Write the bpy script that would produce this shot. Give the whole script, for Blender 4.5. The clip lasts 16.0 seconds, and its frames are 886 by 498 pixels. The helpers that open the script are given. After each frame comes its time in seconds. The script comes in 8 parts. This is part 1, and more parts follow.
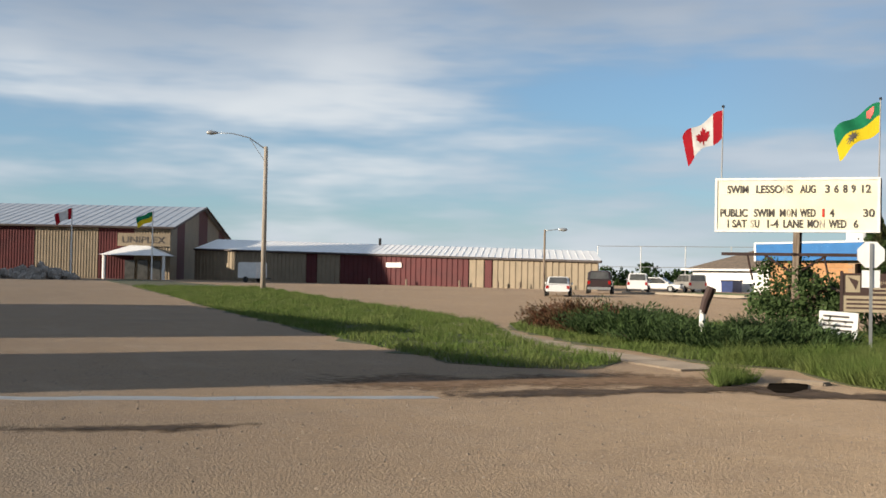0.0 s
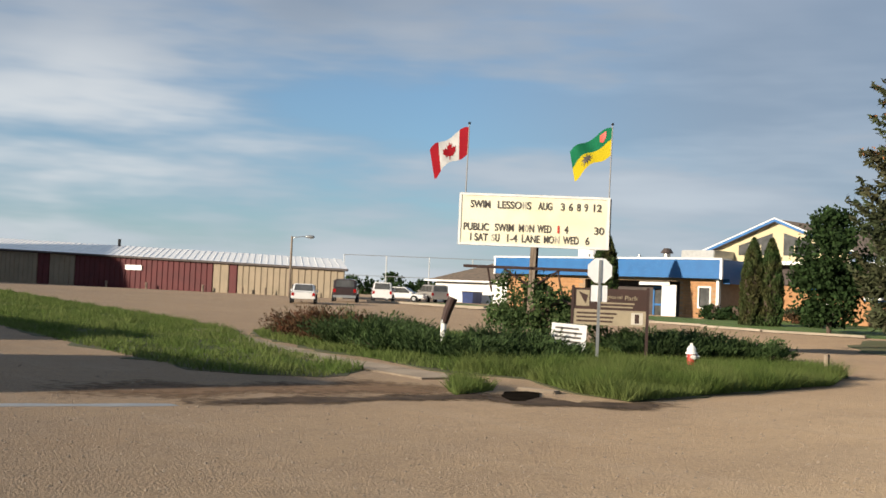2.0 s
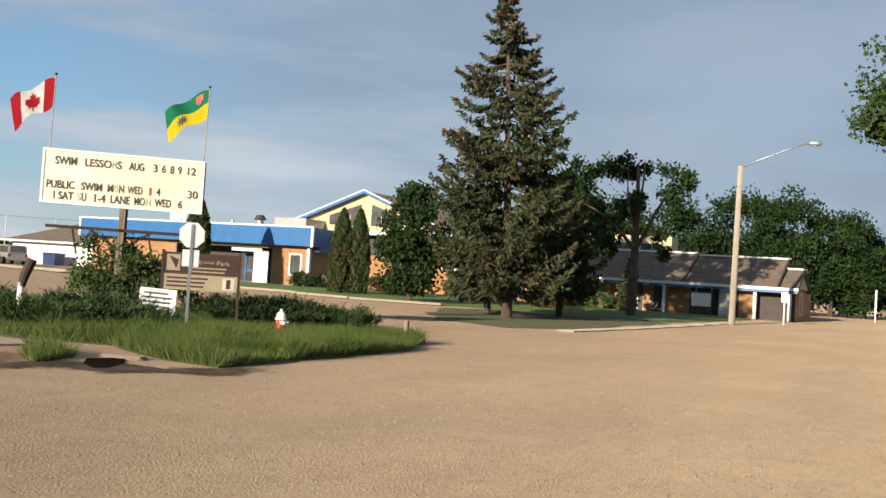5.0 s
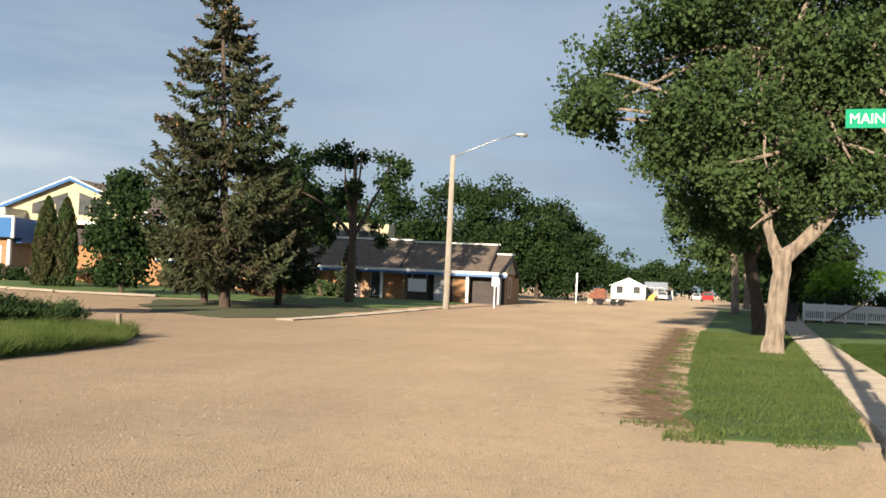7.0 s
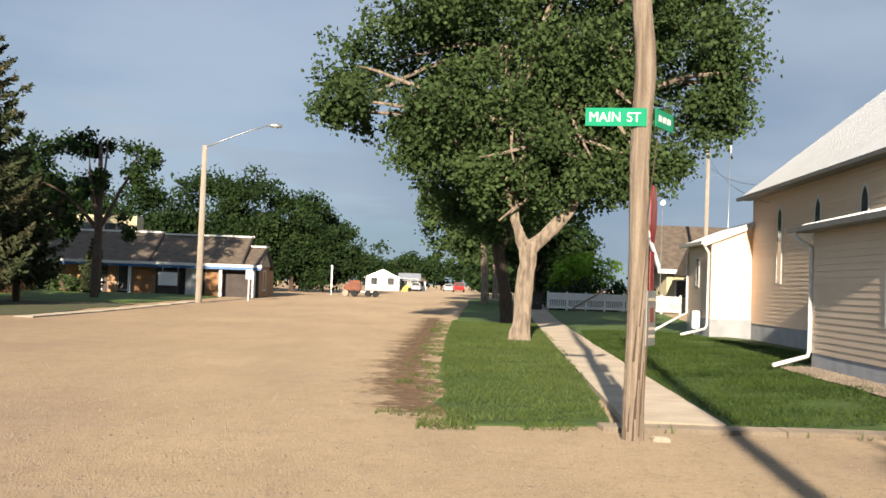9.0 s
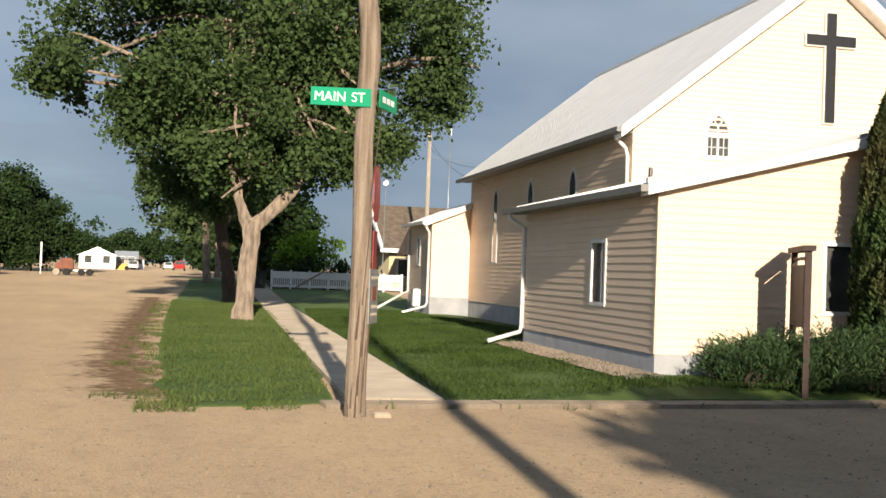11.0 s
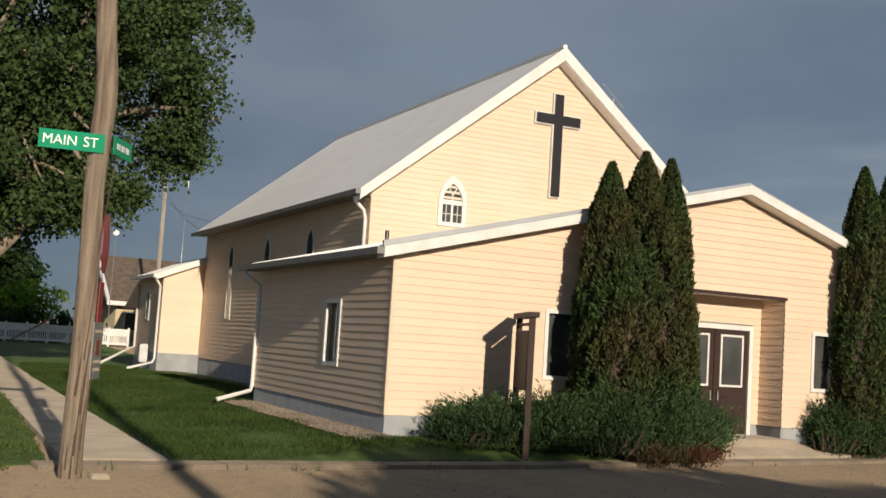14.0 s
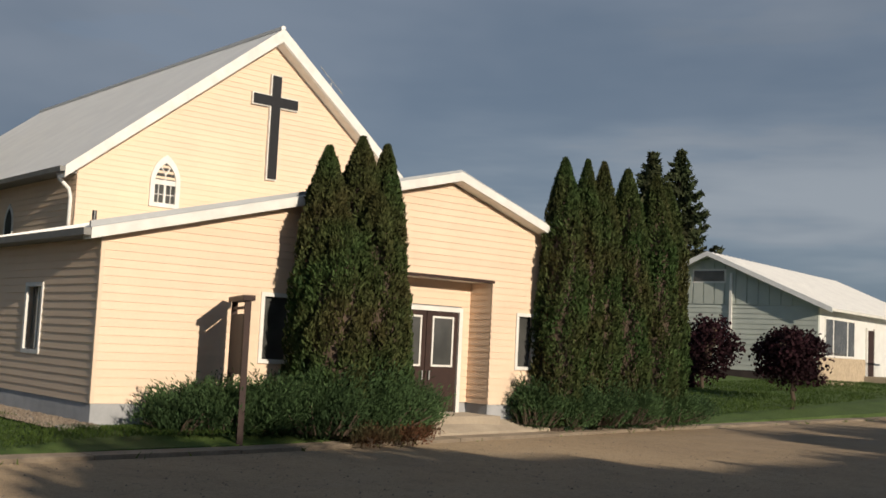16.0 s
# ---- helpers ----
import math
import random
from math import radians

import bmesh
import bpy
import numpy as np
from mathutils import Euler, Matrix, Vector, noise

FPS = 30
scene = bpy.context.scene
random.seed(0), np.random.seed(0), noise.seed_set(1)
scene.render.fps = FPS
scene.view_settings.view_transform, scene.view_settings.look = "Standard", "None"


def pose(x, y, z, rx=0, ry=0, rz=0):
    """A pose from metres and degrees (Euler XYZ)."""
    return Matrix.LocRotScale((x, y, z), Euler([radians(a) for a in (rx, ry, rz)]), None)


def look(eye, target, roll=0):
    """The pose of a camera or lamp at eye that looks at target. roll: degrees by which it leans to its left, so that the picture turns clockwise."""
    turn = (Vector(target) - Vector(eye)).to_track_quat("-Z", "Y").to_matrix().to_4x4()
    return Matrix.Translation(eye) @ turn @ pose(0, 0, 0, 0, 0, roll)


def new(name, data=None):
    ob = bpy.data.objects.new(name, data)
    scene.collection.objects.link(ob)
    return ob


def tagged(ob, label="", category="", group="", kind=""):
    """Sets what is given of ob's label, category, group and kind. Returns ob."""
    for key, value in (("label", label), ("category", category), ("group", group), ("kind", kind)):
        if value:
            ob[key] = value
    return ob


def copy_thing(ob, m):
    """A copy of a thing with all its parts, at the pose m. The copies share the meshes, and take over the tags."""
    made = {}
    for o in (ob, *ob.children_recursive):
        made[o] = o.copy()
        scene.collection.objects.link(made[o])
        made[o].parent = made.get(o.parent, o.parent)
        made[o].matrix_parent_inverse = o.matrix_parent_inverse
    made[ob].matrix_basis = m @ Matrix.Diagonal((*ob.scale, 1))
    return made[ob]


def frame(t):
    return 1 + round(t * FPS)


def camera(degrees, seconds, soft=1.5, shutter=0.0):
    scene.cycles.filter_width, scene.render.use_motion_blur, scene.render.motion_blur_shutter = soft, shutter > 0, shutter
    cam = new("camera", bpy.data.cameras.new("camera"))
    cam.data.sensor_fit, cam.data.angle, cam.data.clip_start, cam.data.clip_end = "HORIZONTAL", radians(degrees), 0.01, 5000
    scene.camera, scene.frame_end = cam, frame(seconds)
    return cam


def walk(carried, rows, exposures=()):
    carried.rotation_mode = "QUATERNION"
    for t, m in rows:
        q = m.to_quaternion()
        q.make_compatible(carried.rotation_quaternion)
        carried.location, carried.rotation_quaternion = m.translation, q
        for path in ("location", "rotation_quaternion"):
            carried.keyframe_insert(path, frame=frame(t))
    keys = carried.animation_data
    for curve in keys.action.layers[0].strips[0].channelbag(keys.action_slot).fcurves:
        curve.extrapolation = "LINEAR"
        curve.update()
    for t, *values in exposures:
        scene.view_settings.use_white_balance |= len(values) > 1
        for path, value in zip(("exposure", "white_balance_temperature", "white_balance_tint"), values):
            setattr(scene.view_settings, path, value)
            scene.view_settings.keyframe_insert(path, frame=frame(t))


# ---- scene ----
cam = camera(43.77, 16.0, soft=1.6)
EYE = (0, 0, 1.7)
PATH = [
    (0.0, 60.39, 1.39, -1.08), (0.5, 56.97, 1.44, -0.24), (1.0, 53.60, 2.09, -1.53), (1.5, 50.40, 2.24, -2.00), (2.0, 47.24, 2.19, -2.51),
    (2.5, 44.23, 1.99, -2.74), (3.0, 41.02, 1.70, -3.04), (3.5, 37.48, 1.52, -3.42), (4.0, 33.71, 1.44, -3.61), (6.5, 15.37, 1.79, -3.04),
    (7.0, 11.72, 1.76, -2.66), (7.5, 7.99, 2.00, -2.60), (8.0, 4.68, 2.14, -2.43), (10.5, -10.83, 1.08, -1.89), (11.0, -15.23, 1.27, -2.08),
    (11.5, -18.84, 2.20, -2.41), (12.0, -20.81, 3.52, -2.30), (12.5, -22.29, 4.51, -2.55), (13.0, -24.16, 5.20, -2.73), (13.5, -26.38, 5.25, -3.22),
    (14.0, -28.99, 5.02, -3.61), (14.5, -31.83, 4.87, -3.42), (15.0, -35.19, 4.89, -3.30), (15.5, -39.36, 5.00, -3.45), (16.0, -43.64, 4.96, -2.79)]
walk(cam, [(t, pose(*EYE, 90 + p, r, w)) for t, w, p, r in PATH],
     [(0, 0.45), (2, 0.32), (4, 0.35), (6.4, 0.55), (8.2, 0.6), (10.4, 0.58), (11.0, 0.36), (11.5, 0.02), (12.0, -0.32), (13.0, -0.47), (16, -0.44)])

# ---- world and sun ----
SUN_DIR = Vector((-0.115, -1.0, 0.25)).normalized()
world = bpy.data.worlds.new("sky")
scene.world = world
world.use_nodes = True
wn, wl = world.node_tree.nodes, world.node_tree.links
wn.clear()
w_out, w_bg = wn.new("ShaderNodeOutputWorld"), wn.new("ShaderNodeBackground")
sky = wn.new("ShaderNodeTexSky")
sky.sky_type, sky.sun_disc = "NISHITA", False
sky.sun_elevation, sky.sun_rotation = math.asin(SUN_DIR.z), radians(186.3)
sky.air_density, sky.dust_density, sky.ozone_density = 1.0, 0.2, 3.0
w_tc = wn.new("ShaderNodeTexCoord")


def w_noise(scale, loc, detail, rough):
    mp, nz = wn.new("ShaderNodeMapping"), wn.new("ShaderNodeTexNoise")
    mp.inputs["Location"].default_value, mp.inputs["Scale"].default_value = loc, scale
    nz.inputs["Scale"].default_value, nz.inputs["Detail"].default_value, nz.inputs["Roughness"].default_value = 1.0, detail, rough
    wl.new(w_tc.outputs["Generated"], mp.inputs["Vector"])
    wl.new(mp.outputs["Vector"], nz.inputs["Vector"])
    return nz.outputs["Fac"]


def w_range(value, a, b, c=0.0, d=1.0):
    n = wn.new("ShaderNodeMapRange")
    n.interpolation_type = "SMOOTHSTEP"
    for key, v in zip(("From Min", "From Max", "To Min", "To Max"), (a, b, c, d)):
        n.inputs[key].default_value = v
    wl.new(value, n.inputs["Value"])
    return n.outputs["Result"]


def w_mix(fac, a, b):
    n = wn.new("ShaderNodeMix")
    n.data_type = "RGBA"
    for sock, v in ((n.inputs["Factor"], fac), (n.inputs["A"], a), (n.inputs["B"], b)):
        if isinstance(v, (tuple, float)):
            sock.default_value = v
        else:
            wl.new(v, sock)
    return n.outputs["Result"]


w_scale = wn.new("ShaderNodeVectorMath")
w_scale.operation = "MULTIPLY"
w_scale.inputs[1].default_value = (0.082, 0.108, 0.122)
wl.new(sky.outputs["Color"], w_scale.inputs[0])
w_sep = wn.new("ShaderNodeSeparateXYZ")
wl.new(w_tc.outputs["Generated"], w_sep.inputs["Vector"])
bands = w_noise((1.6, 1.6, 9.0), (3.1, 0.4, 0.35), 5.0, 0.55)
puffs = w_noise((2.6, 2.6, 7.0), (0.3, 5.2, 1.1), 4.0, 0.5)
slate = w_mix(w_range(puffs, 0.35, 0.7), (0.18, 0.23, 0.305, 1), (0.28, 0.325, 0.395, 1))
pearl = w_mix(w_range(bands, 0.38, 0.6), (0.23, 0.285, 0.36, 1), (0.42, 0.465, 0.52, 1))
grey = w_mix(w_range(w_sep.outputs["X"], -0.62, -0.1), pearl, slate)
grey = w_mix(w_range(w_sep.outputs["X"], 0.45, 0.8), grey, pearl)
white = w_mix(w_range(puffs, 0.3, 0.7), (0.38, 0.43, 0.49, 1), (0.60, 0.62, 0.63, 1))
east = w_range(w_sep.outputs["X"], -0.93, -0.5)
cloud = w_mix(east, w_mix(w_range(bands, 0.36, 0.52), grey, white), grey)
cloud = w_mix(w_range(w_sep.outputs["Z"], 0.14, 0.26, 0.0, 0.8), cloud, slate)
cover = w_range(bands, 0.34, 0.52, 0.4, 0.95)
cover_east = w_mix(east, (0.0, 0.0, 0.0, 1), (0.9, 0.9, 0.9, 1))
lift = wn.new("ShaderNodeMath")
lift.operation = "MAXIMUM"
wl.new(cover, lift.inputs[0])
wl.new(cover_east, lift.inputs[1])
wl.new(w_mix(lift.outputs[0], w_scale.outputs[0], cloud), w_bg.inputs["Color"])
w_bg.inputs["Strength"].default_value = 1.0
wl.new(w_bg.outputs[0], w_out.inputs["Surface"])

sun = new("sun", bpy.data.lights.new("sun", "SUN"))
sun.data.energy, sun.data.angle, sun.data.color = 6.0, radians(0.6), (1.0, 0.86, 0.68)
sun.matrix_world = look(SUN_DIR * 200, (0, 0, 0))


# ---- materials ----
def mat(name, color, color2=None, scale=3.0, rough=0.8, metal=0.0, bump=0.0, bump_scale=60.0, fine=0.25, coat=0.0, stretch=(1, 1, 1), island=0.0,
        obj_rand=0.0, trans=0.0):
    m = bpy.data.materials.new(name)
    m.use_nodes = True
    n, l = m.node_tree.nodes, m.node_tree.links
    b = n["Principled BSDF"]
    b.inputs["Roughness"].default_value, b.inputs["Metallic"].default_value = rough, metal
    b.inputs["Coat Weight"].default_value = coat
    b.inputs["Diffuse Roughness"].default_value = 0.6 if rough > 0.84 and not trans else 0.0
    c2 = color2 or tuple(v * 0.7 for v in color)
    tc, mp = n.new("ShaderNodeTexCoord"), n.new("ShaderNodeMapping")
    mp.inputs["Scale"].default_value = stretch
    l.new(tc.outputs["Object"], mp.inputs["Vector"])

    def noise_at(s, d):
        nz = n.new("ShaderNodeTexNoise")
        nz.inputs["Scale"].default_value, nz.inputs["Detail"].default_value = s, d
        l.new(mp.outputs["Vector"], nz.inputs["Vector"])
        return nz.outputs["Fac"]

    rg = n.new("ShaderNodeMapRange")
    rg.inputs["From Min"].default_value, rg.inputs["From Max"].default_value = 0.35, 0.68
    l.new(noise_at(scale, 4.0), rg.inputs["Value"])
    mx = n.new("ShaderNodeMix")
    mx.data_type = "RGBA"
    mx.inputs["A"].default_value, mx.inputs["B"].default_value = (*color, 1), (*c2, 1)
    l.new(rg.outputs["Result"], mx.inputs["Factor"])
    col = mx.outputs["Result"]
    # fine grain and per-piece variation scale the value
    hsv = n.new("ShaderNodeHueSaturation")
    l.new(col, hsv.inputs["Color"])
    total = n.new("ShaderNodeMath")
    total.operation = "MULTIPLY_ADD"
    l.new(noise_at(scale * 17, 3.0), total.inputs[0])
    total.inputs[1].default_value, total.inputs[2].default_value = fine * 2, 1 - fine
    val = total.outputs[0]
    if island or obj_rand:
        src = n.new("ShaderNodeNewGeometry").outputs["Random Per Island"] if island else n.new("ShaderNodeObjectInfo").outputs["Random"]
        k = island or obj_rand
        a = n.new("ShaderNodeMath")
        a.operation = "MULTIPLY_ADD"
        l.new(src, a.inputs[0])
        a.inputs[1].default_value, a.inputs[2].default_value = 2 * k, 1 - k
        mu = n.new("ShaderNodeMath")
        mu.operation = "MULTIPLY"
        l.new(val, mu.inputs[0])
        l.new(a.outputs[0], mu.inputs[1])
        val = mu.outputs[0]
    l.new(val, hsv.inputs["Value"])
    l.new(hsv.outputs["Color"], b.inputs["Base Color"])
    if trans:
        b.inputs["Roughness"].default_value, b.inputs["Specular IOR Level"].default_value = max(rough, 0.75), 0.15
    if bump:
        bp = n.new("ShaderNodeBump")
        bp.inputs["Strength"].default_value, bp.inputs["Distance"].default_value = bump, 0.02
        l.new(noise_at(bump_scale, 4.0), bp.inputs["Height"])
        l.new(bp.outputs["Normal"], b.inputs["Normal"])
    if trans:
        tr, ad = n.new("ShaderNodeBsdfTranslucent"), n.new("ShaderNodeMixShader")
        ad.inputs[0].default_value = trans
        l.new(hsv.outputs["Color"], tr.inputs["Color"])
        l.new(b.outputs[0], ad.inputs[1])
        l.new(tr.outputs[0], ad.inputs[2])
        l.new(ad.outputs[0], n["Material Output"].inputs["Surface"])
    return m


M_SIDING = mat("cream_siding", (0.79, 0.612, 0.462), (0.75, 0.58, 0.436), 1.2, 0.55, fine=0.04, obj_rand=0.03)
M_TRIM = mat("white_trim", (0.80, 0.79, 0.76), (0.70, 0.69, 0.66), 4, 0.45, fine=0.05)
M_GUTTER = mat("grey_gutter_metal", (0.24, 0.235, 0.225), (0.19, 0.185, 0.18), 3, 0.5, fine=0.08)
M_FOUND = mat("painted_concrete", (0.42, 0.43, 0.45), (0.33, 0.34, 0.36), 2.5, 0.85, bump=0.3, fine=0.1)
M_TIN = mat("white_metal_roof", (0.87, 0.86, 0.83), (0.80, 0.79, 0.77), 1.5, 0.45, 0.0, fine=0.06)
M_TIN_GREY = mat("galvanised_roof", (0.50, 0.52, 0.54), (0.42, 0.44, 0.46), 0.6, 0.4, 0.3, fine=0.08)
M_BROWN = mat("brown_painted_wood", (0.036, 0.015, 0.011), (0.024, 0.010, 0.008), 5, 0.7, fine=0.2)
M_BLACK = mat("black_paint", (0.015, 0.015, 0.017), (0.02, 0.02, 0.022), 6, 0.35, fine=0.1)
M_GLASS = mat("window_glass", (0.055, 0.057, 0.055), (0.10, 0.10, 0.098), 1.6, 0.12, fine=0.0)
M_CONC = mat("concrete", (0.43, 0.365, 0.285), (0.34, 0.285, 0.22), 1.2, 0.9, bump=0.3, fine=0.15)
M_POLE = mat("weathered_pole_wood", (0.34, 0.275, 0.21), (0.17, 0.125, 0.09), 2.2, 0.95, bump=1.0, bump_scale=16, fine=0.55, stretch=(9, 9, 0.5))
M_POLE_PALE = mat("pale_pole_wood", (0.42, 0.37, 0.31), (0.31, 0.265, 0.215), 3, 0.9, bump=0.4, bump_scale=25, fine=0.2, stretch=(6, 6, 0.6))
M_PIT_SHADE = mat("drain_hole_shade", (0.006, 0.005, 0.004), (0.012, 0.010, 0.008), 3, 1.0)
M_MACHINE = mat("rusty_orange_paint", (0.24, 0.075, 0.035), (0.12, 0.05, 0.035), 2.0, 0.7)
M_BARK = mat("cottonwood_bark", (0.34, 0.275, 0.21), (0.15, 0.115, 0.09), 2.6, 0.95, bump=1.0, bump_scale=14, fine=0.45, stretch=(4, 4, 0.8))
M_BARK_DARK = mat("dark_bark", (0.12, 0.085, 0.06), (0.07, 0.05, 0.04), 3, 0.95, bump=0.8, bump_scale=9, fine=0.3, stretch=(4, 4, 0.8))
M_LEAF = mat("cottonwood_leaf", (0.074, 0.116, 0.04), (0.046, 0.078, 0.027), 0.5, 0.5, island=0.35, trans=0.25)
M_LEAF_DARK = mat("elm_leaf", (0.032, 0.06, 0.018), (0.018, 0.038, 0.012), 0.4, 0.6, island=0.4, trans=0.2)
M_LEAF_BRIGHT = mat("bright_shrub_leaf", (0.22, 0.36, 0.04), (0.13, 0.25, 0.03), 0.8, 0.6, island=0.35, trans=0.3)
M_LEAF_PLUM = mat("plum_leaf", (0.034, 0.012, 0.017), (0.018, 0.008, 0.011), 1.5, 0.5, island=0.4, trans=0.2)
M_SPRUCE = mat("spruce_needles", (0.042, 0.06, 0.027), (0.066, 0.06, 0.032), 0.35, 0.7, island=0.4, trans=0.1)
M_THUJA = mat("cedar_foliage", (0.042, 0.078, 0.024), (0.060, 0.058, 0.022), 0.9, 0.65, island=0.45, trans=0.12)
M_JUNIPER = mat("juniper_foliage", (0.068, 0.118, 0.046), (0.032, 0.06, 0.025), 0.9, 0.65, island=0.4, trans=0.12)
M_JUNIPER_DARK = mat("dark_juniper", (0.05, 0.085, 0.028), (0.028, 0.048, 0.018), 0.9, 0.7, island=0.45, trans=0.12)
# paler copy of the mown blades: low sunlight put into the colour
M_MOWN_LIT = mat("sunlit_mown_blades", (0.125, 0.165, 0.05), (0.085, 0.125, 0.034), 0.4, 0.6, island=0.3, trans=0.3)
M_JUNIPER_RUST = mat("browned_juniper", (0.115, 0.05, 0.028), (0.04, 0.055, 0.026), 0.9, 0.7, island=0.4, trans=0.1)
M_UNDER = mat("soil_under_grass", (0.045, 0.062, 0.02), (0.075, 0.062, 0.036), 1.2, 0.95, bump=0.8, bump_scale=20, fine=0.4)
M_GRASS = mat("mown_grass", (0.076, 0.125, 0.025), (0.053, 0.09, 0.019), 0.5, 0.85, bump=0.8, bump_scale=90, fine=0.35)
M_MOWN = mat("mown_blades", (0.072, 0.115, 0.026), (0.045, 0.078, 0.019), 0.6, 0.6, island=0.3, trans=0.3)
M_BLADE = mat("grass_blades", (0.085, 0.135, 0.03), (0.15, 0.18, 0.058), 0.7, 0.6, island=0.35, trans=0.3)
M_BRICK = mat("tan_brick", (0.50, 0.27, 0.12), (0.38, 0.2, 0.09), 1.5, 0.85, obj_rand=0.1, fine=0.15)
M_MORTAR = mat("mortar", (0.40, 0.28, 0.18), (0.33, 0.23, 0.15), 3, 0.9)
M_BLUE = mat("blue_fascia", (0.020, 0.135, 0.36), (0.017, 0.115, 0.31), 1.5, 0.45, fine=0.06)
M_CREAM = mat("cream_stucco", (0.62, 0.54, 0.35), (0.56, 0.49, 0.32), 1.5, 0.85, fine=0.06)
M_SHINGLE = mat("brown_shingles", (0.15, 0.115, 0.085), (0.09, 0.07, 0.055), 2.5, 0.9, bump=0.6, bump_scale=14, fine=0.3)
M_DARKWOOD = mat("dark_stained_siding", (0.06, 0.045, 0.04), (0.04, 0.03, 0.028), 2, 0.7)
M_RED = mat("barn_red_metal", (0.085, 0.011, 0.013), (0.065, 0.009, 0.011), 0.8, 0.75, fine=0.08)
M_BEIGE = mat("beige_metal", (0.25, 0.20, 0.138), (0.21, 0.17, 0.117), 0.8, 0.75, fine=0.06)
M_STEEL = mat("galvanised_steel", (0.42, 0.43, 0.43), (0.34, 0.35, 0.35), 4, 0.4, 0.6, fine=0.1)
M_ALU = mat("sign_back_aluminium", (0.80, 0.81, 0.82), (0.72, 0.73, 0.74), 3, 0.55, 0.0, fine=0.05)
M_BOARD = mat("sign_board_face", (0.84, 0.80, 0.62), (0.80, 0.74, 0.52), 1.2, 0.4, fine=0.03)
M_LETTER = mat("dark_letters", (0.06, 0.05, 0.045), (0.10, 0.09, 0.08), 5, 0.5)
M_LETTER_FADED = mat("faded_letters", (0.45, 0.42, 0.36), (0.55, 0.52, 0.44), 5, 0.5)
M_LETTER_RED = mat("red_letters", (0.6, 0.05, 0.03), None, 5, 0.5)
M_FLAG_RED = mat("flag_red", (0.36, 0.012, 0.022), (0.30, 0.01, 0.02), 3, 0.8, trans=0.35, fine=0.1)
M_FLAG_WHITE = mat("flag_white", (0.75, 0.74, 0.72), None, 3, 0.8, trans=0.35, fine=0.05)
M_FLAG_GREEN = mat("flag_green", (0.015, 0.22, 0.10), None, 3, 0.8, trans=0.35, fine=0.1)
M_FLAG_YELLOW = mat("flag_yellow", (0.72, 0.55, 0.02), (0.6, 0.48, 0.02), 3, 0.8, trans=0.35, fine=0.05)
M_WHITE = mat("white_paint", (0.80, 0.80, 0.78), (0.72, 0.72, 0.70), 2, 0.4, fine=0.04)
M_PARK_BROWN = mat("park_sign_brown", (0.04, 0.016, 0.011), (0.03, 0.013, 0.009), 3, 0.6)
M_PARK_TAN = mat("park_sign_tan", (0.31, 0.26, 0.175), (0.26, 0.22, 0.15), 3, 0.7)
M_HYD_RED = mat("hydrant_red", (0.42, 0.03, 0.025), (0.34, 0.025, 0.02), 8, 0.4)
M_GREEN_SIGN = mat("street_sign_green", (0.0, 0.30, 0.15), (0.0, 0.27, 0.135), 4, 0.83, fine=0.05)
M_STOP_RED = mat("stop_sign_red", (0.35, 0.02, 0.025), (0.28, 0.02, 0.02), 4, 0.4)
M_ORANGE = mat("orange_machine_paint", (0.30, 0.08, 0.03), (0.2, 0.06, 0.03), 4, 0.5)
M_YELLOW = mat("yellow_machine_paint", (0.75, 0.42, 0.03), (0.6, 0.33, 0.03), 4, 0.5)
M_TYRE = mat("tyre_rubber", (0.02, 0.02, 0.02), (0.03, 0.03, 0.03), 8, 0.9)
M_CAR_WHITE = mat("white_car_paint", (0.74, 0.74, 0.73), (0.70, 0.70, 0.69), 2, 0.25, fine=0.02, coat=0.5)
M_CAR_DARK = mat("dark_car_paint", (0.045, 0.03, 0.03), (0.04, 0.028, 0.028), 2, 0.25, fine=0.02, coat=0.5)
M_CAR_SILVER = mat("silver_car_paint", (0.45, 0.43, 0.40), (0.40, 0.38, 0.36), 2, 0.3, 0.4, fine=0.02)
M_LAMP_RED = mat("tail_lamp_red", (0.4, 0.01, 0.01), None, 4, 0.2)
M_HOUSE_GREY = mat("grey_green_siding", (0.50, 0.54, 0.50), (0.44, 0.48, 0.45), 1.5, 0.7, fine=0.06)
M_STONE = mat("tan_stone", (0.52, 0.42, 0.30), (0.40, 0.32, 0.23), 6, 0.9, bump=0.5)
for m_ in (M_PIT_SHADE,):
    m_.node_tree.nodes["Principled BSDF"].inputs["Specular IOR Level"].default_value = 0.0
M_WATER = mat("puddle_water", (0.2, 0.185, 0.165), (0.26, 0.235, 0.2), 3, 0.3)
M_BIN_BLUE = mat("blue_plastic", (0.02, 0.04, 0.14), None, 3, 0.5)
M_GRAVEL = mat("grey_gravel", (0.35, 0.31, 0.27), (0.22, 0.2, 0.18), 12, 0.95, bump=1.0, bump_scale=40, fine=0.4)


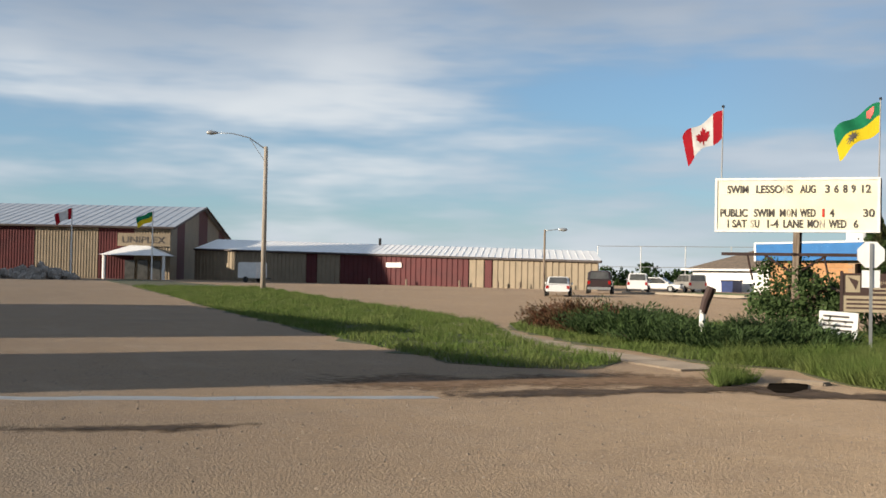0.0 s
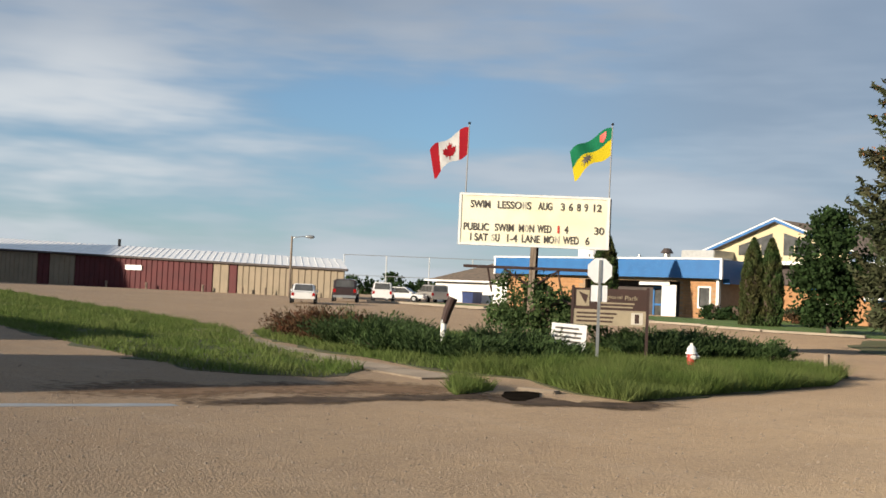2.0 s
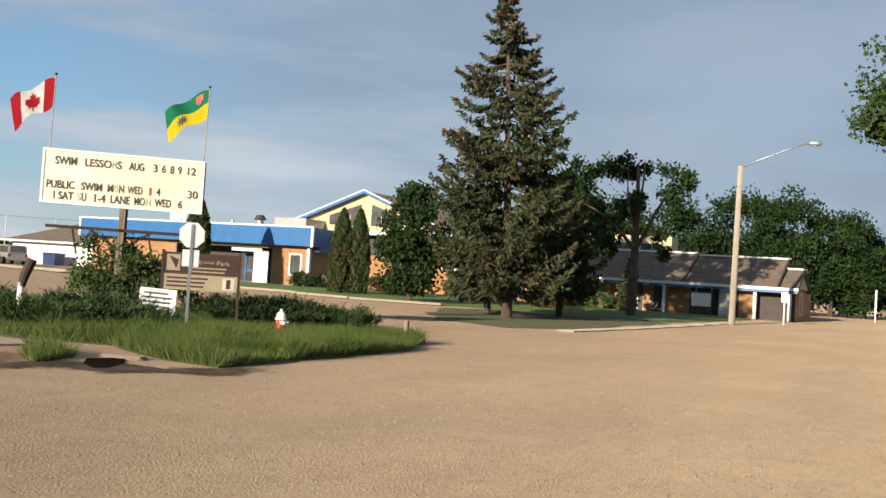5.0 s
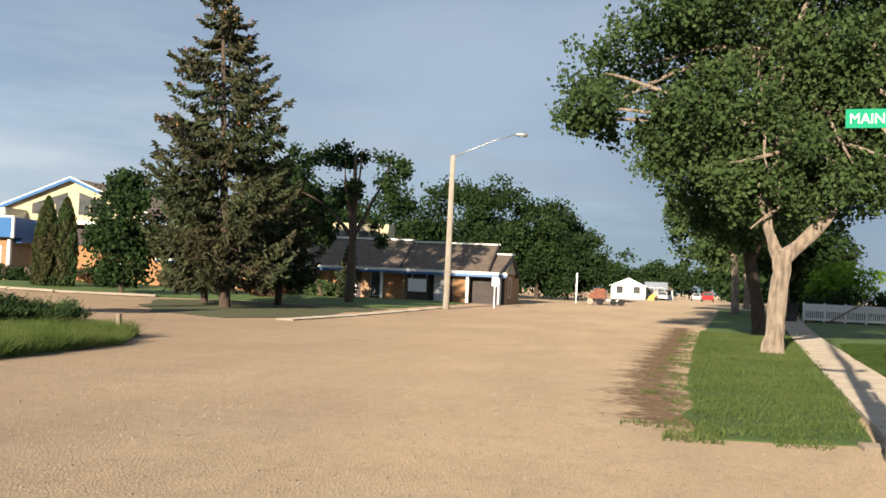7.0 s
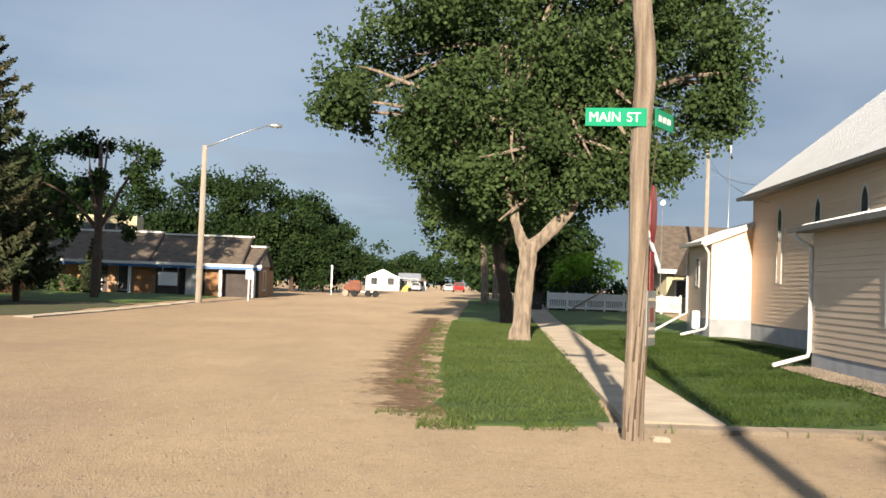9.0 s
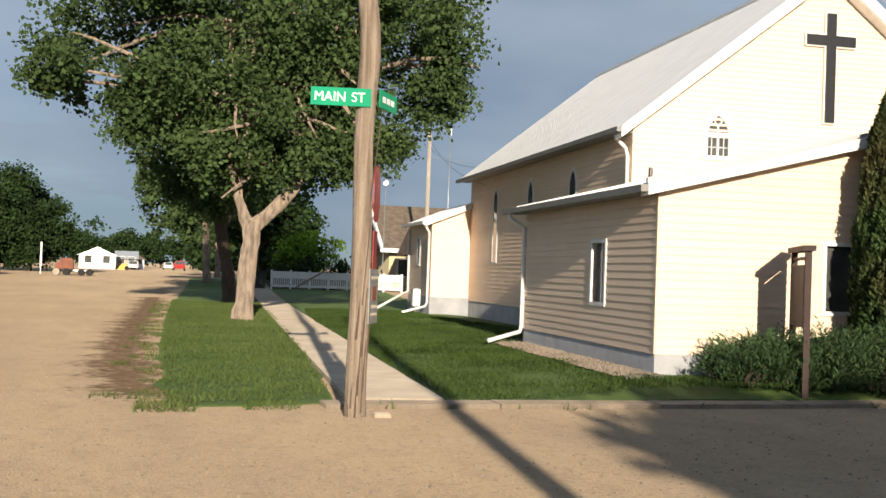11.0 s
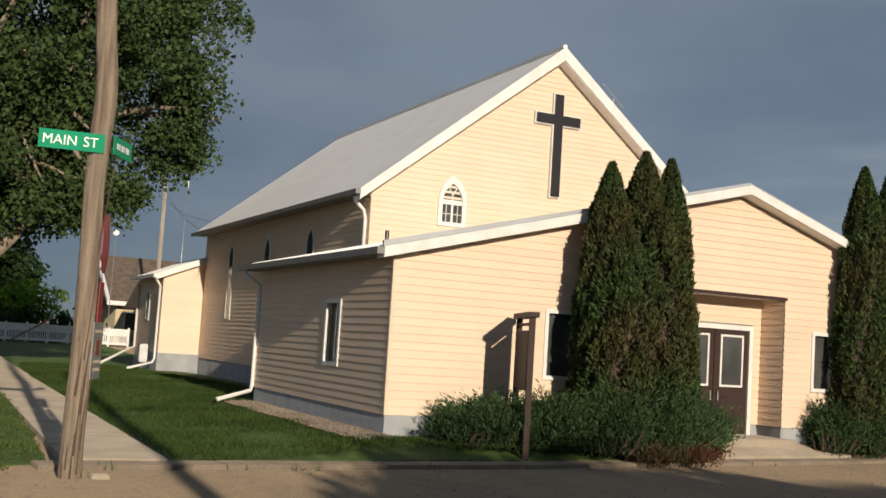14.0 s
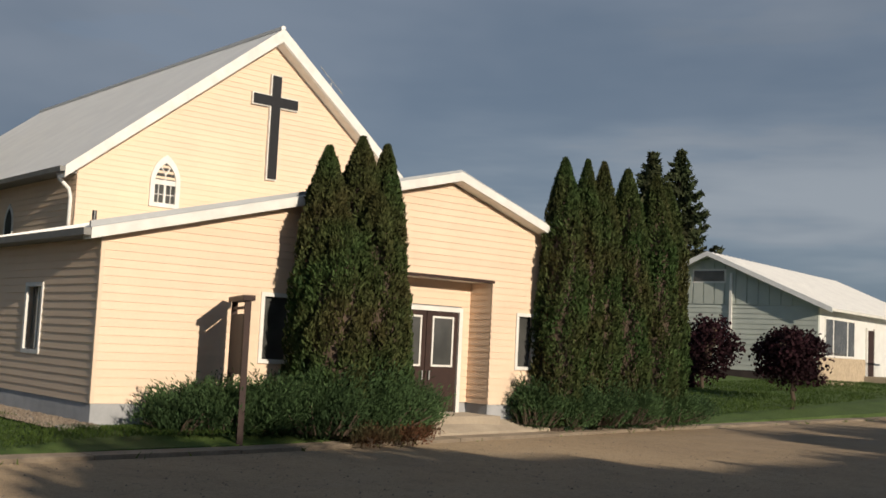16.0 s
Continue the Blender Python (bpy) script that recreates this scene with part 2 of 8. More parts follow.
def dirt_material():
    m = mat("packed_gravel_road", (0.36, 0.27, 0.172), (0.29, 0.215, 0.136), 0.10, 0.95, bump=1.3, bump_scale=34, fine=0.1)
    n, l = m.node_tree.nodes, m.node_tree.links
    b = n["Principled BSDF"]
    tc = n.new("ShaderNodeTexCoord")
    src = b.inputs["Base Color"].links[0].from_socket

    def layer(prev, scale, stretch, lo, hi, color, amount):
        mp, nz, rg, mx = n.new("ShaderNodeMapping"), n.new("ShaderNodeTexNoise"), n.new("ShaderNodeMapRange"), n.new("ShaderNodeMix")
        mp.inputs["Scale"].default_value = stretch
        nz.inputs["Scale"].default_value, nz.inputs["Detail"].default_value, nz.inputs["Roughness"].default_value = scale, 6.0, 0.65
        for key, v in zip(("From Min", "From Max", "To Min", "To Max"), (lo, hi, 0, amount)):
            rg.inputs[key].default_value = v
        mx.data_type = "RGBA"
        mx.inputs["B"].default_value = (*color, 1)
        l.new(tc.outputs["Object"], mp.inputs["Vector"])
        l.new(mp.outputs["Vector"], nz.inputs["Vector"])
        l.new(nz.outputs["Fac"], rg.inputs["Value"])
        l.new(rg.outputs["Result"], mx.inputs["Factor"])
        l.new(prev, mx.inputs["A"])
        return mx.outputs["Result"]

    b.inputs["Diffuse Roughness"].default_value = 1.0
    # the west street is damp; its darker brown also paints in the weaker cross-sun light
    sx, wob, dm, mw = n.new("ShaderNodeSeparateXYZ"), n.new("ShaderNodeTexNoise"), n.new("ShaderNodeMapRange"), n.new("ShaderNodeMix")
    l.new(tc.outputs["Object"], sx.inputs["Vector"])
    wob.inputs["Scale"].default_value, wob.inputs["Detail"].default_value = 0.22, 5.0
    l.new(tc.outputs["Object"], wob.inputs["Vector"])
    ad = n.new("ShaderNodeMath")
    ad.operation = "MULTIPLY_ADD"
    ad.inputs[1].default_value = 14.0
    l.new(wob.outputs["Fac"], ad.inputs[0])
    l.new(sx.outputs["X"], ad.inputs[2])
    for key, v in zip(("From Min", "From Max", "To Min", "To Max"), (5.0, -9.0, 0.0, 0.5)):
        dm.inputs[key].default_value = v
    l.new(ad.outputs[0], dm.inputs["Value"])
    mw.data_type = "RGBA"
    mw.inputs["B"].default_value = (0.185, 0.108, 0.056, 1)
    l.new(dm.outputs["Result"], mw.inputs["Factor"])
    l.new(src, mw.inputs["A"])
    src = mw.outputs["Result"]
    s = layer(src, 0.5, (1, 0.25, 1), 0.45, 0.75, (0.18, 0.132, 0.09), 0.6)
    s = layer(s, 0.9, (0.3, 1.2, 1), 0.5, 0.75, (0.33, 0.26, 0.19), 0.5)
    s = layer(s, 2.6, (1, 0.7, 1), 0.5, 0.72, (0.19, 0.138, 0.09), 0.5)
    s = layer(s, 9.0, (1, 1, 1), 0.52, 0.72, (0.15, 0.11, 0.074), 0.7)
    s = layer(s, 22.0, (1, 1, 1), 0.52, 0.7, (0.44, 0.345, 0.245), 0.7)
    s = layer(s, 45.0, (1, 1, 1), 0.54, 0.68, (0.14, 0.103, 0.07), 0.75)
    l.new(s, b.inputs["Base Color"])
    return m


M_DIRT = dirt_material()
M_KERB = mat("dirt_stained_concrete", (0.27, 0.22, 0.165), (0.19, 0.15, 0.11), 1.5, 0.95, bump=0.7, bump_scale=12, fine=0.3)


# ---- building helpers ----
def part(name, bm, material, parent=None, label="", smooth=False):
    """Links a bmesh, in world metres, as one mesh under a thing or a part."""
    me = bpy.data.meshes.new(name)
    bm.to_mesh(me)
    bm.free()
    return link(name, me, material, parent, label, smooth)


def link(name, me, material, parent=None, label="", smooth=False):
    me.materials.append(material)
    if smooth:
        me.polygons.foreach_set("use_smooth", [True] * len(me.polygons))
    ob = new(name, me)
    if parent is not None:
        ob.parent = parent
        if parent.type == "EMPTY":
            ob.matrix_parent_inverse = Matrix.Translation(-parent.location)
    if label:
        ob["label"] = label
    return ob


def thing(name, label, category, loc=(0, 0, 0), group="", kind=""):
    ob = new(name)
    ob.location = loc
    ob.empty_display_size = 0.2
    return tagged(ob, label, category, group, kind)


def box(bm, x0, x1, y0, y1, z0, z1, m=None):
    r = bmesh.ops.create_cube(bm, size=1, matrix=Matrix.LocRotScale(((x0 + x1) / 2, (y0 + y1) / 2, (z0 + z1) / 2), None, (abs(x1 - x0), abs(y1 - y0), abs(z1 - z0))))
    if m is not None:
        bmesh.ops.transform(bm, matrix=m, verts=r["verts"])
    return bm


def boxed(*a, m=None, bevel=0.0):
    bm = box(bmesh.new(), *a, m=m)
    if bevel:
        bmesh.ops.bevel(bm, geom=bm.edges[:], offset=bevel, segments=2, affect="EDGES")
    return bm


def cyl(bm, p0, p1, r0, r1=None, n=12):
    p0, p1 = Vector(p0), Vector(p1)
    d = p1 - p0
    q = d.to_track_quat("Z", "Y").to_matrix().to_4x4()
    bmesh.ops.create_cone(bm, cap_ends=True, segments=n, radius1=r0, radius2=r0 if r1 is None else r1, depth=d.length,
                          matrix=Matrix.Translation((p0 + p1) / 2) @ q)
    return bm


def rod(*a, **k):
    return cyl(bmesh.new(), *a, **k)


def tube(bm, pts, radii, n=10):
    """A bent, tapering round bar through points."""
    pts = [Vector(p) for p in pts]
    rings = []
    for i, p in enumerate(pts):
        d = (pts[min(i + 1, len(pts) - 1)] - pts[max(i - 1, 0)]).normalized()
        a = d.orthogonal().normalized() if i == 0 else (a - d * a.dot(d)).normalized()
        b = d.cross(a)
        rings.append([bm.verts.new(p + (a * math.cos(k * math.tau / n) + b * math.sin(k * math.tau / n)) * radii[i]) for k in range(n)])
    for r0, r1 in zip(rings, rings[1:]):
        for k in range(n):
            bm.faces.new((r0[k], r0[(k + 1) % n], r1[(k + 1) % n], r1[k]))
    bm.faces.new(rings[0][::-1])
    bm.faces.new(rings[-1])
    return bm


def prism(bm, poly, axis, a, b):
    """A polygon in the two other axes, pushed along axis from a to b."""
    def v(p, s):
        return (s, p[0], p[1]) if axis == "x" else (p[0], s, p[1]) if axis == "y" else (p[0], p[1], s)
    lo, hi = [bm.verts.new(v(p, a)) for p in poly], [bm.verts.new(v(p, b)) for p in poly]
    n = len(poly)
    for i in range(n):
        bm.faces.new((lo[i], lo[(i + 1) % n], hi[(i + 1) % n], hi[i]))
    bm.faces.new(lo[::-1])
    bm.faces.new(hi)
    bmesh.ops.recalc_face_normals(bm, faces=bm.faces[:])
    return bm


def quads_mesh(name, verts, size=4):
    """A mesh of loose faces, size corners each, from an array of corners."""
    verts = np.asarray(verts, dtype=np.float32).reshape(-1, 3)
    n = len(verts) // size
    me = bpy.data.meshes.new(name)
    me.vertices.add(len(verts))
    me.vertices.foreach_set("co", verts.ravel())
    me.loops.add(len(verts))
    me.loops.foreach_set("vertex_index", np.arange(len(verts), dtype=np.int32))
    me.polygons.add(n)
    me.polygons.foreach_set("loop_start", np.arange(0, len(verts), size, dtype=np.int32))
    me.update(calc_edges=True)
    return me


def ground_z(x, y):
    r = math.hypot(x, y)
    s = min(1.0, max(0.0, (r - 45) / 55))
    return 0.5 * s * s * (3 - 2 * s)


RNG = np.random.default_rng(7)


def leaves(centres, length, width, up=0.0, droop=0.0, out=None, rng=RNG, scatter=0.55):
    """Diamond leaves round given centres; up leans them to the vertical, out is a direction for each."""
    n = len(centres)
    a = rng.normal(size=(n, 3))
    if out is not None:
        a = a * scatter + out
    a[:, 2] += up - droop
    a /= np.linalg.norm(a, axis=1, keepdims=True)
    b = np.cross(a, rng.normal(size=(n, 3)))
    b /= np.linalg.norm(b, axis=1, keepdims=True)
    s = rng.uniform(0.6, 1.3, (n, 1))
    a, b = a * s * length / 2, b * s * width / 2
    return np.stack([centres - a, centres + b, centres + a, centres - b], 1).reshape(-1, 3)


def blob_points(blobs, clumps, per, spread, rng=RNG):
    """Leaf centres in clumps, gathered into boughs that sit near the skin of the ellipsoids."""
    vol = np.array([b[3] * b[4] * b[5] for b in blobs]) ** 0.7
    boughs = max(10, clumps // 11)
    pick = rng.choice(len(blobs), boughs, p=vol / vol.sum())
    B = np.array(blobs)[pick]
    d = rng.normal(size=(boughs, 3))
    d /= np.linalg.norm(d, axis=1, keepdims=True)
    r = rng.uniform(0.3, 1.0, (boughs, 1)) ** 0.4 * (1 + 0.10 * rng.normal(size=(boughs, 1)))
    mid = B[:, :3] + d * r * B[:, 3:6]
    size = np.clip(0.21 * B[:, 3:6].mean(1), 0.08, 0.75) * rng.uniform(0.6, 1.35, boughs)
    own = rng.integers(0, boughs, clumps)
    c = mid[own] + rng.normal(size=(clumps, 3)) * size[own][:, None] * np.array([1.0, 1.0, 0.62])
    return (c[:, None, :] + rng.normal(size=(clumps, per, 3)) * spread).reshape(-1, 3)


# ---- ground ----
def ground_sheet():
    bm = bmesh.new()
    radii = [0, 3, 6, 10, 15, 20, 30, 40, 45, 52, 60, 68, 76, 84, 92, 100, 140, 220, 400, 900, 2500]
    rings = []
    for r in radii:
        k = 1 if r == 0 else 72
        rings.append([bm.verts.new((r * math.sin(i * math.tau / k), r * math.cos(i * math.tau / k), ground_z(r, 0))) for i in range(k)])
    for a, b in zip(rings, rings[1:]):
        for i in range(72):
            j = (i + 1) % 72
            bm.faces.new((a[0], b[j], b[i]) if len(a) == 1 else (a[i], a[j], b[j], b[i]))
    bmesh.ops.recalc_face_normals(bm, faces=bm.faces[:])
    return tagged(part("ground", bm, M_DIRT), "packed tan gravel street and parking lot", "ground", kind="structure")


ground_sheet()


def inside(poly, x, y):
    c = False
    for (x0, y0), (x1, y1) in zip(poly, poly[1:] + poly[:1]):
        if (y0 > y) != (y1 > y) and x < (x1 - x0) * (y - y0) / (y1 - y0) + x0:
            c = not c
    return c


def area(p):
    return abs(sum(a[0] * b[1] - b[0] * a[1] for a, b in zip(p, p[1:] + p[:1]))) / 2


def soft_edge(poly, step, wobble, seed):
    """The outline cut into short steps that wander a little."""
    rng, out = random.Random(seed), []
    for (x0, y0), (x1, y1) in zip(poly, poly[1:] + poly[:1]):
        k = max(1, int(math.hypot(x1 - x0, y1 - y0) / step))
        for i in range(k):
            f = i / k
            w = wobble if 0 < i else wobble * 0.4
            out.append((x0 + (x1 - x0) * f + rng.uniform(-w, w), y0 + (y1 - y0) * f + rng.uniform(-w, w)))
    return out


def patch(name, poly, material, label, category, height=lambda x, y: 0.05, skirt=0.12, step=1.5, wobble=0.15, seed=1, kind="structure"):
    """A raised sheet of ground with an uneven edge and a skirt down to the street."""
    poly = soft_edge(poly, step, wobble, seed)
    bm = bmesh.new()
    vs = [bm.verts.new((x, y, 0)) for x, y in poly]
    f = bm.faces.new(vs)
    f.normal_update()
    if f.normal.z < 0:
        f.normal_flip()
    bmesh.ops.triangulate(bm, faces=[f])
    bmesh.ops.subdivide_edges(bm, edges=[e for e in bm.edges if e.calc_length() > 4], cuts=2, use_grid_fill=False)
    bmesh.ops.triangulate(bm, faces=bm.faces[:])
    rim = [e for e in bm.edges if e.is_boundary]
    edge = {v for e in rim for v in e.verts}
    for v in bm.verts:
        v.co.z = ground_z(v.co.x, v.co.y) + height(v.co.x, v.co.y) * (0.3 if v in edge else 1.0)
    g = bmesh.ops.extrude_edge_only(bm, edges=rim)
    for v in g["geom"]:
        if isinstance(v, bmesh.types.BMVert):
            v.co.z -= skirt + height(v.co.x, v.co.y)
    return tagged(part(name, bm, material), label, category, kind=kind)


def church_lawn_z(x, y):
    s = min(1.0, max(0.0, (x - 4.5) / 3.0))
    far = min(1.0, max(0.0, (y - 40) / 15))
    return 0.07 - 0.03 * far + 0.17 * s * s * (3 - 2 * s) * (1 - far)


STRIP = [(-150, 36.5), (-120, 33.8), (-74, 28.5), (-59, 26.7), (-44, 24.3), (-33.7, 21), (-24.9, 16.6), (-17.8, 14.4), (-16.5, 12.3), (-17.4, 11.3),
         (-18.6, 10.8), (-22, 11.3), (-26.6, 12), (-35.4, 13.5), (-45.6, 15.2), (-65.9, 18.5), (-85, 21), (-120, 27)]
CORNER = [(-33, 21.5), (-29, 19.2), (-23.8, 17.4), (-18.7, 16.2), (-16.6, 15.9), (-15.2, 16.4), (-12.6, 14.9), (-11.3, 14.7), (-11.6, 17.7), (-12.0, 22.5),
          (-13.2, 26), (-17, 30), (-22, 32), (-30, 30), (-35, 26)]
POOL_LAWN = [(-75, 62), (-43.2, 59.2), (-33.6, 56.6), (-28, 58), (-24, 60), (-15.5, 60), (-14, 75), (-14, 77), (-46, 80), (-47, 71.5), (-75, 71.5)]
SPRUCE_LAWN = [(-23.5, 46), (-20.5, 41.2), (-16.4, 39), (-15, 42.6), (-15.3, 49.6), (-15.2, 59), (-24, 59), (-27, 55)]
BOULEVARD = [(0.25, 13.4), (2.45, 13.85), (3.0, 20), (3.8, 30), (5.2, 50), (6.6, 72), (8.5, 100), (4.2, 100), (2.6, 70), (1.3, 50), (0.75, 35), (0.4, 22)]
CHURCH_LAWN = [(3.9, 13.85), (9, 14.05), (13.6, 14.45), (14.0, 15.9), (13, 45), (16, 74.5), (8.2, 74), (6.6, 55), (5.1, 33), (4.3, 20)]
EAST_LAWN = [(17.6, 14.8), (24, 15.6), (34, 16.2), (60, 17.0), (60, 45), (24, 45), (22, 30), (19, 17)]
patch("lawn_strip", STRIP, M_UNDER, "rough unmown grass strip beside the gravel street", "grass", lambda x, y: 0.03, seed=2, wobble=0.4, step=0.8)
patch("lawn_corner", CORNER, M_UNDER, "weedy grass round the sign bed at the street corner", "grass", lambda x, y: 0.06, seed=3, wobble=0.3, step=0.8)
patch("lawn_pool", POOL_LAWN, M_GRASS, "mown lawn before the brick recreation building", "grass", lambda x, y: 0.12, seed=4)
# muddy soil tone here also carries the spruce's shade in its colour
patch("lawn_spruce", SPRUCE_LAWN, M_UNDER, "muddy olive lawn under the tall spruce, darkened for shade", "grass", lambda x, y: 0.07, seed=5, wobble=0.3)
patch("lawn_boulevard", BOULEVARD, M_GRASS, "mown boulevard grass between street and sidewalk", "grass", lambda x, y: 0.06, seed=6, wobble=0.12, step=0.8)
patch("lawn_church", CHURCH_LAWN, M_GRASS, "mown green lawn beside the church", "grass", church_lawn_z, seed=7, wobble=0.06)


def east_z(x, y):
    s = min(1.0, max(0.0, (math.hypot(x, y) - 27) / 20))
    return 0.12 + 0.85 * s


patch("lawn_east", EAST_LAWN, M_GRASS, "mown lawn rising to the neighbouring house", "grass", east_z, seed=8, wobble=0.06)


def sidewalk(name, line, width, z, label, slab=1.5, material=None):
    """Concrete slabs along a line, each one a piece, with open joints."""
    holder = tagged(new(name), label, "sidewalk", kind="structure")
    k = 0
    for (x0, y0), (x1, y1) in zip(line, line[1:]):
        d = Vector((x1 - x0, y1 - y0, 0))
        n = max(1, int(d.length / slab))
        for i in range(n):
            c = Vector((x0, y0, 0)) + d * ((i + 0.5) / n)
            m = Matrix.Translation((c.x, c.y, ground_z(c.x, c.y) + z)) @ Matrix.Rotation(math.atan2(d.y, d.x), 4, "Z") @ pose(0, 0, 0, 0.25 * math.sin(k * 2.3), 0.2 * math.sin(k * 1.7), 0)
            k += 1
            ln = d.length / n - 0.02
            part("slab", boxed(-ln / 2, ln / 2, -width / 2, width / 2, -0.12, 0, m=m), material or M_CONC, holder)


sidewalk("sidewalk_1", [(3.2, 13.8), (3.62, 20), (4.32, 30), (5.9, 52), (7.5, 74), (9.4, 100)], 1.25, 0.085, "narrow concrete sidewalk beside the church lawn")
sidewalk("sidewalk_2", [(2.2, 13.55), (9, 13.75), (13.9, 14.25), (20, 14.95), (34, 16.0), (60, 17.2)], 0.45, 0.06, "low worn concrete kerb along the street", slab=2.2, material=M_KERB)
sidewalk("sidewalk_3", [(-34, 20.2), (-26.4, 17.2), (-20, 15.3), (-15.6, 14.6)], 1.1, 0.035, "cracked concrete path between grass and juniper bed", slab=1.6, material=M_KERB)
sidewalk("sidewalk_4", [(-14.4, 40), (-14.2, 48), (-14.0, 56), (-13.6, 66)], 0.7, 0.05, "pale concrete sidewalk edge beside the spruce lawn", slab=3)
sidewalk("kerb_1", [(-75, 60.6), (-43.2, 58.4), (-33.6, 55.9), (-28.3, 57.4)], 0.45, 0.16, "pale concrete kerb before the pool lawn", slab=4)
sidewalk("kerb_2", [(-66.3, 56.8), (-58.5, 58.5)], 0.5, 0.3, "low white concrete parking kerb", slab=3.2)


# ---- siding ----
def courses(holder, axis, at, sign, span, z0, z1, holes=(), pitch=0.13, material=M_SIDING, name="siding_board", proud=0.019):
    """Lap boards on a wall. span(z) gives the ends at a height; holes are (a, b, z0, z1); sign is the wall's outward way on axis."""
    z = z0
    while z < z1 - 0.02:
        t = min(z + pitch, z1)
        mid = (z + t) / 2
        cuts = sorted((a, b) for a, b, h0, h1 in holes if h0 < mid < h1)
        lo0, hi0 = span(z)
        lo1, hi1 = span(t)
        edges = [(lo0, lo1)]
        for a, b in cuts:
            edges += [(a, a), (b, b)]
        edges.append((hi0, hi1))
        for (a0, a1), (b0, b1) in zip(edges[0::2], edges[1::2]):
            if b0 - a0 < 0.03 and b1 - a1 < 0.03:
                continue
            if b1 < a1:
                a1 = b1 = (a1 + b1) / 2
            bm = bmesh.new()
            prof = ((a0, b0, z, proud), (a1, b1, t + 0.004, 0.002))
            rows = []
            for a, b, zz, out in prof:
                for o in (out, -0.02):
                    rows.append([bm.verts.new((at + sign * o, p, zz) if axis == "x" else (p, at + sign * o, zz)) for p in (a, b)])
            f, bk, tf, tb = rows
            for q in ((f, tf), (tf, tb), (tb, bk), (bk, f)):
                bm.faces.new((q[0][0], q[0][1], q[1][1], q[1][0]))
            bmesh.ops.recalc_face_normals(bm, faces=bm.faces[:])
            part(name, bm, material, holder)
        z = t


def window(name, parent, axis, at, sign, a0, a1, z0, z1, trim=0.07, mullions=(), rails=(), label="", depth=0.10):
    """A framed window set in a wall; sign is the wall's outward way."""
    def bx(p0, p1, q0, q1, o0, o1):
        o0, o1 = at + sign * o0, at + sign * o1
        return (min(o0, o1), max(o0, o1), p0, p1, q0, q1) if axis == "x" else (p0, p1, min(o0, o1), max(o0, o1), q0, q1)
    pane = part(name, boxed(*bx(a0, a1, z0, z1, -depth, -depth + 0.02)), M_GLASS, parent, label)
    bm = bmesh.new()
    for p in ((a0 - trim, a0, z0 - trim, z1 + trim), (a1, a1 + trim, z0 - trim, z1 + trim), (a0, a1, z1, z1 + trim), (a0, a1, z0 - trim, z0)):
        box(bm, *bx(*p, -depth - 0.02, 0.035))
    part("window_frame", bm, M_TRIM, pane)
    for mx in mullions:
        part("mullion", boxed(*bx(mx - 0.02, mx + 0.02, z0, z1, -depth, -depth + 0.05)), M_TRIM, pane)
    for rz in rails:
        part("rail", boxed(*bx(a0, a1, rz - 0.02, rz + 0.02, -depth, -depth + 0.045)), M_TRIM, pane)
    return pane


# ---- church ----
FX, FY = 7.76, 15.77      # corner of the front hall
RX, APX, APZ, EZ = 17.6, 14.72, 4.93, 3.20
SLOPE_L, SLOPE_R = (APZ - EZ) / (APX - FX), 0.31
MX0, MX1, MY0, MY1, MAPX, MAPZ, MEZ = 10.17, 19.69, 23.0, 38.3, 14.93, 9.18, 5.37
GRADE, SILL, DOOR_Z = 0.25, 0.56, 0.36
HALL_W1, HALL_W2, SIDE_W = (10.67, 11.18, 1.31, 2.37), (16.69, 17.12, 1.33, 2.35), (18.04, 18.69, 1.29, 2.35)
PORCH = (13.50, 15.93, GRADE, 2.98)
LANCETS = ((27.0, 3.55), (30.8, 3.55), (34.75, 2.15))
GABLE_W = (12.23, 4.60, 5.10, 0.31)
# the church stands three degrees askew to the street grid
TURN = Matrix.Translation((FX, FY, 0)) @ Matrix.Rotation(radians(-3.0), 4, "Z") @ Matrix.Translation((-FX, -FY, 0))


def arch(cx, z0, spring, half, inset=0.0, n=8):
    """The outline of a pointed window."""
    h = half - inset
    pts = [(cx - h, z0 + inset), (cx + h, z0 + inset), (cx + h, spring)]
    r = 2 * h
    for i in range(1, n):
        a = i / n * math.radians(60)
        pts.append((cx - h + r * math.cos(a), spring + r * math.sin(a)))
    pts.append((cx, spring + r * math.sin(math.radians(60))))
    for i in range(n - 1, 0, -1):
        a = i / n * math.radians(60)
        pts.append((cx + h - r * math.cos(a), spring + r * math.sin(a)))
    pts.append((cx - h, spring))
    return pts


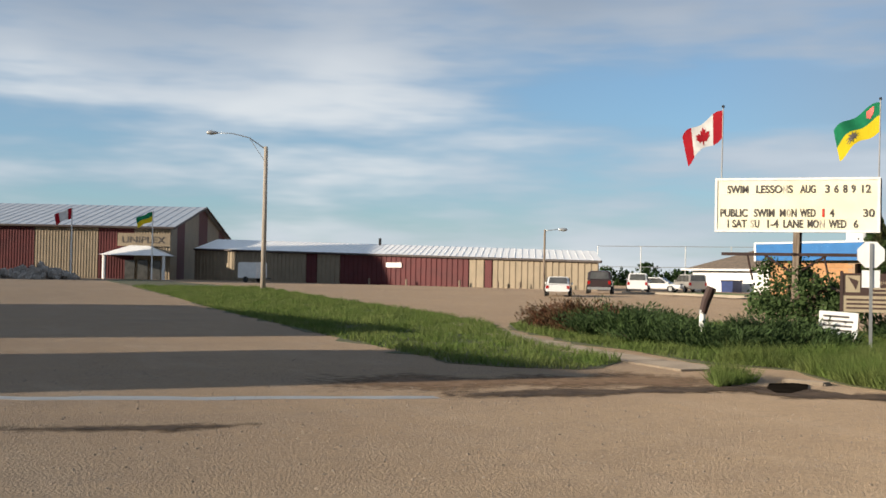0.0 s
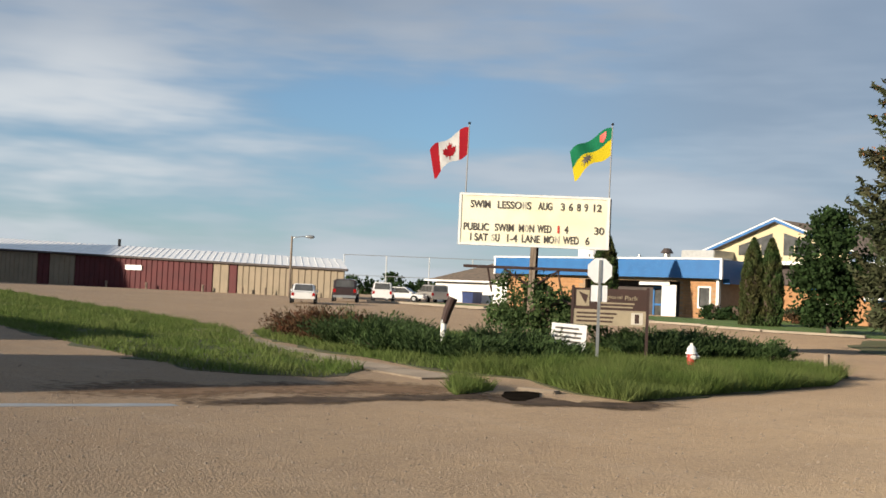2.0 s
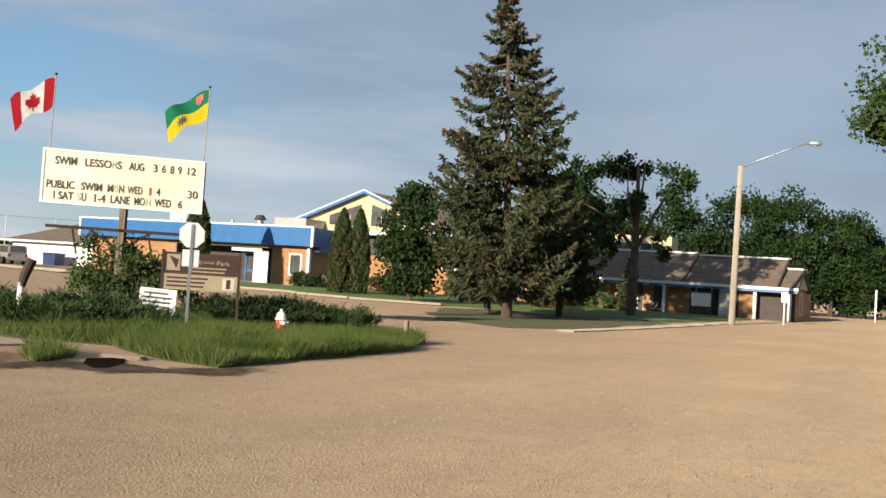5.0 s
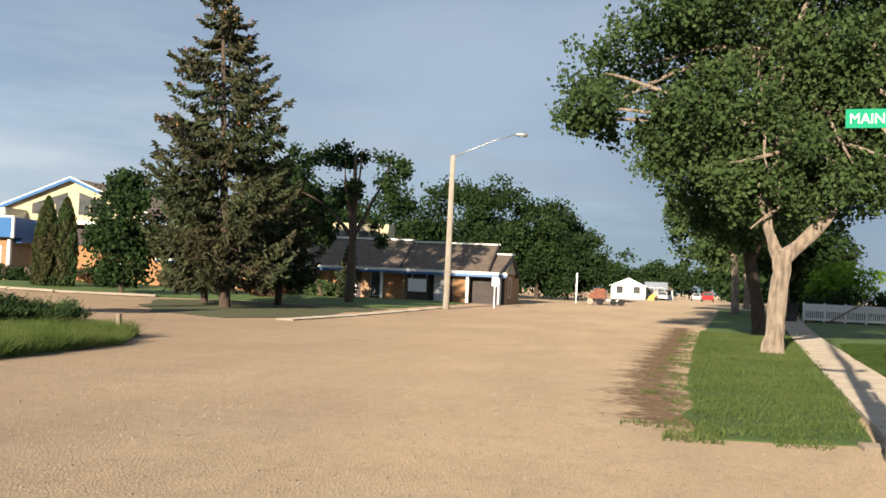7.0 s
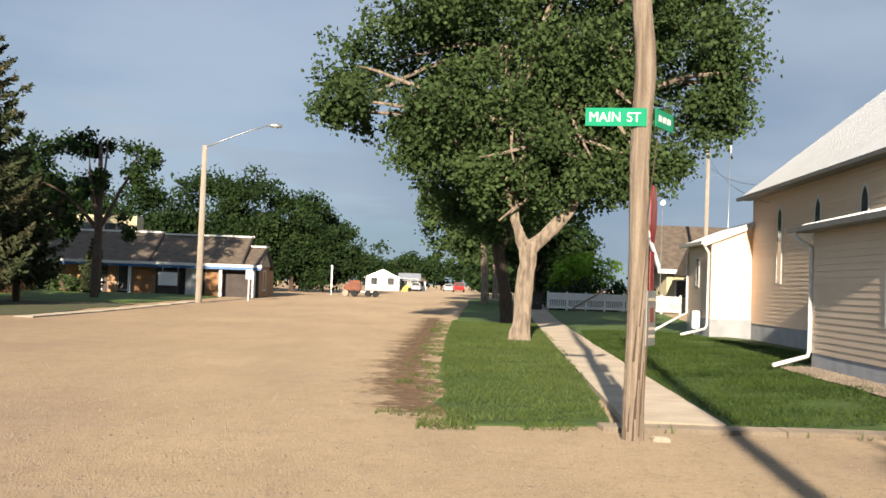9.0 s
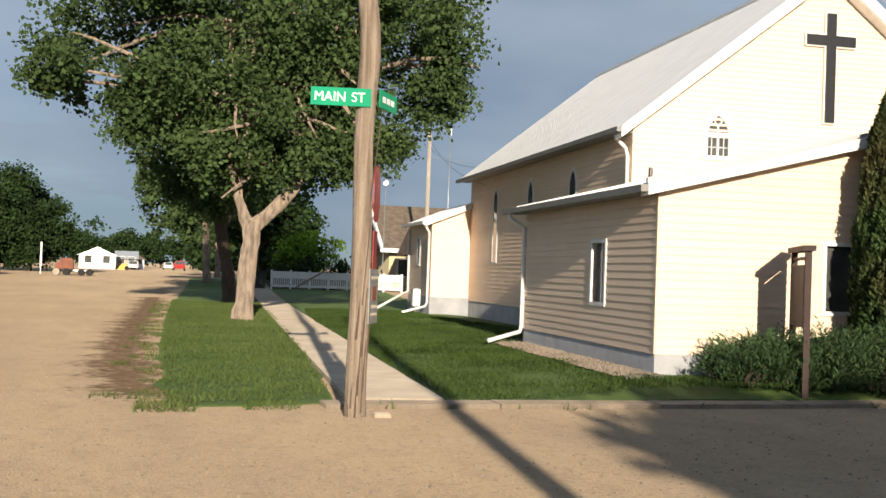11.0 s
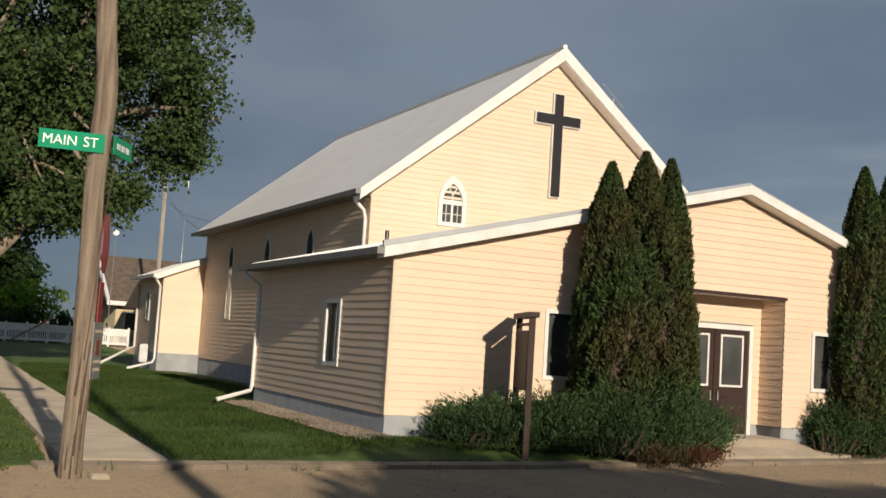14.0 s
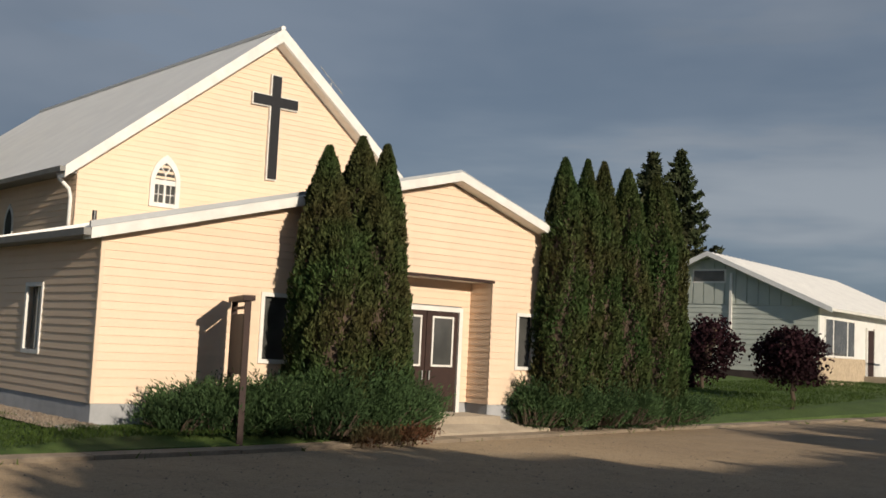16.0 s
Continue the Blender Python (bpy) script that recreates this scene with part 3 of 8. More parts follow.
def ribbed_roof(bm, a, b, c, d, thick=0.08, pitch=0.3, rib=0.035):
    """A metal slope a-b (eave) to d-c (ridge); its upper sheet is folded into standing ribs."""
    a, b, c, d = map(Vector, (a, b, c, d))
    n = (b - a).cross(d - a).normalized()
    n = n if n.z > 0 else -n
    k = max(1, int((b - a).length / pitch))
    e, f = (b - a).normalized() * 0.02, (c - d).normalized() * 0.02
    row = [(a, d)]
    for i in range(1, k):
        p, q = a.lerp(b, i / k), d.lerp(c, i / k)
        row += [(p - e, q - f), (p + n * rib, q + n * rib), (p + e, q + f)]
    row.append((b, c))
    top = [(bm.verts.new(p), bm.verts.new(q)) for p, q in row]
    lo = [bm.verts.new(p - n * thick) for p in (a, b, c, d)]
    for (p0, q0), (p1, q1) in zip(top, top[1:]):
        bm.faces.new((p0, p1, q1, q0))
    bm.faces.new(lo[::-1])
    bm.faces.new([lo[0], lo[1]] + [t[0] for t in top[::-1]])
    bm.faces.new([lo[2], lo[3]] + [t[1] for t in top])
    bm.faces.new((lo[3], lo[0], top[0][0], top[0][1]))
    bm.faces.new((lo[1], lo[2], top[-1][1], top[-1][0]))
    bmesh.ops.recalc_face_normals(bm, faces=bm.faces[:])
    bmesh.ops.remove_doubles(bm, verts=bm.verts[:], dist=1e-4)
    return bm


def downspout(parent, pts, name="downspout"):
    return part(name, tube(bmesh.new(), pts, [0.045] * len(pts), 8), M_TRIM, parent, smooth=True)


def church():
    ch = thing("church", "cream clapboard church with white metal roof and black cross", "church", (FX, FY, GRADE))
    ch.rotation_euler.z = radians(-3.0)
    # foundations
    for r in ((FX, PORCH[0], FY, FY + 0.25), (PORCH[1], RX, FY, FY + 0.25), (FX, FX + 0.25, FY + 0.25, MY0), (RX - 0.25, RX, FY + 0.25, MY0), (MX0, MX0 + 0.25, MY0, MY1), (MX1 - 0.25, MX1, MY0, MY1), (MX0 + 0.25, MX1 - 0.25, MY1 - 0.25, MY1)):
        part("foundation", boxed(*r, -0.1, SILL + (0.2 if r[2] >= MY0 or r[3] == MY1 else 0.0)), M_FOUND, ch, "grey painted concrete foundation")
    # front hall wall backing, pierced by windows and the porch
    wall = part("wall", front_backing(), M_SIDING, ch)
    rec, w1, w2 = PORCH, HALL_W1, HALL_W2
    top = lambda z: (FX if z < EZ else FX + (z - EZ) / SLOPE_L, RX if z < APZ - (RX - APX) * SLOPE_R else RX - (z - (APZ - (RX - APX) * SLOPE_R)) / SLOPE_R)
    grow = lambda h, k=0.07: (h[0] - k, h[1] + k, h[2] - k, h[3] + k)
    courses(wall, "y", FY, -1, top, SILL, APZ - 0.05, (rec, grow(w1), grow(w2)))
    window("window", ch, "y", FY, -1, *w1, label="dark single-pane window with white frame")
    window("window", ch, "y", FY, -1, *w2, label="dark single-pane window with white frame")
    side = part("side_wall", side_backing(), M_SIDING, ch)
    part("hall_back_wall", boxed(FX + 0.17, MX0, MY0 - 0.15, MY0 - 0.02, SILL, EZ), M_SIDING, ch)
    part("hall_east_wall", boxed(RX - 0.15, RX, FY + 0.2, MY0, SILL, 4.0), M_SIDING, ch)
    sw = SIDE_W
    courses(side, "x", FX, -1, lambda z: (FY, MY0), SILL, EZ - 0.1, (grow(sw),))
    window("window", ch, "x", FX, -1, *sw, mullions=(18.36,), label="narrow sliding window with white frame")
    part("corner_board", boxed(FX - 0.022, FX + 0.04, FY - 0.022, FY + 0.04, SILL, EZ), M_SIDING, ch)
    # porch recess with lapped walls and double doors
    porch = part("porch", boxed(13.50, 15.93, FY + 0.02, FY + 0.790, 2.98, 3.08), M_TRIM, ch, "recessed porch with lapped side walls")
    courses(porch, "x", 15.93, -1, lambda z: (FY + 0.0, FY + 0.640), SILL, 2.98)
    courses(porch, "y", FY + 0.640, -1, lambda z: (13.50, 15.93), 2.48, 2.98)
    courses(porch, "y", FY + 0.640, -1, lambda z: (13.50, 13.85), SILL, 2.48)
    courses(porch, "y", FY + 0.640, -1, lambda z: (15.70, 15.93), SILL, 2.48)
    part("porch_wall", box(boxed(15.95, 16.15, FY + 0.1, FY + 0.840, GRADE, 3.1), 13.35, 16.15, FY + 0.670, FY + 0.840, GRADE, 3.1), M_FOUND, porch)
    part("porch_lintel", boxed(13.46, 15.97, FY - 0.03, FY + 0.03, 2.97, 3.02), M_BROWN, porch, "dark brown porch lintel")
    dx0, dx1, dz = 13.95, 15.60, 2.36
    frame_bm = bmesh.new()
    for r in ((dx0 - 0.09, dx0, GRADE, dz + 0.09), (dx1, dx1 + 0.09, GRADE, dz + 0.09), (dx0, dx1, dz, dz + 0.09)):
        box(frame_bm, r[0], r[1], FY + 0.570, FY + 0.680, r[2], r[3])
    part("door_frame", frame_bm, M_TRIM, porch)
    mid = (dx0 + dx1) / 2
    for a, b, hx in ((dx0, mid - 0.006, mid - 0.09), (mid + 0.006, dx1, mid + 0.09)):
        d = part("door", boxed(a, b, FY + 0.610, FY + 0.660, DOOR_Z + 0.02, dz, bevel=0.006), M_BROWN, ch, "dark brown door leaf with glazed light")
        part("pane", boxed(a + 0.17, b - 0.17, FY + 0.595, FY + 0.615, 1.30, dz - 0.14), M_GLASS, d)
        bm = bmesh.new()
        for r in ((a + 0.13, a + 0.17, 1.26, dz - 0.10), (b - 0.17, b - 0.13, 1.26, dz - 0.10), (a + 0.17, b - 0.17, 1.26, 1.30), (a + 0.17, b - 0.17, dz - 0.14, dz - 0.10)):
            box(bm, r[0], r[1], FY + 0.585, FY + 0.620, r[2], r[3])
        part("light_trim", bm, M_TRIM, d)
        part("handle", rod((hx, FY + 0.570, 1.0), (hx, FY + 0.570, 1.18), 0.014), M_STEEL, d, "steel pull handle")
    # hall roof: two slopes and white barge boards
    ov = 0.30
    el = (FX - 0.32, EZ + 0.06 - 0.32 * SLOPE_L)
    er = (RX + 0.25, APZ - (RX - APX) * SLOPE_R - 0.25 * SLOPE_R + 0.06)
    bm = ribbed_roof(bmesh.new(), (el[0], FY - ov, el[1]), (el[0], MY0 - 0.02, el[1]), (APX, MY0 - 0.02, APZ + 0.08), (APX, FY - ov, APZ + 0.08), pitch=0.23)
    ribbed_roof(bm, (er[0], MY0 - 0.02, er[1]), (er[0], FY - ov, er[1]), (APX, FY - ov, APZ + 0.08), (APX, MY0 - 0.02, APZ + 0.08), pitch=0.23)
    part("hall_roof", bm, M_TIN, ch, "low white ribbed metal roof")
    bm = bmesh.new()
    prism(bm, [(el[0], el[1] - 0.16), (APX, APZ - 0.07), (er[0], er[1] - 0.16), (er[0], er[1] + 0.01), (APX, APZ + 0.10), (el[0], el[1] + 0.01)], "y", FY - ov - 0.03, FY - ov)
    prism(bm, [(el[0], el[1] - 0.165), (APX, APZ - 0.075), (er[0], er[1] - 0.165), (er[0], er[1] - 0.11), (APX, APZ - 0.03), (el[0], el[1] - 0.11)], "y", FY - ov, FY - 0.02)
    part("barge_board", bm, M_TRIM, ch, "white barge board")
    bm = prism(bmesh.new(), [(el[0], el[1] + 0.015), (APX, APZ + 0.105), (er[0], er[1] + 0.015), (er[0], er[1] + 0.05), (APX, APZ + 0.15), (el[0], el[1] + 0.11)], "y", FY - ov + 0.02, FY - ov + 0.08)
    part("roof_edge", bm, M_TIN_GREY, ch, "pale metal roof edge")
    # eave gutter of the hall with soffit
    bm = boxed(el[0] - 0.11, el[0], FY - ov, MY0 + 0.55, el[1] - 0.11, el[1] + 0.0)
    box(bm, el[0], FX + 0.01, FY - 0.02, MY0 + 0.5, el[1] - 0.10, el[1] - 0.07)
    part("gutter", bm, M_GUTTER, ch, "grey metal eave gutter")
    downspout(ch, [(el[0] - 0.05, 23.1, el[1] - 0.1), (el[0] - 0.05, 23.1, el[1] - 0.2), (FX - 0.05, 23.0, el[1] - 0.42), (FX - 0.05, 23.0, 0.62), (FX - 0.1, 22.95, 0.48), (FX - 1.05, 22.0, 0.33)])
    # nave
    nave = part("nave_wall", nave_backing(), M_SIDING, ch)
    gz_ = lambda z: (MX0 if z < MEZ else MX0 + (z - MEZ) * (MAPX - MX0) / (MAPZ - MEZ), MX1 if z < MEZ else MX1 - (z - MEZ) * (MX1 - MAPX) / (MAPZ - MEZ))
    gw = (11.92, 12.54, 4.60, 5.62)
    courses(nave, "y", MY0, -1, gz_, 3.1, MAPZ - 0.05, ((gw[0], gw[1], gw[2], 5.15),))
    ns = part("nave_side", nave_side(), M_SIDING, ch)
    lance = LANCETS
    courses(ns, "x", MX0, -1, lambda z: (MY0, MY1), SILL + 0.2, MEZ, [(y - 0.2, y + 0.2, z, 4.15) for y, z in lance])
    for y, z in lance:
        lancet(ch, y, z)
    # gable window with pointed head
    gable_window(ch, *GABLE_W)
    rise = (MAPZ - MEZ) / (MAPX - MX0)
    ex = 0.42
    l, r_ = (MX0 - ex, MEZ - ex * rise + 0.08), (MX1 + ex, MEZ - ex * rise + 0.08)
    ap = (MAPX, MAPZ + 0.08)
    y0, y1 = MY0 - 0.35, MY1 + 0.35
    bm = ribbed_roof(bmesh.new(), (l[0], y0, l[1]), (l[0], y1, l[1]), (ap[0], y1, ap[1]), (ap[0], y0, ap[1]), pitch=0.3, rib=0.007)
    ribbed_roof(bm, (r_[0], y1, r_[1]), (r_[0], y0, r_[1]), (ap[0], y0, ap[1]), (ap[0], y1, ap[1]), pitch=0.3, rib=0.007)
    part("nave_roof", bm, M_TIN, ch, "steep white ribbed metal roof")
    part("ridge_cap", rod((ap[0], y0, ap[1] + 0.02), (ap[0], y1, ap[1] + 0.02), 0.07, n=6), M_TIN, ch)
    bm = bmesh.new()
    for ya, yb, k in ((y0 - 0.04, y0, 0.24), (y0, MY0 - 0.015, 0.26)):
        d = 0.0 if k == 0.24 else -0.18
        prism(bm, [(l[0], l[1] - k), (ap[0], ap[1] - k - 0.08), (r_[0], r_[1] - k), (r_[0], r_[1] + 0.01 + d), (ap[0], ap[1] + 0.01 + d * 1.1), (l[0], l[1] + 0.01 + d)], "y", ya, yb)
    part("barge_board", bm, M_TRIM, ch, "broad white barge board")
    bm = boxed(l[0] - 0.1, l[0] + 0.01, y0, y1, l[1] - 0.12, l[1] - 0.01)
    box(bm, l[0], MX0 - 0.01, MY0 + 0.0, y1, l[1] - 0.09, l[1] - 0.05)
    part("gutter", bm, M_GUTTER, ch, "grey metal eave gutter")
    downspout(ch, [(l[0] + 0.1, MY0 + 0.25, l[1] - 0.1), (l[0] + 0.12, MY0 + 0.25, l[1] - 0.2), (MX0 - 0.1, MY0 + 0.15, l[1] - 0.42), (MX0 - 0.06, MY0 + 0.13, l[1] - 0.6), (MX0 - 0.06, MY0 + 0.13, 3.45)])
    part("vent_pipe", rod((7.62, FY + 0.05, 3.1), (7.62, FY + 0.05, 3.48), 0.035), M_BLACK, ch)
    part("flashing", boxed(FX + 0.3, MX0, MY0 + 0.05, MY0 + 0.2, 2.9, 3.0), M_TRIM, ch)
    # back annex
    ax0, ay0, ay1 = 8.75, 38.2, 42.4
    sill2 = 0.85
    an = part("annex", prism(bmesh.new(), [(ax0 + 0.02, GRADE), (MX0 - 0.02, GRADE), (MX0 - 0.02, 4.10), (ax0 + 0.02, 3.52)], "y", ay0 + 0.02, ay1), M_SIDING, ch, "small cream lean-to annex")
    courses(an, "y", ay0 + 0.02, -1, lambda z: (ax0 if z < 3.5 else ax0 + (z - 3.5) / 0.40, MX0 - 0.02), sill2, 4.05)
    courses(an, "x", ax0, -1, lambda z: (ay0, ay1), sill2, 3.45, ((40.2, 40.8, 1.95, 3.05),))
    window("window", an, "x", ax0, -1, 40.27, 40.73, 2.02, 2.98, depth=-0.01)
    part("annex_roof", ribbed_roof(bmesh.new(), (ax0 - 0.3, ay0 - 0.2, 3.55), (ax0 - 0.3, ay1, 3.55), (MX0 + 0.1, ay1, 4.30), (MX0 + 0.1, ay0 - 0.2, 4.30), rib=0.01), M_TIN, an)
    bm = prism(bmesh.new(), [(ax0 - 0.3, 3.36), (MX0 - 0.04, 4.05), (MX0 - 0.04, 4.27), (ax0 - 0.3, 3.56)], "y", ay0 - 0.23, ay0 - 0.2)
    box(bm, ax0 - 0.4, ax0 - 0.3, ay0 - 0.23, ay1, 3.43, 3.55)
    part("annex_gutter", bm, M_TRIM, an)
    downspout(an, [(ax0 - 0.3, ay0 - 0.1, 3.43), (ax0 - 0.07, ay0 + 0.15, 3.15), (ax0 - 0.07, ay0 + 0.15, 0.65), (ax0 - 0.15, ay0 + 0.1, 0.5), (ax0 - 1.1, ay0 - 0.6, 0.3)])
    downspout(an, [(ax0 - 0.07, ay1 - 0.15, 3.3), (ax0 - 0.07, ay1 - 0.15, 0.95), (ax0 - 0.3, ay1 - 0.3, 0.85), (ax0 - 1.6, ay1 - 2.0, 0.3)])
    part("annex_footing", box(boxed(ax0 - 0.02, MX0 - 0.01, ay0 - 0.02, ay0 + 0.1, 0.0, sill2), ax0 - 0.02, ax0 + 0.1, ay0 + 0.1, ay1, 0.0, sill2), M_FOUND, an)
    meter = part("gas_meter", boxed(ax0 - 0.35, ax0 - 0.06, 39.6, 40.1, 0.45, 1.1, bevel=0.03), M_STEEL, an, "grey gas meter on the annex wall")
    part("gas_pipe", rod((ax0 - 0.2, 39.85, 0.1), (ax0 - 0.2, 39.85, 0.46), 0.03, n=8), M_STEEL, meter)
    # cross, with a pale edge
    cx, cz0, cz1, arm_z, hw = 14.99, 5.55, 8.12, 7.48, 0.63
    rim = bmesh.new()
    box(rim, cx - 0.15, cx + 0.15, MY0 - 0.10, MY0 - 0.02, cz0 - 0.03, cz1 + 0.03)
    box(rim, cx - hw - 0.03, cx - 0.15, MY0 - 0.10, MY0 - 0.02, arm_z - 0.15, arm_z + 0.15)
    box(rim, cx + 0.15, cx + hw + 0.03, MY0 - 0.10, MY0 - 0.02, arm_z - 0.15, arm_z + 0.15)
    cross = part("cross", rim, M_TRIM, ch, "tall black cross with a white edge")
    bm = boxed(cx - 0.12, cx + 0.12, MY0 - 0.14, MY0 - 0.085, cz0, cz1)
    box(bm, cx - hw, cx - 0.12, MY0 - 0.14, MY0 - 0.085, arm_z - 0.12, arm_z + 0.12)
    box(bm, cx + 0.12, cx + hw, MY0 - 0.14, MY0 - 0.085, arm_z - 0.12, arm_z + 0.12)
    part("cross_face", bm, M_BLACK, cross)
    # roof antenna
    bm = rod((18.7, 26.0, 5.9), (18.7, 26.0, 9.15), 0.02, n=6)
    cyl(bm, (18.3, 26.0, 9.55), (19.1, 26.0, 8.9), 0.014, n=5)
    for i in range(6):
        p = Vector((18.36 + i * 0.14, 26.0, 9.50 - i * 0.115))
        cyl(bm, p + Vector((-0.12, -0.3, -0.16)), p + Vector((0.12, 0.3, 0.16)), 0.009, n=4)
    part("antenna", bm, M_STEEL, ch, "thin metal television antenna")
    return ch


def wall_with_holes(axis, at, thick, a0, a1, z0, z1, holes):
    """A wall slab from blocks round its openings; at is the outer face, thick goes inwards."""
    bm = bmesh.new()
    xs = sorted({a0, a1, *[h[0] for h in holes], *[h[1] for h in holes]})
    zs = sorted({z0, z1, *[min(max(h[2], z0), z1) for h in holes], *[min(max(h[3], z0), z1) for h in holes]})
    for p, q in zip(xs, xs[1:]):
        for r, s in zip(zs, zs[1:]):
            m, n = (p + q) / 2, (r + s) / 2
            if any(h[0] < m < h[1] and h[2] < n < h[3] for h in holes):
                continue
            box(bm, *((at, at + thick, p, q, r, s) if axis == "x" else (p, q, at, at + thick, r, s)))
    return bm


def front_backing():
    bm = wall_with_holes("y", FY + 0.02, 0.15, FX + 0.02, RX, SILL, EZ, [HALL_W1, HALL_W2, (PORCH[0], PORCH[1], 0, PORCH[3])])
    return prism(bm, [(FX + 0.05, EZ), (RX, EZ), (RX, APZ - (RX - APX) * SLOPE_R - 0.02), (APX, APZ - 0.02)], "y", FY + 0.02, FY + 0.17)


def side_backing():
    bm = wall_with_holes("x", FX + 0.02, 0.15, FY + 0.02, MY0, SILL, EZ, [SIDE_W])
    return bm


def nave_backing():
    cx, z0, spring, half = GABLE_W
    bm = boxed(MX0 + 0.2, cx - half, MY0 + 0.02, MY0 + 0.2, 2.9, MEZ)
    box(bm, cx + half, MX1, MY0 + 0.02, MY0 + 0.2, 2.9, MEZ)
    box(bm, cx - half, cx + half, MY0 + 0.14, MY0 + 0.2, 2.9, MEZ)
    prism(bm, [(MX0 + 0.06, MEZ), (MX1, MEZ), (MAPX, MAPZ - 0.04)], "y", MY0 + 0.15, MY0 + 0.2)
    return prism(bm, [(MX1 - 0.3, 0.5), (MX1, 0.5), (MX1, MEZ), (MX1 - 0.3, MEZ)], "y", MY0 + 0.21, MY1)


def nave_side():
    bm = wall_with_holes("x", MX0 + 0.02, 0.18, MY0 + 0.02, MY1, SILL, MEZ, [(y - 0.2, y + 0.2, z, 4.15) for y, z in LANCETS])
    return prism(bm, [(MX0, 0.5), (MX1, 0.5), (MX1, MEZ), (MAPX, MAPZ), (MX0, MEZ)], "y", MY1 - 0.15, MY1)


def lancet(parent, y, z):
    pts = arch(y, z, 4.1, 0.25)
    w = part("lancet_window", prism(bmesh.new(), pts, "x", MX0 - 0.022, MX0 + 0.03), M_GLASS, parent, "narrow pointed window")
    bm = bmesh.new()
    o, i = arch(y, z - 0.05, 4.1, 0.30), arch(y, z, 4.1, 0.24)
    ring_frame(bm, o, i, "x", MX0 - 0.034, MX0 + 0.02)
    part("window_frame", bm, M_TRIM, w)


def ring_frame(bm, outer, inner, axis, a, b):
    def v(p, s):
        return (s, p[0], p[1]) if axis == "x" else (p[0], s, p[1])
    rows = [[bm.verts.new(v(p, s)) for p in pts] for pts, s in ((outer, a), (inner, a), (outer, b), (inner, b))]
    n = len(outer)
    for i in range(n):
        j = (i + 1) % n
        bm.faces.new((rows[0][i], rows[0][j], rows[1][j], rows[1][i]))
        bm.faces.new((rows[1][i], rows[1][j], rows[3][j], rows[3][i]))
        bm.faces.new((rows[0][i], rows[2][i], rows[2][j], rows[0][j]))
    bmesh.ops.recalc_face_normals(bm, faces=bm.faces[:])


def gable_window(parent, cx, z0, spring, half):
    w = part("gable_window", prism(bmesh.new(), arch(cx, z0, spring, half - 0.04), "y", MY0 - 0.012, MY0 + 0.0), M_GLASS, parent, "pointed church window with white tracery")
    bm = bmesh.new()
    ring_frame(bm, arch(cx, z0 - 0.08, spring, half + 0.06), arch(cx, z0 + 0.02, spring, half - 0.05), "y", MY0 - 0.06, MY0 + 0.0)
    part("window_frame", bm, M_TRIM, w)
    bm = boxed(cx - half, cx + half, MY0 - 0.045, MY0 - 0.012, spring - 0.06, spring + 0.05)
    box(bm, cx - 0.026, cx + 0.026, MY0 - 0.045, MY0 - 0.012, z0, spring - 0.06)
    for s in (-1, 1):
        box(bm, cx + s * 0.15 - 0.007, cx + s * 0.15 + 0.007, MY0 - 0.035, MY0 - 0.012, z0, spring - 0.06)
        box(bm, cx + s * 0.15 - 0.12, cx + s * 0.15 + 0.12, MY0 - 0.034, MY0 - 0.013, spring - 0.29, spring - 0.276)
        cyl(bm, (cx, MY0 - 0.028, spring + 0.18), (cx + s * 0.16, MY0 - 0.028, spring + 0.42), 0.016, n=6)
    cyl(bm, (cx, MY0 - 0.028, spring), (cx, MY0 - 0.028, spring + 0.2), 0.016, n=6)
    part("tracery", bm, M_TRIM, w)


church()

slab_bm = bmesh.new()
slab_top = ((13.2, 14.42, 0.10), (17.5, 14.9, 0.11), (17.5, 15.6, DOOR_Z - 0.03), (13.2, 15.75, DOOR_Z - 0.03))
hi_v, lo_v = [slab_bm.verts.new(p) for p in slab_top], [slab_bm.verts.new((x, y, -0.1)) for x, y, z in slab_top]
slab_bm.faces.new(hi_v)
slab_bm.faces.new(lo_v[::-1])
for i in range(4):
    slab_bm.faces.new((lo_v[i], lo_v[(i + 1) % 4], hi_v[(i + 1) % 4], hi_v[i]))
floor_bm = boxed(PORCH[0] - 0.1, PORCH[1] + 0.05, FY - 0.35, FY + 0.68, -0.1, DOOR_Z)
floor_bm.transform(TURN)
tagged(part("entrance_slab", slab_bm, M_CONC), "broad smooth concrete slab before the church doors", "slab", kind="structure")
tagged(part("porch_step", floor_bm, M_CONC), "low concrete step under the church doors", "step", kind="structure")
bed_bm = boxed(7.1, 7.74, 15.3, 22.9, 0.0, 0.262)
bed_bm.transform(TURN)
tagged(part("gravel_bed", bed_bm, M_GRAVEL), "grey gravel strip along the church foundation", "gravel", kind="stuff")


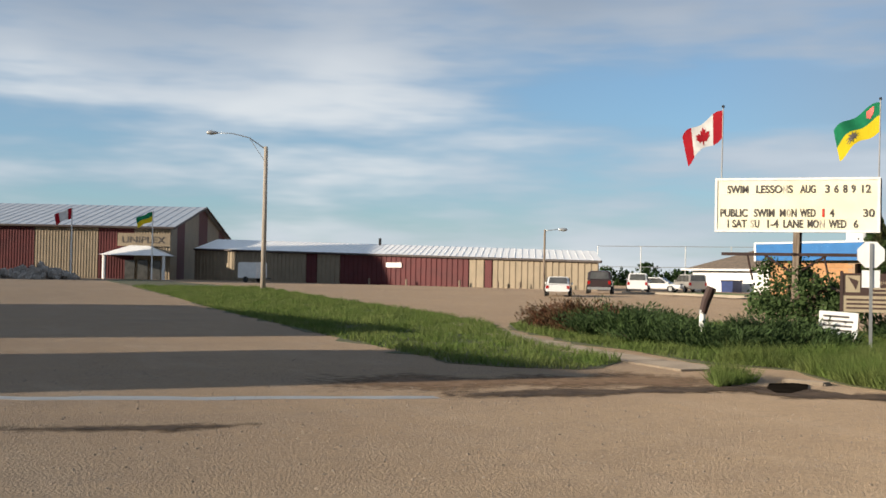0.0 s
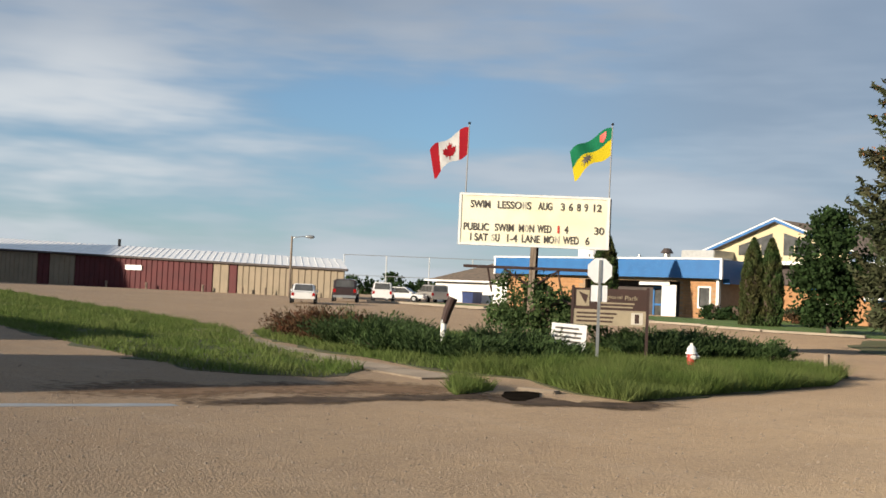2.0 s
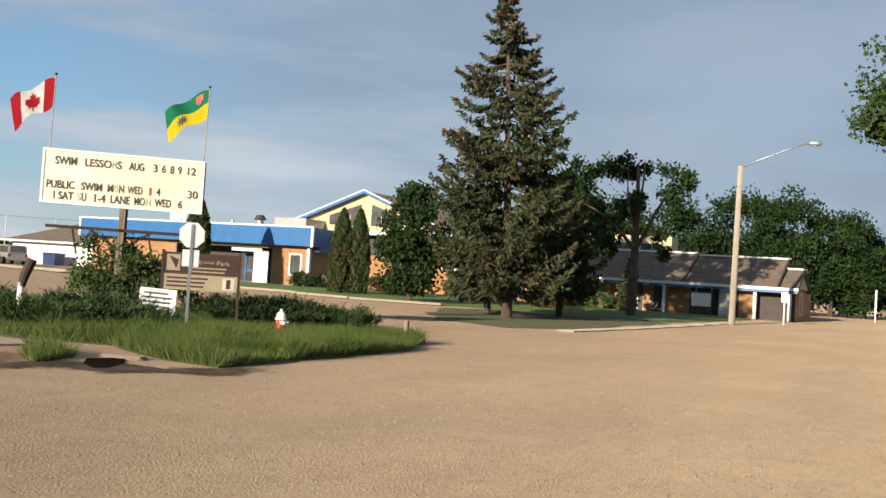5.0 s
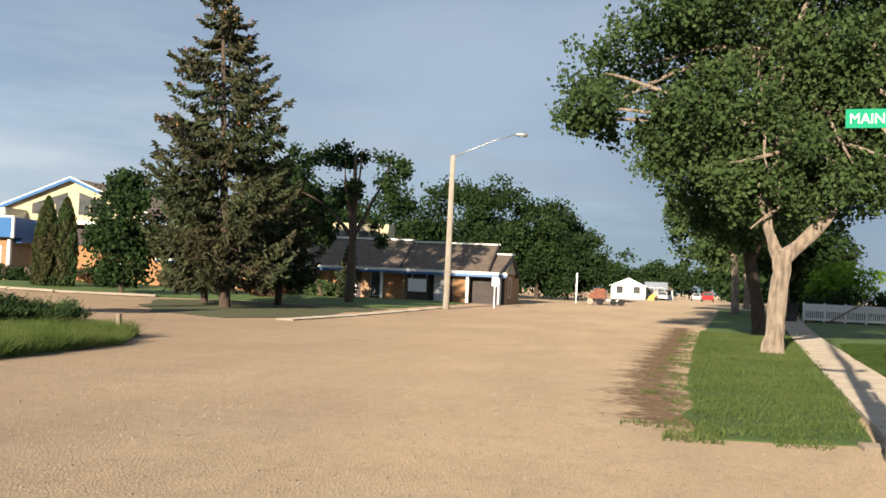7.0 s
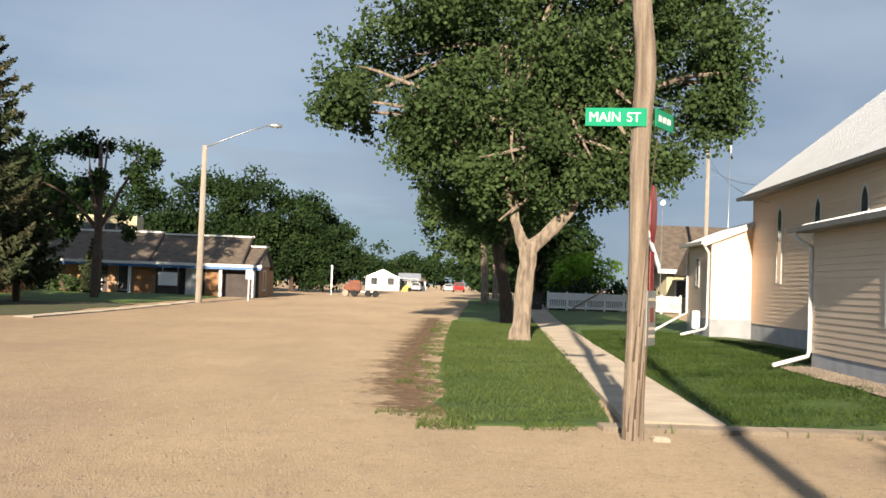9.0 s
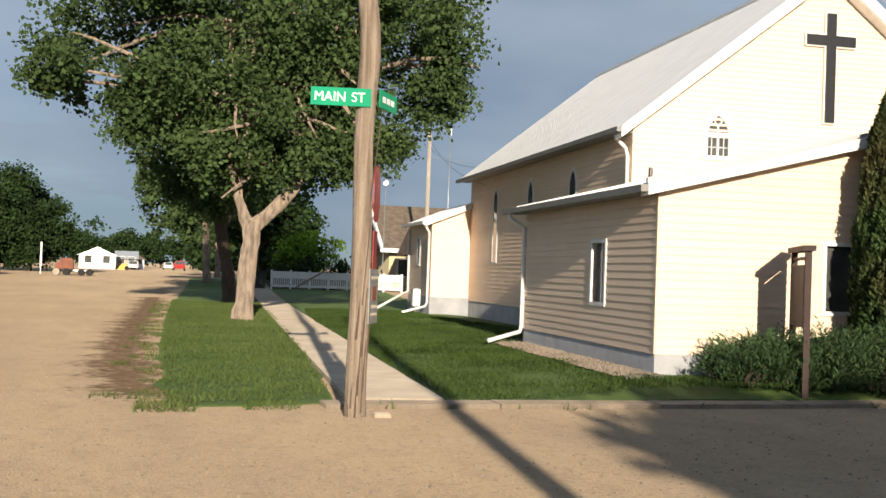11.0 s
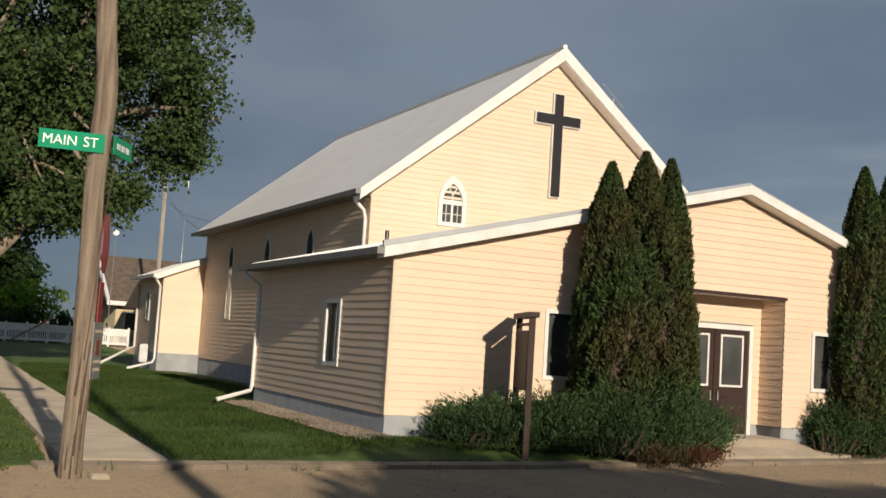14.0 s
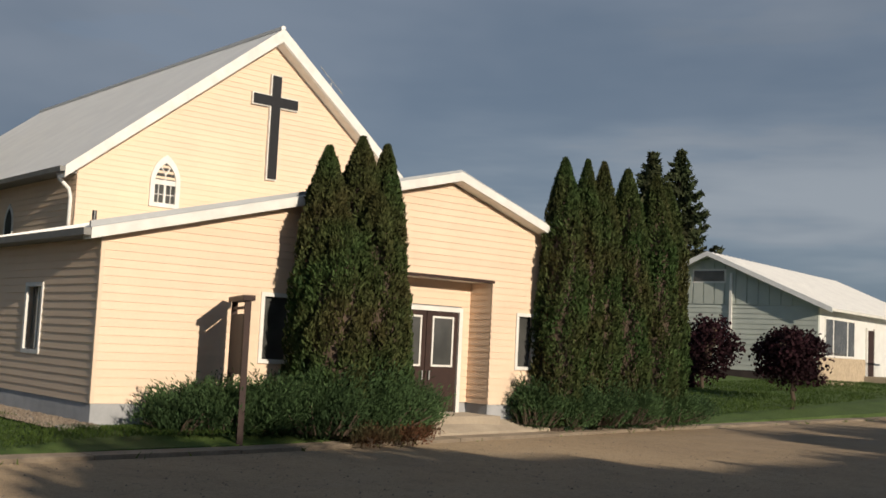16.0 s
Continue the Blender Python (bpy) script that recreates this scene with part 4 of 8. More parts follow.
# ---- far buildings ----
def brick_wall(parent, axis, at, sign, a0, a1, z0, z1, holes=(), length=0.6, height=0.2, limit=150):
    """Courses of brick pieces on a wall; alike bricks share one mesh."""
    bm = boxed(-0.5 * length + 0.012, 0.5 * length - 0.012, -0.02, 0.02, -0.5 * height + 0.012, 0.5 * height - 0.012)
    me = bpy.data.meshes.new("brick")
    bm.to_mesh(me)
    bm.free()
    me.materials.append(M_BRICK)
    z, row = z0 + height / 2, 0
    while z < z1 - height * 0.4:
        a = a0 + length * (0.5 if row % 2 else 0.0) + length / 2
        while a < a1 - length * 0.4:
            if not any(h[0] - length / 2 < a < h[1] + length / 2 and h[2] - 0.05 < z < h[3] + 0.05 for h in holes):
                ob = new("brick", me)
                ob.matrix_basis = pose(at, a, z, 0, 0, 90) if axis == "x" else pose(a, at, z)
                ob.parent = parent
            a += length
        z, row = z + height, row + 1


def pool_building():
    X0, X1, Y, G = -71, -47, 72.0, 0.5
    pb = thing("recreation_building", "low tan brick recreation building with a blue metal fascia", "building", (X1, Y, G))
    wall = part("wall", wall_with_holes("y", Y + 0.9, 0.3, X0 + 0.8, X1 - 0.9, G - 0.2, 3.6, [(-67.2, -66.2, 1.3, 2.8), (-61, -51.3, G, 3.3), (-49.5, -48.55, 1.35, 2.85)]), M_MORTAR, pb, "tan brick wall")
    box_side = part("side_wall", boxed(X1 - 0.9, X1 - 0.6, Y + 0.9, Y + 14, G - 0.2, 3.6), M_MORTAR, pb)
    brick_wall(wall, "y", Y + 0.89, -1, -51.3, X1 - 0.6, G, 3.6, [(-49.5, -48.55, 1.35, 2.85)])
    brick_wall(wall, "y", Y + 0.89, -1, X0 + 0.8, -61, G, 3.6, [(-67.2, -66.2, 1.3, 2.8)], 0.9, 0.3)
    window("window", pb, "y", Y + 0.9, -1, -49.5, -48.55, 1.35, 2.85, 0.12, label="tall dark window with white frame")
    window("window", pb, "y", Y + 0.9, -1, -67.2, -66.2, 1.3, 2.8, 0.1)
    # entrance niche
    part("niche", box(boxed(-61, -51.3, Y + 3.0, Y + 3.2, G, 3.6), -61.2, -61, Y + 1.2, Y + 3.2, G, 3.6), M_DARKWOOD, pb, "dark recessed entrance wall")
    d = part("entrance_door", boxed(-55.2, -53.6, Y + 2.9, Y + 3.0, G, 2.7), M_GLASS, pb, "glazed entrance doors with blue frame")
    bm = bmesh.new()
    for x in (-55.3, -54.45, -53.6):
        box(bm, x, x + 0.14, Y + 2.82, Y + 2.92, G, 2.8)
    for z in (1.3, 2.7):
        box(bm, -55.3, -53.5, Y + 2.81, Y + 2.91, z, z + 0.16)
    part("door_frame", bm, M_BLUE, d)
    part("white_panel", boxed(-53.4, -52.0, Y + 1.4, Y + 1.5, G, 3.0), M_WHITE, pb, "white side panel of the entrance")
    part("entrance_sign", boxed(-55.6, -52.6, Y + 1.3, Y + 1.36, 2.95, 3.3), M_TRIM, pb)
    # fascia planks
    f = part("fascia", box(boxed(X0, X1, Y, Y + 1.2, 3.55, 5.0), X1 - 0.9, X1, Y + 1.2, Y + 12, 3.2, 5.0), M_BLUE, pb, "bright blue metal fascia")
    for i in range(5):
        part("fascia_panel", boxed(X0, X1 + 0.03, Y - 0.035, Y - 0.004, 3.57 + i * 0.28, 3.57 + i * 0.28 + 0.25), M_BLUE, f)
        part("fascia_panel", boxed(X1 + 0.004, X1 + 0.035, Y + 0.0, Y + 12, 3.57 + i * 0.28, 3.57 + i * 0.28 + 0.25), M_BLUE, f)
    bm = boxed(X0 - 0.1, X1 + 0.1, Y - 0.08, Y + 1.2, 5.0, 5.13)
    box(bm, X1 - 0.1, X1 + 0.1, Y - 0.06, Y + 0.12, 3.5, 5.0)
    box(bm, X0 - 0.1, X0 + 0.1, Y - 0.06, Y + 0.12, 3.5, 5.0)
    part("coping", bm, M_TRIM, pb, "white metal coping")
    part("corner_post", boxed(X1 - 0.8, X1 - 0.55, Y + 0.6, Y + 0.88, G, 3.55), M_TRIM, pb)
    part("flat_roof", boxed(X0 + 0.2, X1 - 0.2, Y + 1.2, Y + 16, 4.6, 4.9), M_SHINGLE, pb)
    part("west_wall", boxed(X0 + 0.6, X0 + 0.8, Y + 1.2, Y + 16, G, 4.6), M_DARKWOOD, pb)
    part("roof_unit", boxed(-54.2, -51.0, Y + 5, Y + 8, 4.9, 6.0, bevel=0.05), M_STEEL, pb, "grey rooftop ventilation unit")
    part("roof_fan", rod((-55.2, Y + 4.4, 4.9), (-55.2, Y + 4.4, 5.7), 0.3), M_STEEL, pb)
    part("fan_hood", rod((-55.2, Y + 4.4, 5.7), (-55.2, Y + 4.4, 6.1), 0.55, 0.3), M_DARKWOOD, pb)
    part("roof_tank", rod((-64.8, Y + 6, 4.9), (-64.8, Y + 6, 6.5), 1.1, n=20), M_ALU, pb, "round pale roof tank")
    for x in (-62.5, -61.5, -57):
        part("vent", rod((x, Y + 3, 4.9), (x, Y + 3, 5.5), 0.12), M_STEEL, pb)
    # pool hall with glazed gable
    gy = 80.0
    L, R, ap, e = -53.4, -40.6, (-47.0, 8.65), 6.25
    hall = part("hall_gable", prism(bmesh.new(), [(L + 0.4, G), (R - 0.4, G), (R - 0.4, e), (ap[0], ap[1] - 0.2), (L + 0.4, e)], "y", gy, gy + 0.3), M_CREAM, pb, "cream gable with tall windows")
    for pts in ([(-50.6, 5.75), (-47.5, 5.75), (-47.5, 7.55), (-50.6, 6.55)], [(-46.5, 5.75), (-43.4, 5.75), (-43.4, 6.55), (-46.5, 7.55)]):
        w = part("gable_window", prism(bmesh.new(), pts, "y", gy - 0.03, gy - 0.004), M_GLASS, hall, "sloping gable window")
        for k in (0.33, 0.66):
            x = pts[0][0] + (pts[1][0] - pts[0][0]) * k
            part("mullion", boxed(x - 0.05, x + 0.05, gy - 0.07, gy - 0.03, 5.75, 6.6), M_CREAM, w)
    bm = ribbed_roof(bmesh.new(), (L - 0.4, gy - 0.6, e - 0.3), (L - 0.4, gy + 22, e - 0.3), (ap[0], gy + 22, ap[1]), (ap[0], gy - 0.6, ap[1]), pitch=40, thick=0.2)
    ribbed_roof(bm, (R + 0.4, gy + 22, e - 0.3), (R + 0.4, gy - 0.6, e - 0.3), (ap[0], gy - 0.6, ap[1]), (ap[0], gy + 22, ap[1]), pitch=40, thick=0.2)
    part("hall_roof", bm, M_SHINGLE, pb, "dark shingled hall roof")
    bm = prism(bmesh.new(), [(L - 0.4, e - 0.48), (ap[0], ap[1] - 0.2), (R + 0.4, e - 0.48), (R + 0.4, e - 0.25), (ap[0], ap[1] + 0.04), (L - 0.4, e - 0.25)], "y", gy - 0.66, gy - 0.6)
    part("verge", bm, M_BLUE, pb, "blue verge board")
    bm = prism(bmesh.new(), [(L - 0.42, e - 0.27), (ap[0], ap[1] + 0.02), (R + 0.42, e - 0.27), (R + 0.42, e - 0.17), (ap[0], ap[1] + 0.12), (L - 0.42, e - 0.17)], "y", gy - 0.70, gy - 0.6)
    part("verge_cap", bm, M_TRIM, pb)
    part("link_roof", boxed(X1 + 0.02, -36, Y + 4, Y + 8, 4.85, 5.1), M_TRIM, pb, "white edged link roof")
    part("link_wall", boxed(X1, -36.2, Y + 5.4, Y + 5.7, G - 0.2, 3.3), M_BRICK, pb)
    part("link_band", boxed(X1, -36.2, Y + 5.2, Y + 5.5, 3.3, 4.85), M_DARKWOOD, pb)
    part("awning", prism(bmesh.new(), [(Y + 3.6, 2.9), (Y + 5.2, 2.9), (Y + 5.2, 4.3)], "x", -41.8, -39.6), M_BLUE, pb, "small blue awning")
    window("window", pb, "y", Y + 5.4, -1, -41.2, -40.2, 1.0, 2.6, 0.08)


pool_building()


def clinic():
    X0, X1, Y, G, E = -38, -11.4, 77.0, 0.3, 2.55
    b = thing("clinic", "low brick building with brown shingle roofs", "building", (X1, Y, G))
    # no piers at the east end: the dark wall colour stands for shaded brick
    wall = part("wall", boxed(X0, X1 - 0.3, Y + 0.9, Y + 1.2, G - 0.2, E), M_DARKWOOD, b, "dark panelled wall with brick piers, east end dark for shaded brick")
    for x, w in ((-32.0, 2.4), (-28.9, 1.6), (-25.6, 1.8), (-22.2, 0.65), (-20.5, 1.65), (-15.4, 1.0)):
        p = part("brick_pier", boxed(x, x + w, Y + 0.62, Y + 0.9, G - 0.1, E), M_MORTAR, wall, "tan brick pier")
        brick_wall(p, "y", Y + 0.61, -1, x, x + w, G, E, (), 0.5, 0.22)
    for x in (-23.7, -21.5, -18.4):
        window("window", b, "y", Y + 0.9, -1, x, x + 1.0, 0.6, 2.3, 0.08, depth=-0.03)
    part("glazed_door", boxed(-16.8, -15.95, Y + 0.78, Y + 0.88, G, 2.35), M_ALU, b, "pale glazed entrance door")
    for x in (-20.6, -14.3, -12.0):
        part("white_post", boxed(x, x + 0.2, Y - 0.1, Y + 0.12, G, E), M_TRIM, b)
    part("east_wall", boxed(X1 - 0.6, X1 - 0.3, Y + 1.2, Y + 8.5, G - 0.2, E), M_BRICK, b)
    window("window", b, "x", X1 - 0.3, 1, Y + 3, Y + 4.2, 0.9, 2.2, 0.1)
    bm = ribbed_roof(bmesh.new(), (X0, Y - 0.3, E), (-19.2, Y - 0.3, E), (-19.2, Y + 4.5, 4.75), (X0, Y + 4.5, 4.75), pitch=80, thick=0.2)
    part("roof", bm, M_SHINGLE, b)
    bm = ribbed_roof(bmesh.new(), (-19.15, Y - 0.3, E - 0.03), (-12.7, Y - 0.3, E - 0.03), (-12.7, Y + 4.2, 4.62), (-19.15, Y + 4.2, 4.62), pitch=80, thick=0.2)
    part("roof", bm, M_SHINGLE, b)
    bm = ribbed_roof(bmesh.new(), (-12.65, Y - 0.3, E - 0.06), (X1, Y - 0.3, E - 0.06), (X1, Y + 3.0, 3.9), (-12.65, Y + 3.0, 3.9), pitch=80, thick=0.2)
    ribbed_roof(bm, (X1, Y + 6.4, E - 0.06), (-12.65, Y + 6.4, E - 0.06), (-12.65, Y + 3.0, 3.9), (X1, Y + 3.0, 3.9), pitch=80, thick=0.2)
    part("porch_roof", bm, M_SHINGLE, b)
    part("porch_gable", prism(bmesh.new(), [(Y + 0.1, E), (Y + 6.0, E), (Y + 3.0, 3.75)], "x", X1 - 0.3, X1 - 0.15), M_CREAM, b)
    bm = bmesh.new()
    for x0, x1, y, z in ((X0, -19.2, Y + 4.5, 4.78), (-19.15, -12.6, Y + 4.2, 4.66), (-12.65, X1 + 0.1, Y + 3.0, 3.93)):
        box(bm, x0, x1, y - 0.1, y + 0.1, z, z + 0.12)
    part("ridge_flashing", bm, M_TRIM, b)
    for x, k in ((-19.2, 4.6), (-12.7, 4.5)):
        part("verge", prism(bmesh.new(), [(Y - 0.3, E), (Y + k - 0.2, 4.72), (Y + k - 0.2, 4.86), (Y - 0.3, E + 0.16)], "x", x - 0.06, x + 0.06), M_DARKWOOD, b)
    f = part("fascia", boxed(X0, X1 + 0.05, Y - 0.36, Y - 0.3, E - 0.30, E - 0.10), M_BLUE, b, "blue eave fascia")
    part("gutter", boxed(X0, X1 + 0.08, Y - 0.42, Y - 0.36, E - 0.13, E + 0.06), M_TRIM, f)
    part("clerestory", boxed(-30, -22, Y + 7, Y + 9, 4.2, 6.1), M_CREAM, b, "white clerestory box behind the roof")
    for x in (-29, -26.6, -24.4):
        part("clerestory_window", boxed(x, x + 1.6, Y + 6.95, Y + 7.0, 4.9, 5.5), M_GLASS, b)
    part("notice", boxed(-18.3, -17.0, Y - 0.9, Y - 0.8, 1.0, 1.9), M_TRIM, b, "white notice board by the entrance")
    part("notice_post", boxed(-18.4, -16.9, Y - 0.8, Y - 0.72, G - 0.05, 2.0), M_DARKWOOD, b)


clinic()


def ribbed_wall(bm, p, q, z0, z1, pitch=0.35, rib=0.05):
    """A sheet-metal wall between two plan points with upright ribs."""
    p, q = Vector((*p, 0)), Vector((*q, 0))
    d = (q - p).normalized()
    n = Vector((d.y, -d.x, 0))
    k = max(1, int((q - p).length / pitch))
    prev = None
    for i in range(k + 1):
        for f, o in ((0.0, 0.0), (0.55, 0.0), (0.65, rib), (0.9, rib)):
            t = min(1.0, (i + f) / k)
            v = [bm.verts.new(p.lerp(q, t) + n * o + Vector((0, 0, z))) for z in (z0, z1)]
            if prev:
                bm.faces.new((prev[0], v[0], v[1], prev[1]))
            prev = v
    return bm


def words(text, width, height, place, parent, material, name="lettering", thick=0.01, bold=0.0):
    """Raised letters fitted into a width and cap height, on the plane given by place."""
    cu = bpy.data.curves.new(name, "FONT")
    cu.body, cu.extrude, cu.offset = text, thick / 2, bold
    ob = new("text", cu)
    bpy.context.view_layer.update()
    me = bpy.data.meshes.new_from_object(ob.evaluated_get(bpy.context.evaluated_depsgraph_get()))
    scene.collection.objects.unlink(ob)
    bpy.data.objects.remove(ob)
    co = np.array([v.co for v in me.vertices])
    lo, hi = co.min(0), co.max(0)
    co[:, 0] = (co[:, 0] - lo[0]) * width / (hi[0] - lo[0])
    co[:, 1] = (co[:, 1] - lo[1]) * height / (hi[1] - lo[1])
    me.vertices.foreach_set("co", co.ravel())
    me.transform(place)
    return link(name, me, material, parent)


def arena():
    C = Vector((-144.4, 40.6, 0.5))
    a, b = Vector((-0.469, -0.883, 0)), Vector((-0.883, 0.469, 0))
    ar = thing("arena", "large metal-clad arena with red and beige panels", "building", C)
    pt = lambda s, t, z=0: (C + a * s + b * t + Vector((0, 0, z)))
    W, L, H, HA = 43, 46, 6.9, 10.9
    bands = [(0, 4.8, M_BEIGE), (4.8, 9.5, M_RED), (9.5, 14.3, M_BEIGE), (14.3, 17.8, M_BEIGE), (17.8, 23.0, M_RED), (23.0, L, M_BEIGE)]
    for s0, s1, m in bands:
        part("wall_panel", ribbed_wall(bmesh.new(), pt(s1, 0).xy, pt(s0, 0).xy, 0.3, H + 0.4), m, ar)
    for t0, t1, m in ((0, 4, M_BEIGE), (4, 9, M_RED), (9, 19, M_BEIGE), (19, 26, M_RED), (26, 36, M_BEIGE), (36, W, M_RED)):
        z = lambda t: H + 0.4 + (HA - H) * (1 - abs(t - 21.5) / 21.5)
        bm = bmesh.new()
        vs = [bm.verts.new(pt(0, t, zz - 0.5)) for t, zz in ((t0, 0.3), (t1, 0.3), (t1, z(t1)), (t0, z(t0)))]
        bm.faces.new(vs)
        if t0 < 21.5 < t1:
            bm.free()
            bm = bmesh.new()
            bm.faces.new([bm.verts.new(pt(0, t, zz - 0.5)) for t, zz in ((t0, 0.3), (t1, 0.3), (t1, z(t1)), (21.5, z(21.5)), (t0, z(t0)))])
        part("gable_panel", bm, m, ar)
    bm = ribbed_roof(bmesh.new(), pt(-0.6, -0.6, H), pt(L, -0.6, H), pt(L, 21.5, HA), pt(-0.6, 21.5, HA), pitch=1.2, thick=0.25, rib=0.06)
    ribbed_roof(bm, pt(L, W + 0.6, H), pt(-0.6, W + 0.6, H), pt(-0.6, 21.5, HA), pt(L, 21.5, HA), pitch=1.2, thick=0.25, rib=0.06)
    part("roof", bm, M_TIN_GREY, ar, "grey galvanised ribbed roof")
    bm = bmesh.new()
    for p, q in ((pt(-0.65, -0.65, H - 0.1), pt(-0.65, 21.5, HA - 0.1)), (pt(-0.65, 21.5, HA - 0.1), pt(-0.65, W + 0.65, H - 0.1)), (pt(-0.65, -0.65, H - 0.1), pt(L, -0.65, H - 0.1))):
        cyl(bm, p, q, 0.16, n=6)
    part("eave_trim", bm, M_DARKWOOD, ar, "dark brown eave trim")
    # entrance canopy
    f = lambda s, o, z: C + a * s - b * o + Vector((0, 0, z))
    bm = bmesh.new()
    low = [f(s, o, 3.1) for s, o in ((-0.6, 0.0), (8.2, 0.0), (8.2, 4.2), (-0.6, 4.2))]
    hi = [f(s, o, 4.4) for s, o in ((2.6, 0.0), (5.0, 0.0), (5.0, 1.4), (2.6, 1.4))]
    lv, hv = [bm.verts.new(p) for p in low], [bm.verts.new(p) for p in hi]
    for i in range(4):
        bm.faces.new((lv[i], lv[(i + 1) % 4], hv[(i + 1) % 4], hv[i]))
    bm.faces.new(lv)
    bm.faces.new(hv)
    can = part("canopy", bm, M_TIN, ar, "white hipped entrance canopy")
    for s in (0.0, 7.6):
        part("canopy_post", rod(f(s, 3.9, 0), f(s, 3.9, 3.1), 0.22, n=8), M_TRIM, can)
    for s in (1.2, 2.9, 4.6):
        d = part("glass_door", box(bmesh.new(), 0, 1.3, -0.1, 0, 0, 2.5, m=Matrix.Translation(f(s + 1.3, 0.12, 0)) @ Matrix.Rotation(math.atan2(-a.y, -a.x), 4, "Z")), M_GLASS, ar)
    m = Matrix.Translation(f(6.4, 0.25, 4.35)) @ Matrix.Rotation(math.atan2(-a.y, -a.x), 4, "Z") @ pose(0, 0, 0, 90, 0, 0)
    sg = part("name_sign", box(bmesh.new(), -0.5, 6.4, 0, 1.7, -0.1, 0, m=m), M_BEIGE, ar, "pale arena name board")
    words("UNIPLEX", 5.6, 0.85, m @ Matrix.Translation((0.1, 0.42, 0.02)), sg, M_LETTER, thick=0.05)
    return ar


arena()


def curling_rink():
    Lp, Rp = Vector((-150.0, 45.6, 0)), Vector((-88.7, 68.4, 0))
    d = (Rp - Lp).normalized()
    n = Vector((-0.83, 0.558, 0))
    total = (Rp - Lp).length
    rk = thing("curling_rink", "long low metal building with red and beige panels", "building", Rp)
    # shares of the front, by stretches seen from the street
    cuts = [(-10, 0.345, M_BEIGE), (0.345, 0.375, M_RED), (0.375, 0.437, M_BEIGE), (0.437, 0.745, M_RED), (0.745, 0.778, M_BEIGE), (0.778, 0.795, M_RED), (0.795, 1.0, M_BEIGE)]
    zl = lambda t: 0.62 - 0.35 * t
    zt = lambda t: 4.75 - 1.35 * t
    for t0, t1, m in cuts:
        t0 = max(t0, 0.0)
        bm = ribbed_wall(bmesh.new(), Lp.lerp(Rp, t0).xy, Lp.lerp(Rp, t1).xy, 0, 1, pitch=0.75, rib=0.09)
        for v in bm.verts:
            t = (Vector((v.co.x, v.co.y, 0)) - Lp).dot(d) / total
            v.co.z = zl(t) - 0.3 if v.co.z < 0.5 else zt(t)
        part("wall_panel", bm, m, rk)
    e0, e1 = Lp - n * 0.4 + Vector((0, 0, zt(0) + 0.1)), Rp - n * 0.4 + d * 0.3 + Vector((0, 0, zt(1) + 0.1))
    r0, r1 = Lp + n * 11 + Vector((0, 0, zt(0) + 1.75)), Rp + n * 11 + d * 0.3 + Vector((0, 0, zt(1) + 1.35))
    part("roof", ribbed_roof(bmesh.new(), e0, e1, r1, r0, pitch=0.9, thick=0.2, rib=0.05), M_TIN, rk, "pale galvanised ribbed roof")
    part("eave_trim", rod(e0 - Vector((0, 0, 0.12)), e1 - Vector((0, 0, 0.12)), 0.13, n=6), M_DARKWOOD, rk)
    bm = bmesh.new()
    bm.faces.new([bm.verts.new(p) for p in (Rp + Vector((0, 0, 0)), Rp + n * 22, Rp + n * 22 + Vector((0, 0, 3.4)), Rp + n * 11 + Vector((0, 0, 4.6)), Rp + Vector((0, 0, 3.4)))])
    part("end_wall", bm, M_BEIGE, rk)
    for t, h in ((0.51, 1.0),):
        p = Lp.lerp(Rp, t) + n * 10 + Vector((0, 0, zt(t) + 1.3))
        part("flue", rod(p, p + Vector((0, 0, h)), 0.18), M_BLACK, rk)
    for t, w in ((0.575, 2.4),):
        p = Lp.lerp(Rp, t) + Vector((d.y, -d.x, 0)) * 0.16 + Vector((0, 0, zt(t) - 1.1))
        part("plate", box(bmesh.new(), -w / 2, w / 2, -0.03, 0.03, -0.3, 0.25, m=Matrix.Translation(p) @ Matrix.Rotation(math.atan2(d.y, d.x), 4, "Z")), M_TRIM, rk, "small white wall plate")
    # guard posts before the wall
    first = None
    for t in (0.44, 0.53, 0.62, 0.74, 0.82, 0.865, 0.91, 0.95):
        p = Lp.lerp(Rp, t) + Vector((d.y, -d.x, 0)) * 1.2
        if first is None:
            first = tagged(part("guard_post", rod((0, 0, -0.2), (0, 0, 0.75), 0.13, n=8), M_POLE, None), "short weathered wooden guard post", "post", "guard posts along the long wall")
            first.matrix_basis = Matrix.Translation((p.x, p.y, ground_z(p.x, p.y)))
        else:
            copy_thing(first, Matrix.Translation((p.x, p.y, ground_z(p.x, p.y))))


curling_rink()


